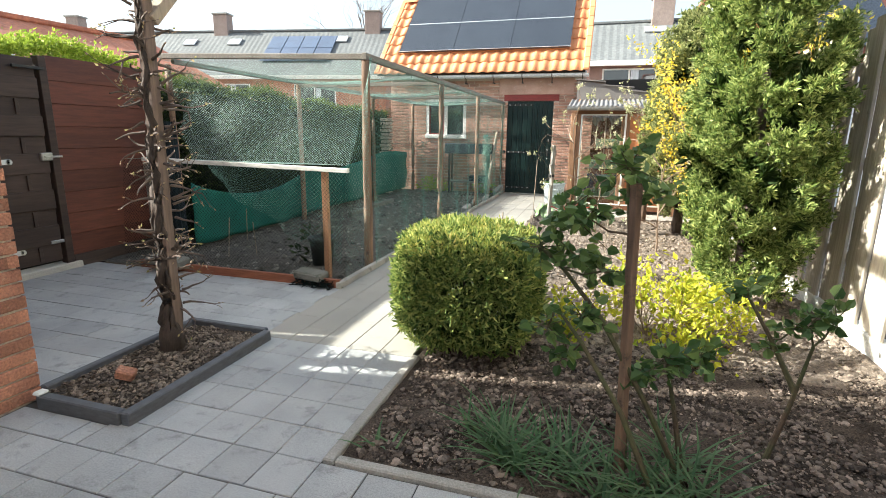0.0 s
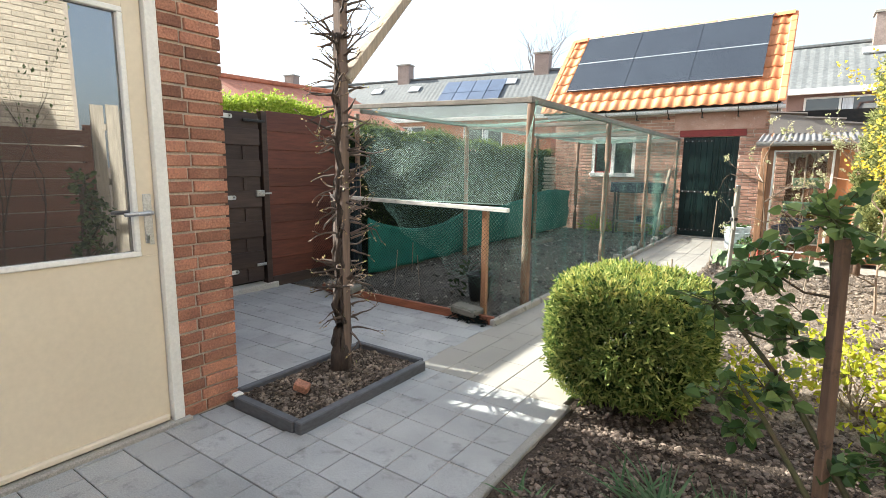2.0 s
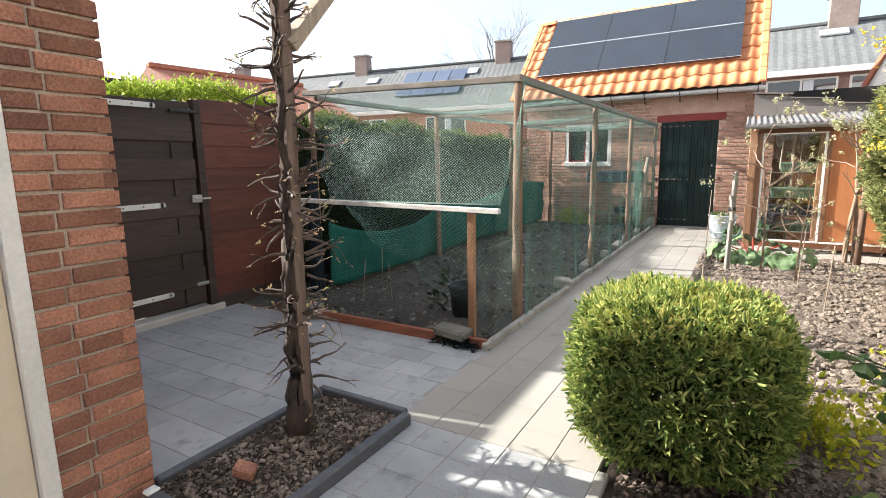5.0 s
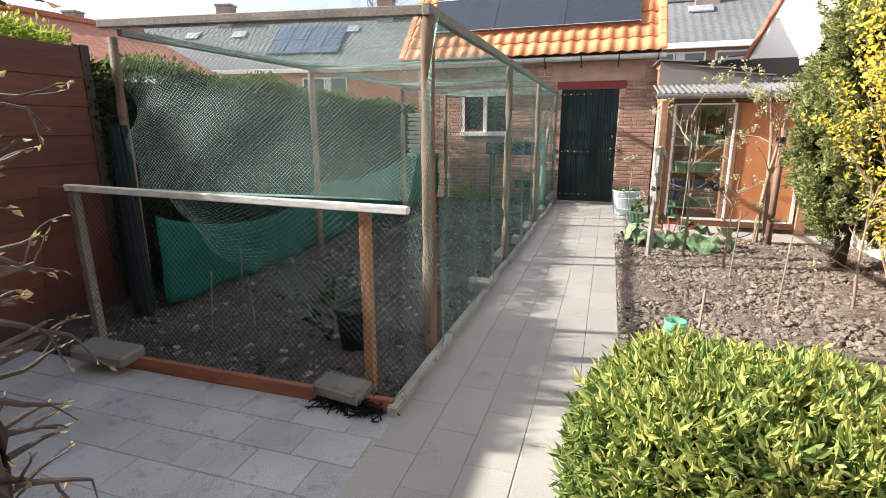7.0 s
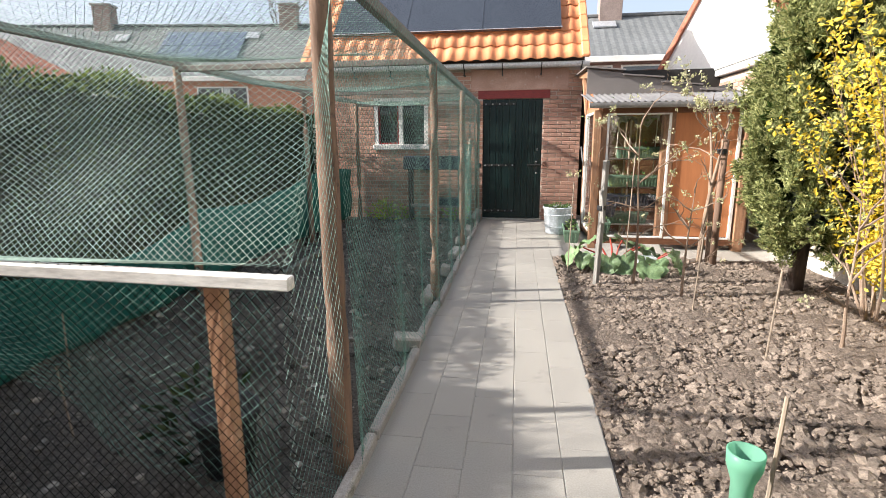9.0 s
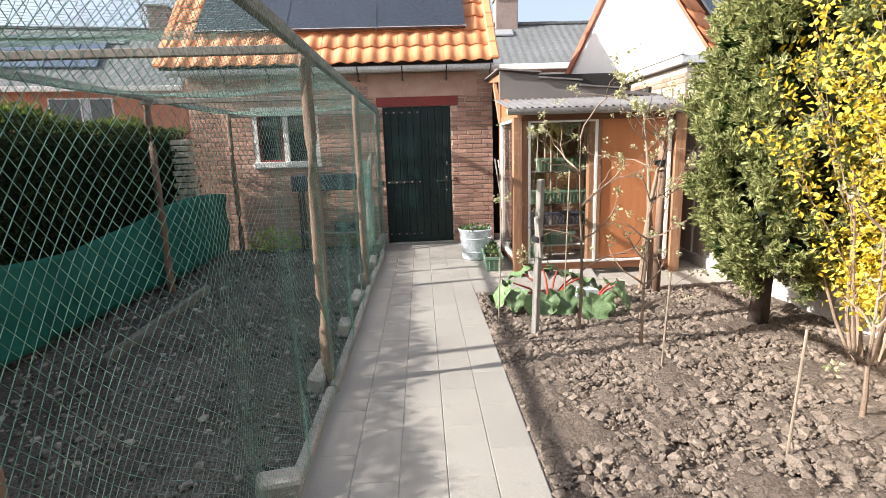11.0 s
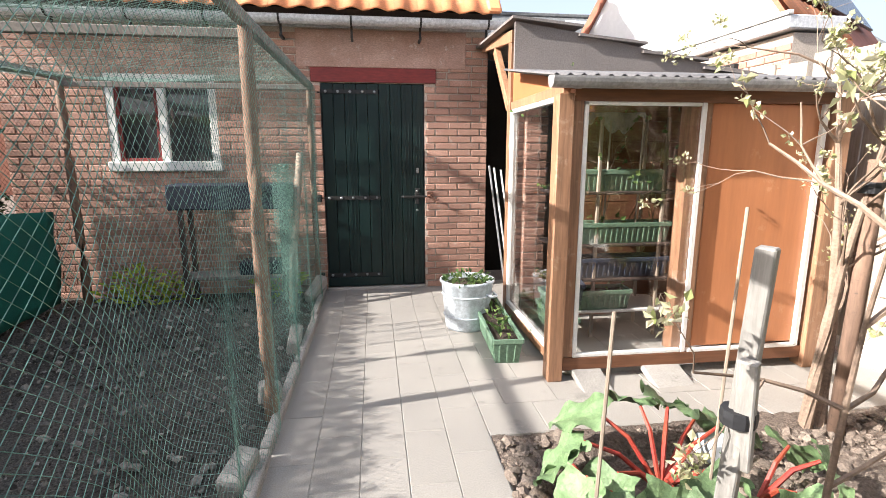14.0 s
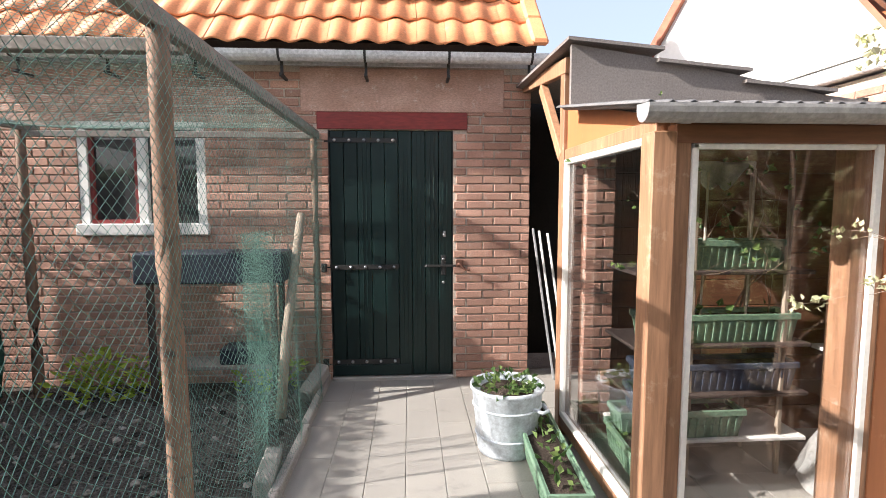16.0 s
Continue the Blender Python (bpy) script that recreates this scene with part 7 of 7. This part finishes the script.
slope_l = math.hypot(2.15, NL * 0.5) + 0.22
rot = Matrix(((dp.x, -al.x * math.cos(fall), al.x * math.sin(fall) * 1, 0), (dp.y, -al.y * math.cos(fall), al.y * math.sin(fall), 0), (0, math.sin(fall), math.cos(fall), 0), (0, 0, 0, 1)))
foot = Vector(nsv(NL + 0.12, -0.12, 2.50))
nroof_to = Matrix.Translation(foot) @ rot
nroof = part("roof", boxes((0, 4.7, 0.02, slope_l, -0.05, -0.005), bevel=0), M["red_tile"], ns)
nroof.data.transform(nroof_to)
for j in range(7):
    for i in range(10):
        if j > 1 and i > 1:
            continue
        ob = new("tile", tile)
        ob.matrix_world = nroof_to @ pose(i * 0.215, j * 0.335, 0.0, 0, 0, 0)
        under(ob, nroof)
b = boxes((0.5, 3.9, 0.75, slope_l - 0.2, 0.06, 0.1)); b.transform(nroof_to); part("solar_sheet", b, M["pv"], ns, "black solar panel")
b = boxes((-0.02, 4.7, -0.10, 0.03, -0.14, 0.0)); b.transform(nroof_to); part("gutter", b, M["white_paint"], ns)
# verge on the far slope
bm = bmesh.new(); beam(bm, nsv(-0.1, -0.03, 2.52), nsv(NL * 0.5, -0.03, 4.80), 0.06, 0.10); part("verge_board", bm, M["red_tile"], ns)
low = thing("brick_outbuilding", (2.3, 11.5, 0), "low brick outbuilding with a pale grey roof edge behind the fence", "outbuilding")
low_wall = part("wall", boxes((2.062, 2.5, 10.62, 12.45, -0.1, 2.34), bevel=0), M["mortar"], low)
brickwork(low_wall, pose(2.05, 12.45, 0, 0, 0, -90), 1.83, 1.6, 2.33, [], M["shed_brick"], "low", lambda u, z: False)
part("roof_edge", boxes((1.97, 2.5, 10.58, 12.48, 2.36, 2.47), bevel=0.01), M["zinc"], low, "pale grey roof edge")
part("roof_trim", boxes((1.95, 2.0, 10.57, 12.49, 2.465, 2.50), bevel=0.004), M["white_base"], low)


# ---- rows of houses beyond ----
def house_row(name, at, turn, length, depth, eave, ridge, roof_mat, wall_mat, label, chimneys, windows, skylights=(), pv=()):
    """A terrace with a ribbed pitched roof, chimneys, and windows in its front."""
    t = thing(name, (0, 0, 0), label, "houses")
    part("wall", boxes((0, length, 0, depth, -0.2, eave), bevel=0), wall_mat, t)
    ang = math.atan2(ridge - eave, depth / 2)
    sl = math.hypot(ridge - eave, depth / 2) + 0.35
    for side in (0, 1):
        nx_ = int(length / 0.15)
        vs_, fs_ = [], []
        for jj, yy in enumerate((-0.35, sl - 0.35)):
            for ii in range(nx_ + 1):
                vs_.append((length * ii / nx_, yy * math.cos(ang), eave + yy * math.sin(ang) + (0.014 if ii % 2 else 0)))
        for ii in range(nx_):
            fs_.append((ii, ii + 1, nx_ + 2 + ii, nx_ + 1 + ii))
        if side:
            vs_ = [(length - x_, depth - y_, z_) for x_, y_, z_ in vs_]
        raw("roof", vs_, fs_, roof_mat, t)
    ridge_b = boxes((0, length, depth / 2 - 0.12, depth / 2 + 0.12, ridge - 0.03, ridge + 0.1), bevel=0.03)
    part("ridge", ridge_b, roof_mat, t)
    for x in (0.0, length):
        bm = bmesh.new()
        g_ = [bm.verts.new((x, 0, eave)), bm.verts.new((x, depth, eave)), bm.verts.new((x, depth / 2, ridge))]
        bm.faces.new(g_); part("gable", bm, wall_mat, t)
    part("fascia", boxes((0, length, -0.42, -0.30, eave - 0.28, eave - 0.08), bevel=0.01), M["white_paint"], t)
    for x in chimneys:
        ch = part("chimney", boxes((x, x + 0.9, depth / 2 - 0.35, depth / 2 + 0.35, ridge - 0.5, ridge + 0.95), bevel=0.02), M["chimney"], t)
        part("cap", boxes((x - 0.06, x + 0.96, depth / 2 - 0.41, depth / 2 + 0.41, ridge + 0.95, ridge + 1.05), bevel=0.01), M["concrete"], ch)
    for x, w, z0_, z1_ in windows:
        win = part("window", boxes((x, x + w, -0.05, 0.04, z0_, z1_), bevel=0.01), M["white_paint"], t)
        n_ = max(1, int(w / 0.9))
        for q in range(n_):
            part("pane", boxes((x + 0.07 + q * (w - 0.07) / n_, x + (q + 1) * (w - 0.07) / n_, -0.065, -0.04, z0_ + 0.07, z1_ - 0.07), bevel=0), M["glass_dark"], win)
            if q % 2:
                part("curtain", boxes((x + 0.1 + q * (w - 0.07) / n_, x + 0.4 + q * (w - 0.07) / n_, -0.07, -0.066, z0_ + 0.08, z1_ - 0.08), bevel=0), M["curtain"], win)
    to = Matrix.Rotation(ang, 4, "X")
    for x, y_, w, h_ in skylights:
        b_ = boxes((x, x + w, y_, y_ + h_, 0.03, 0.10), bevel=0.01); b_.transform(Matrix.Translation((0, 0, eave)) @ to); part("skylight", b_, M["alu"], t)
    for x, y_, nx2, ny2 in pv:
        for p_ in range(nx2):
            for q in range(ny2):
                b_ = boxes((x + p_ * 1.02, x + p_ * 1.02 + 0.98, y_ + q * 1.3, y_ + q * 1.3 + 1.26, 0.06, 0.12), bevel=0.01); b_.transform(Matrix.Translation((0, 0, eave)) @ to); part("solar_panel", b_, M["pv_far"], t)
    t.matrix_world = pose(*at, 0, 0, turn)
    return t


ry_ = math.degrees(math.atan2(30 - 27.87, 25.03 - 11.84))
house_row("house_row", (-46.0, 21.3, 0), ry_, 35.2, 7.0, 4.4, 7.3, M["grey_tile"], M["brick"], "terrace of houses with grey tiled roof and chimneys",
          (6.0, 13.5, 23.6, 33.2), ((30, 2.4, 2.6, 3.9), (25, 2.4, 2.6, 3.9), (19, 2.4, 2.6, 3.9)), ((24.9, 3.0, 0.8, 0.6), (22.0, 3.0, 0.8, 0.6), (31.4, 3.2, 0.9, 0.6)), ((27.6, 1.2, 4, 2),))
house_row("house_row", (-3.6, 23.2, 0), 0, 22, 6.0, 4.35, 6.3, M["grey_tile"], M["brick_plum"], "terrace of houses with grey ribbed roof and wide windows",
          (5.5, 14.0), ((3.6, 2.1, 3.0, 4.0), (6.0, 1.7, 3.0, 4.0), (8.4, 1.2, 3.0, 4.0), (11, 2.2, 3.0, 4.0), (0.4, 2.2, 3.0, 4.0)), ((5.2, 2.4, 0.9, 0.5), (9.3, 2.5, 0.9, 0.5)))
house_row("house_row", (-10.3, 8.0, 0), 84, 4.6, 5.6, 2.5, 3.75, M["red_tile"], M["brick"], "low house with an old red tiled roof", (), ())
lean = thing("garden_hut", (-5.8, 2.6, 0), "pale boarded garden hut behind the gate", "hut")
for i in range(12):
    part("board", boxes((-5.73, -5.70, 1.9, 4.25, 0.0 + i * 0.175, 0.17 + i * 0.175), bevel=0.004), M["alu"], lean)
part("roof", boxes((-7.3, -5.66, 1.87, 4.3, 2.11, 2.19), bevel=0.006), M["wood_dark"], lean)

# bare tree in the distance
far_tree = thing("bare_tree", (-21.2, 46, 0), "large bare tree far behind the houses", "tree")
bm = bmesh.new(); rt = random.Random(77); tips = []
pts = [(-21.2, 46, 0), (-21.1, 46, 4.5), (-21.3, 46, 8)]
tube(bm, pts, [0.4, 0.3, 0.25], 8)
for i in range(9):
    a = i * 0.7
    limb(bm, rt, (-21.3, 46, rt.uniform(6, 8)), (math.cos(a) * 0.6, math.sin(a) * 0.6, 1), rt.uniform(3.2, 4.2), 0.14, 4, tips, 3, curl=0.2, split=0.6)
part("branch_frame", bm, M["far_bark"], far_tree)

# ---- paving slabs, last ----
# shade-toned slabs on terrace, patio and path start, plain slab beyond
pave(pavement, -2.455, 1.4, -1.603, 1.607, 0.208, 0.2006, 0.104, "x", gap=0.005, seed=2, material="slab_shade_grey")
pave(pavement, -0.833, 1.4, 1.608, 1.818, 0.21, 0.21, 0.0, "x", gap=0.005, seed=6, material="slab_shade_grey")
pave(pavement, -2.40, -1.884, 1.608, 1.765, 0.21, 0.157, 0.0, "x", gap=0.006, seed=7, material="slab_shade_grey")
pave(path_base, -1.883, -0.833, 1.608, 2.868, 0.21, 0.21, 0.0, "y", gap=0.005, seed=8, material="slab_shade_grey")
pave(path_base, -1.883, -0.833, 2.869, 11.68, 0.21, 0.42, 0.21, "y", gap=0.0032, butt=0.0006, tilt=0.05, seed=3, skip=((-2.4, -1.80, 1.8, 2.86),))
pave(patio_base, -4.60, -1.872, 1.862, 3.96, 0.30, 0.21, 0.15, "x", gap=0.0045, butt=0.003, seed=4, material="slab_shade_grey", skip=((-2.38, -1.80, 1.8, 2.86),))
pave(apron_base, -0.832, 1.8, 8.87, 11.65, 0.31, 0.31, 0.155, "x", gap=0.003, seed=5)
# low kerb of small stones between paving and front bed
for x0_, x1_, y0_, y1_ in ((-0.831, -0.776, 1.82, 2.87), (-0.776, 0.3, 1.82, 1.87), (0.3, 1.3, 1.82, 1.87)):
    k = thing("bed_edging", ((x0_ + x1_) / 2, (y0_ + y1_) / 2, 0), "narrow concrete edging stone along the front bed", "edging stone", "edging stones of the front bed")
    part("stone", boxes((x0_ + 0.002, x1_ - 0.002, y0_ + 0.002, y1_ - 0.002, -0.09, 0.018), bevel=0.006), M["concrete"], k)
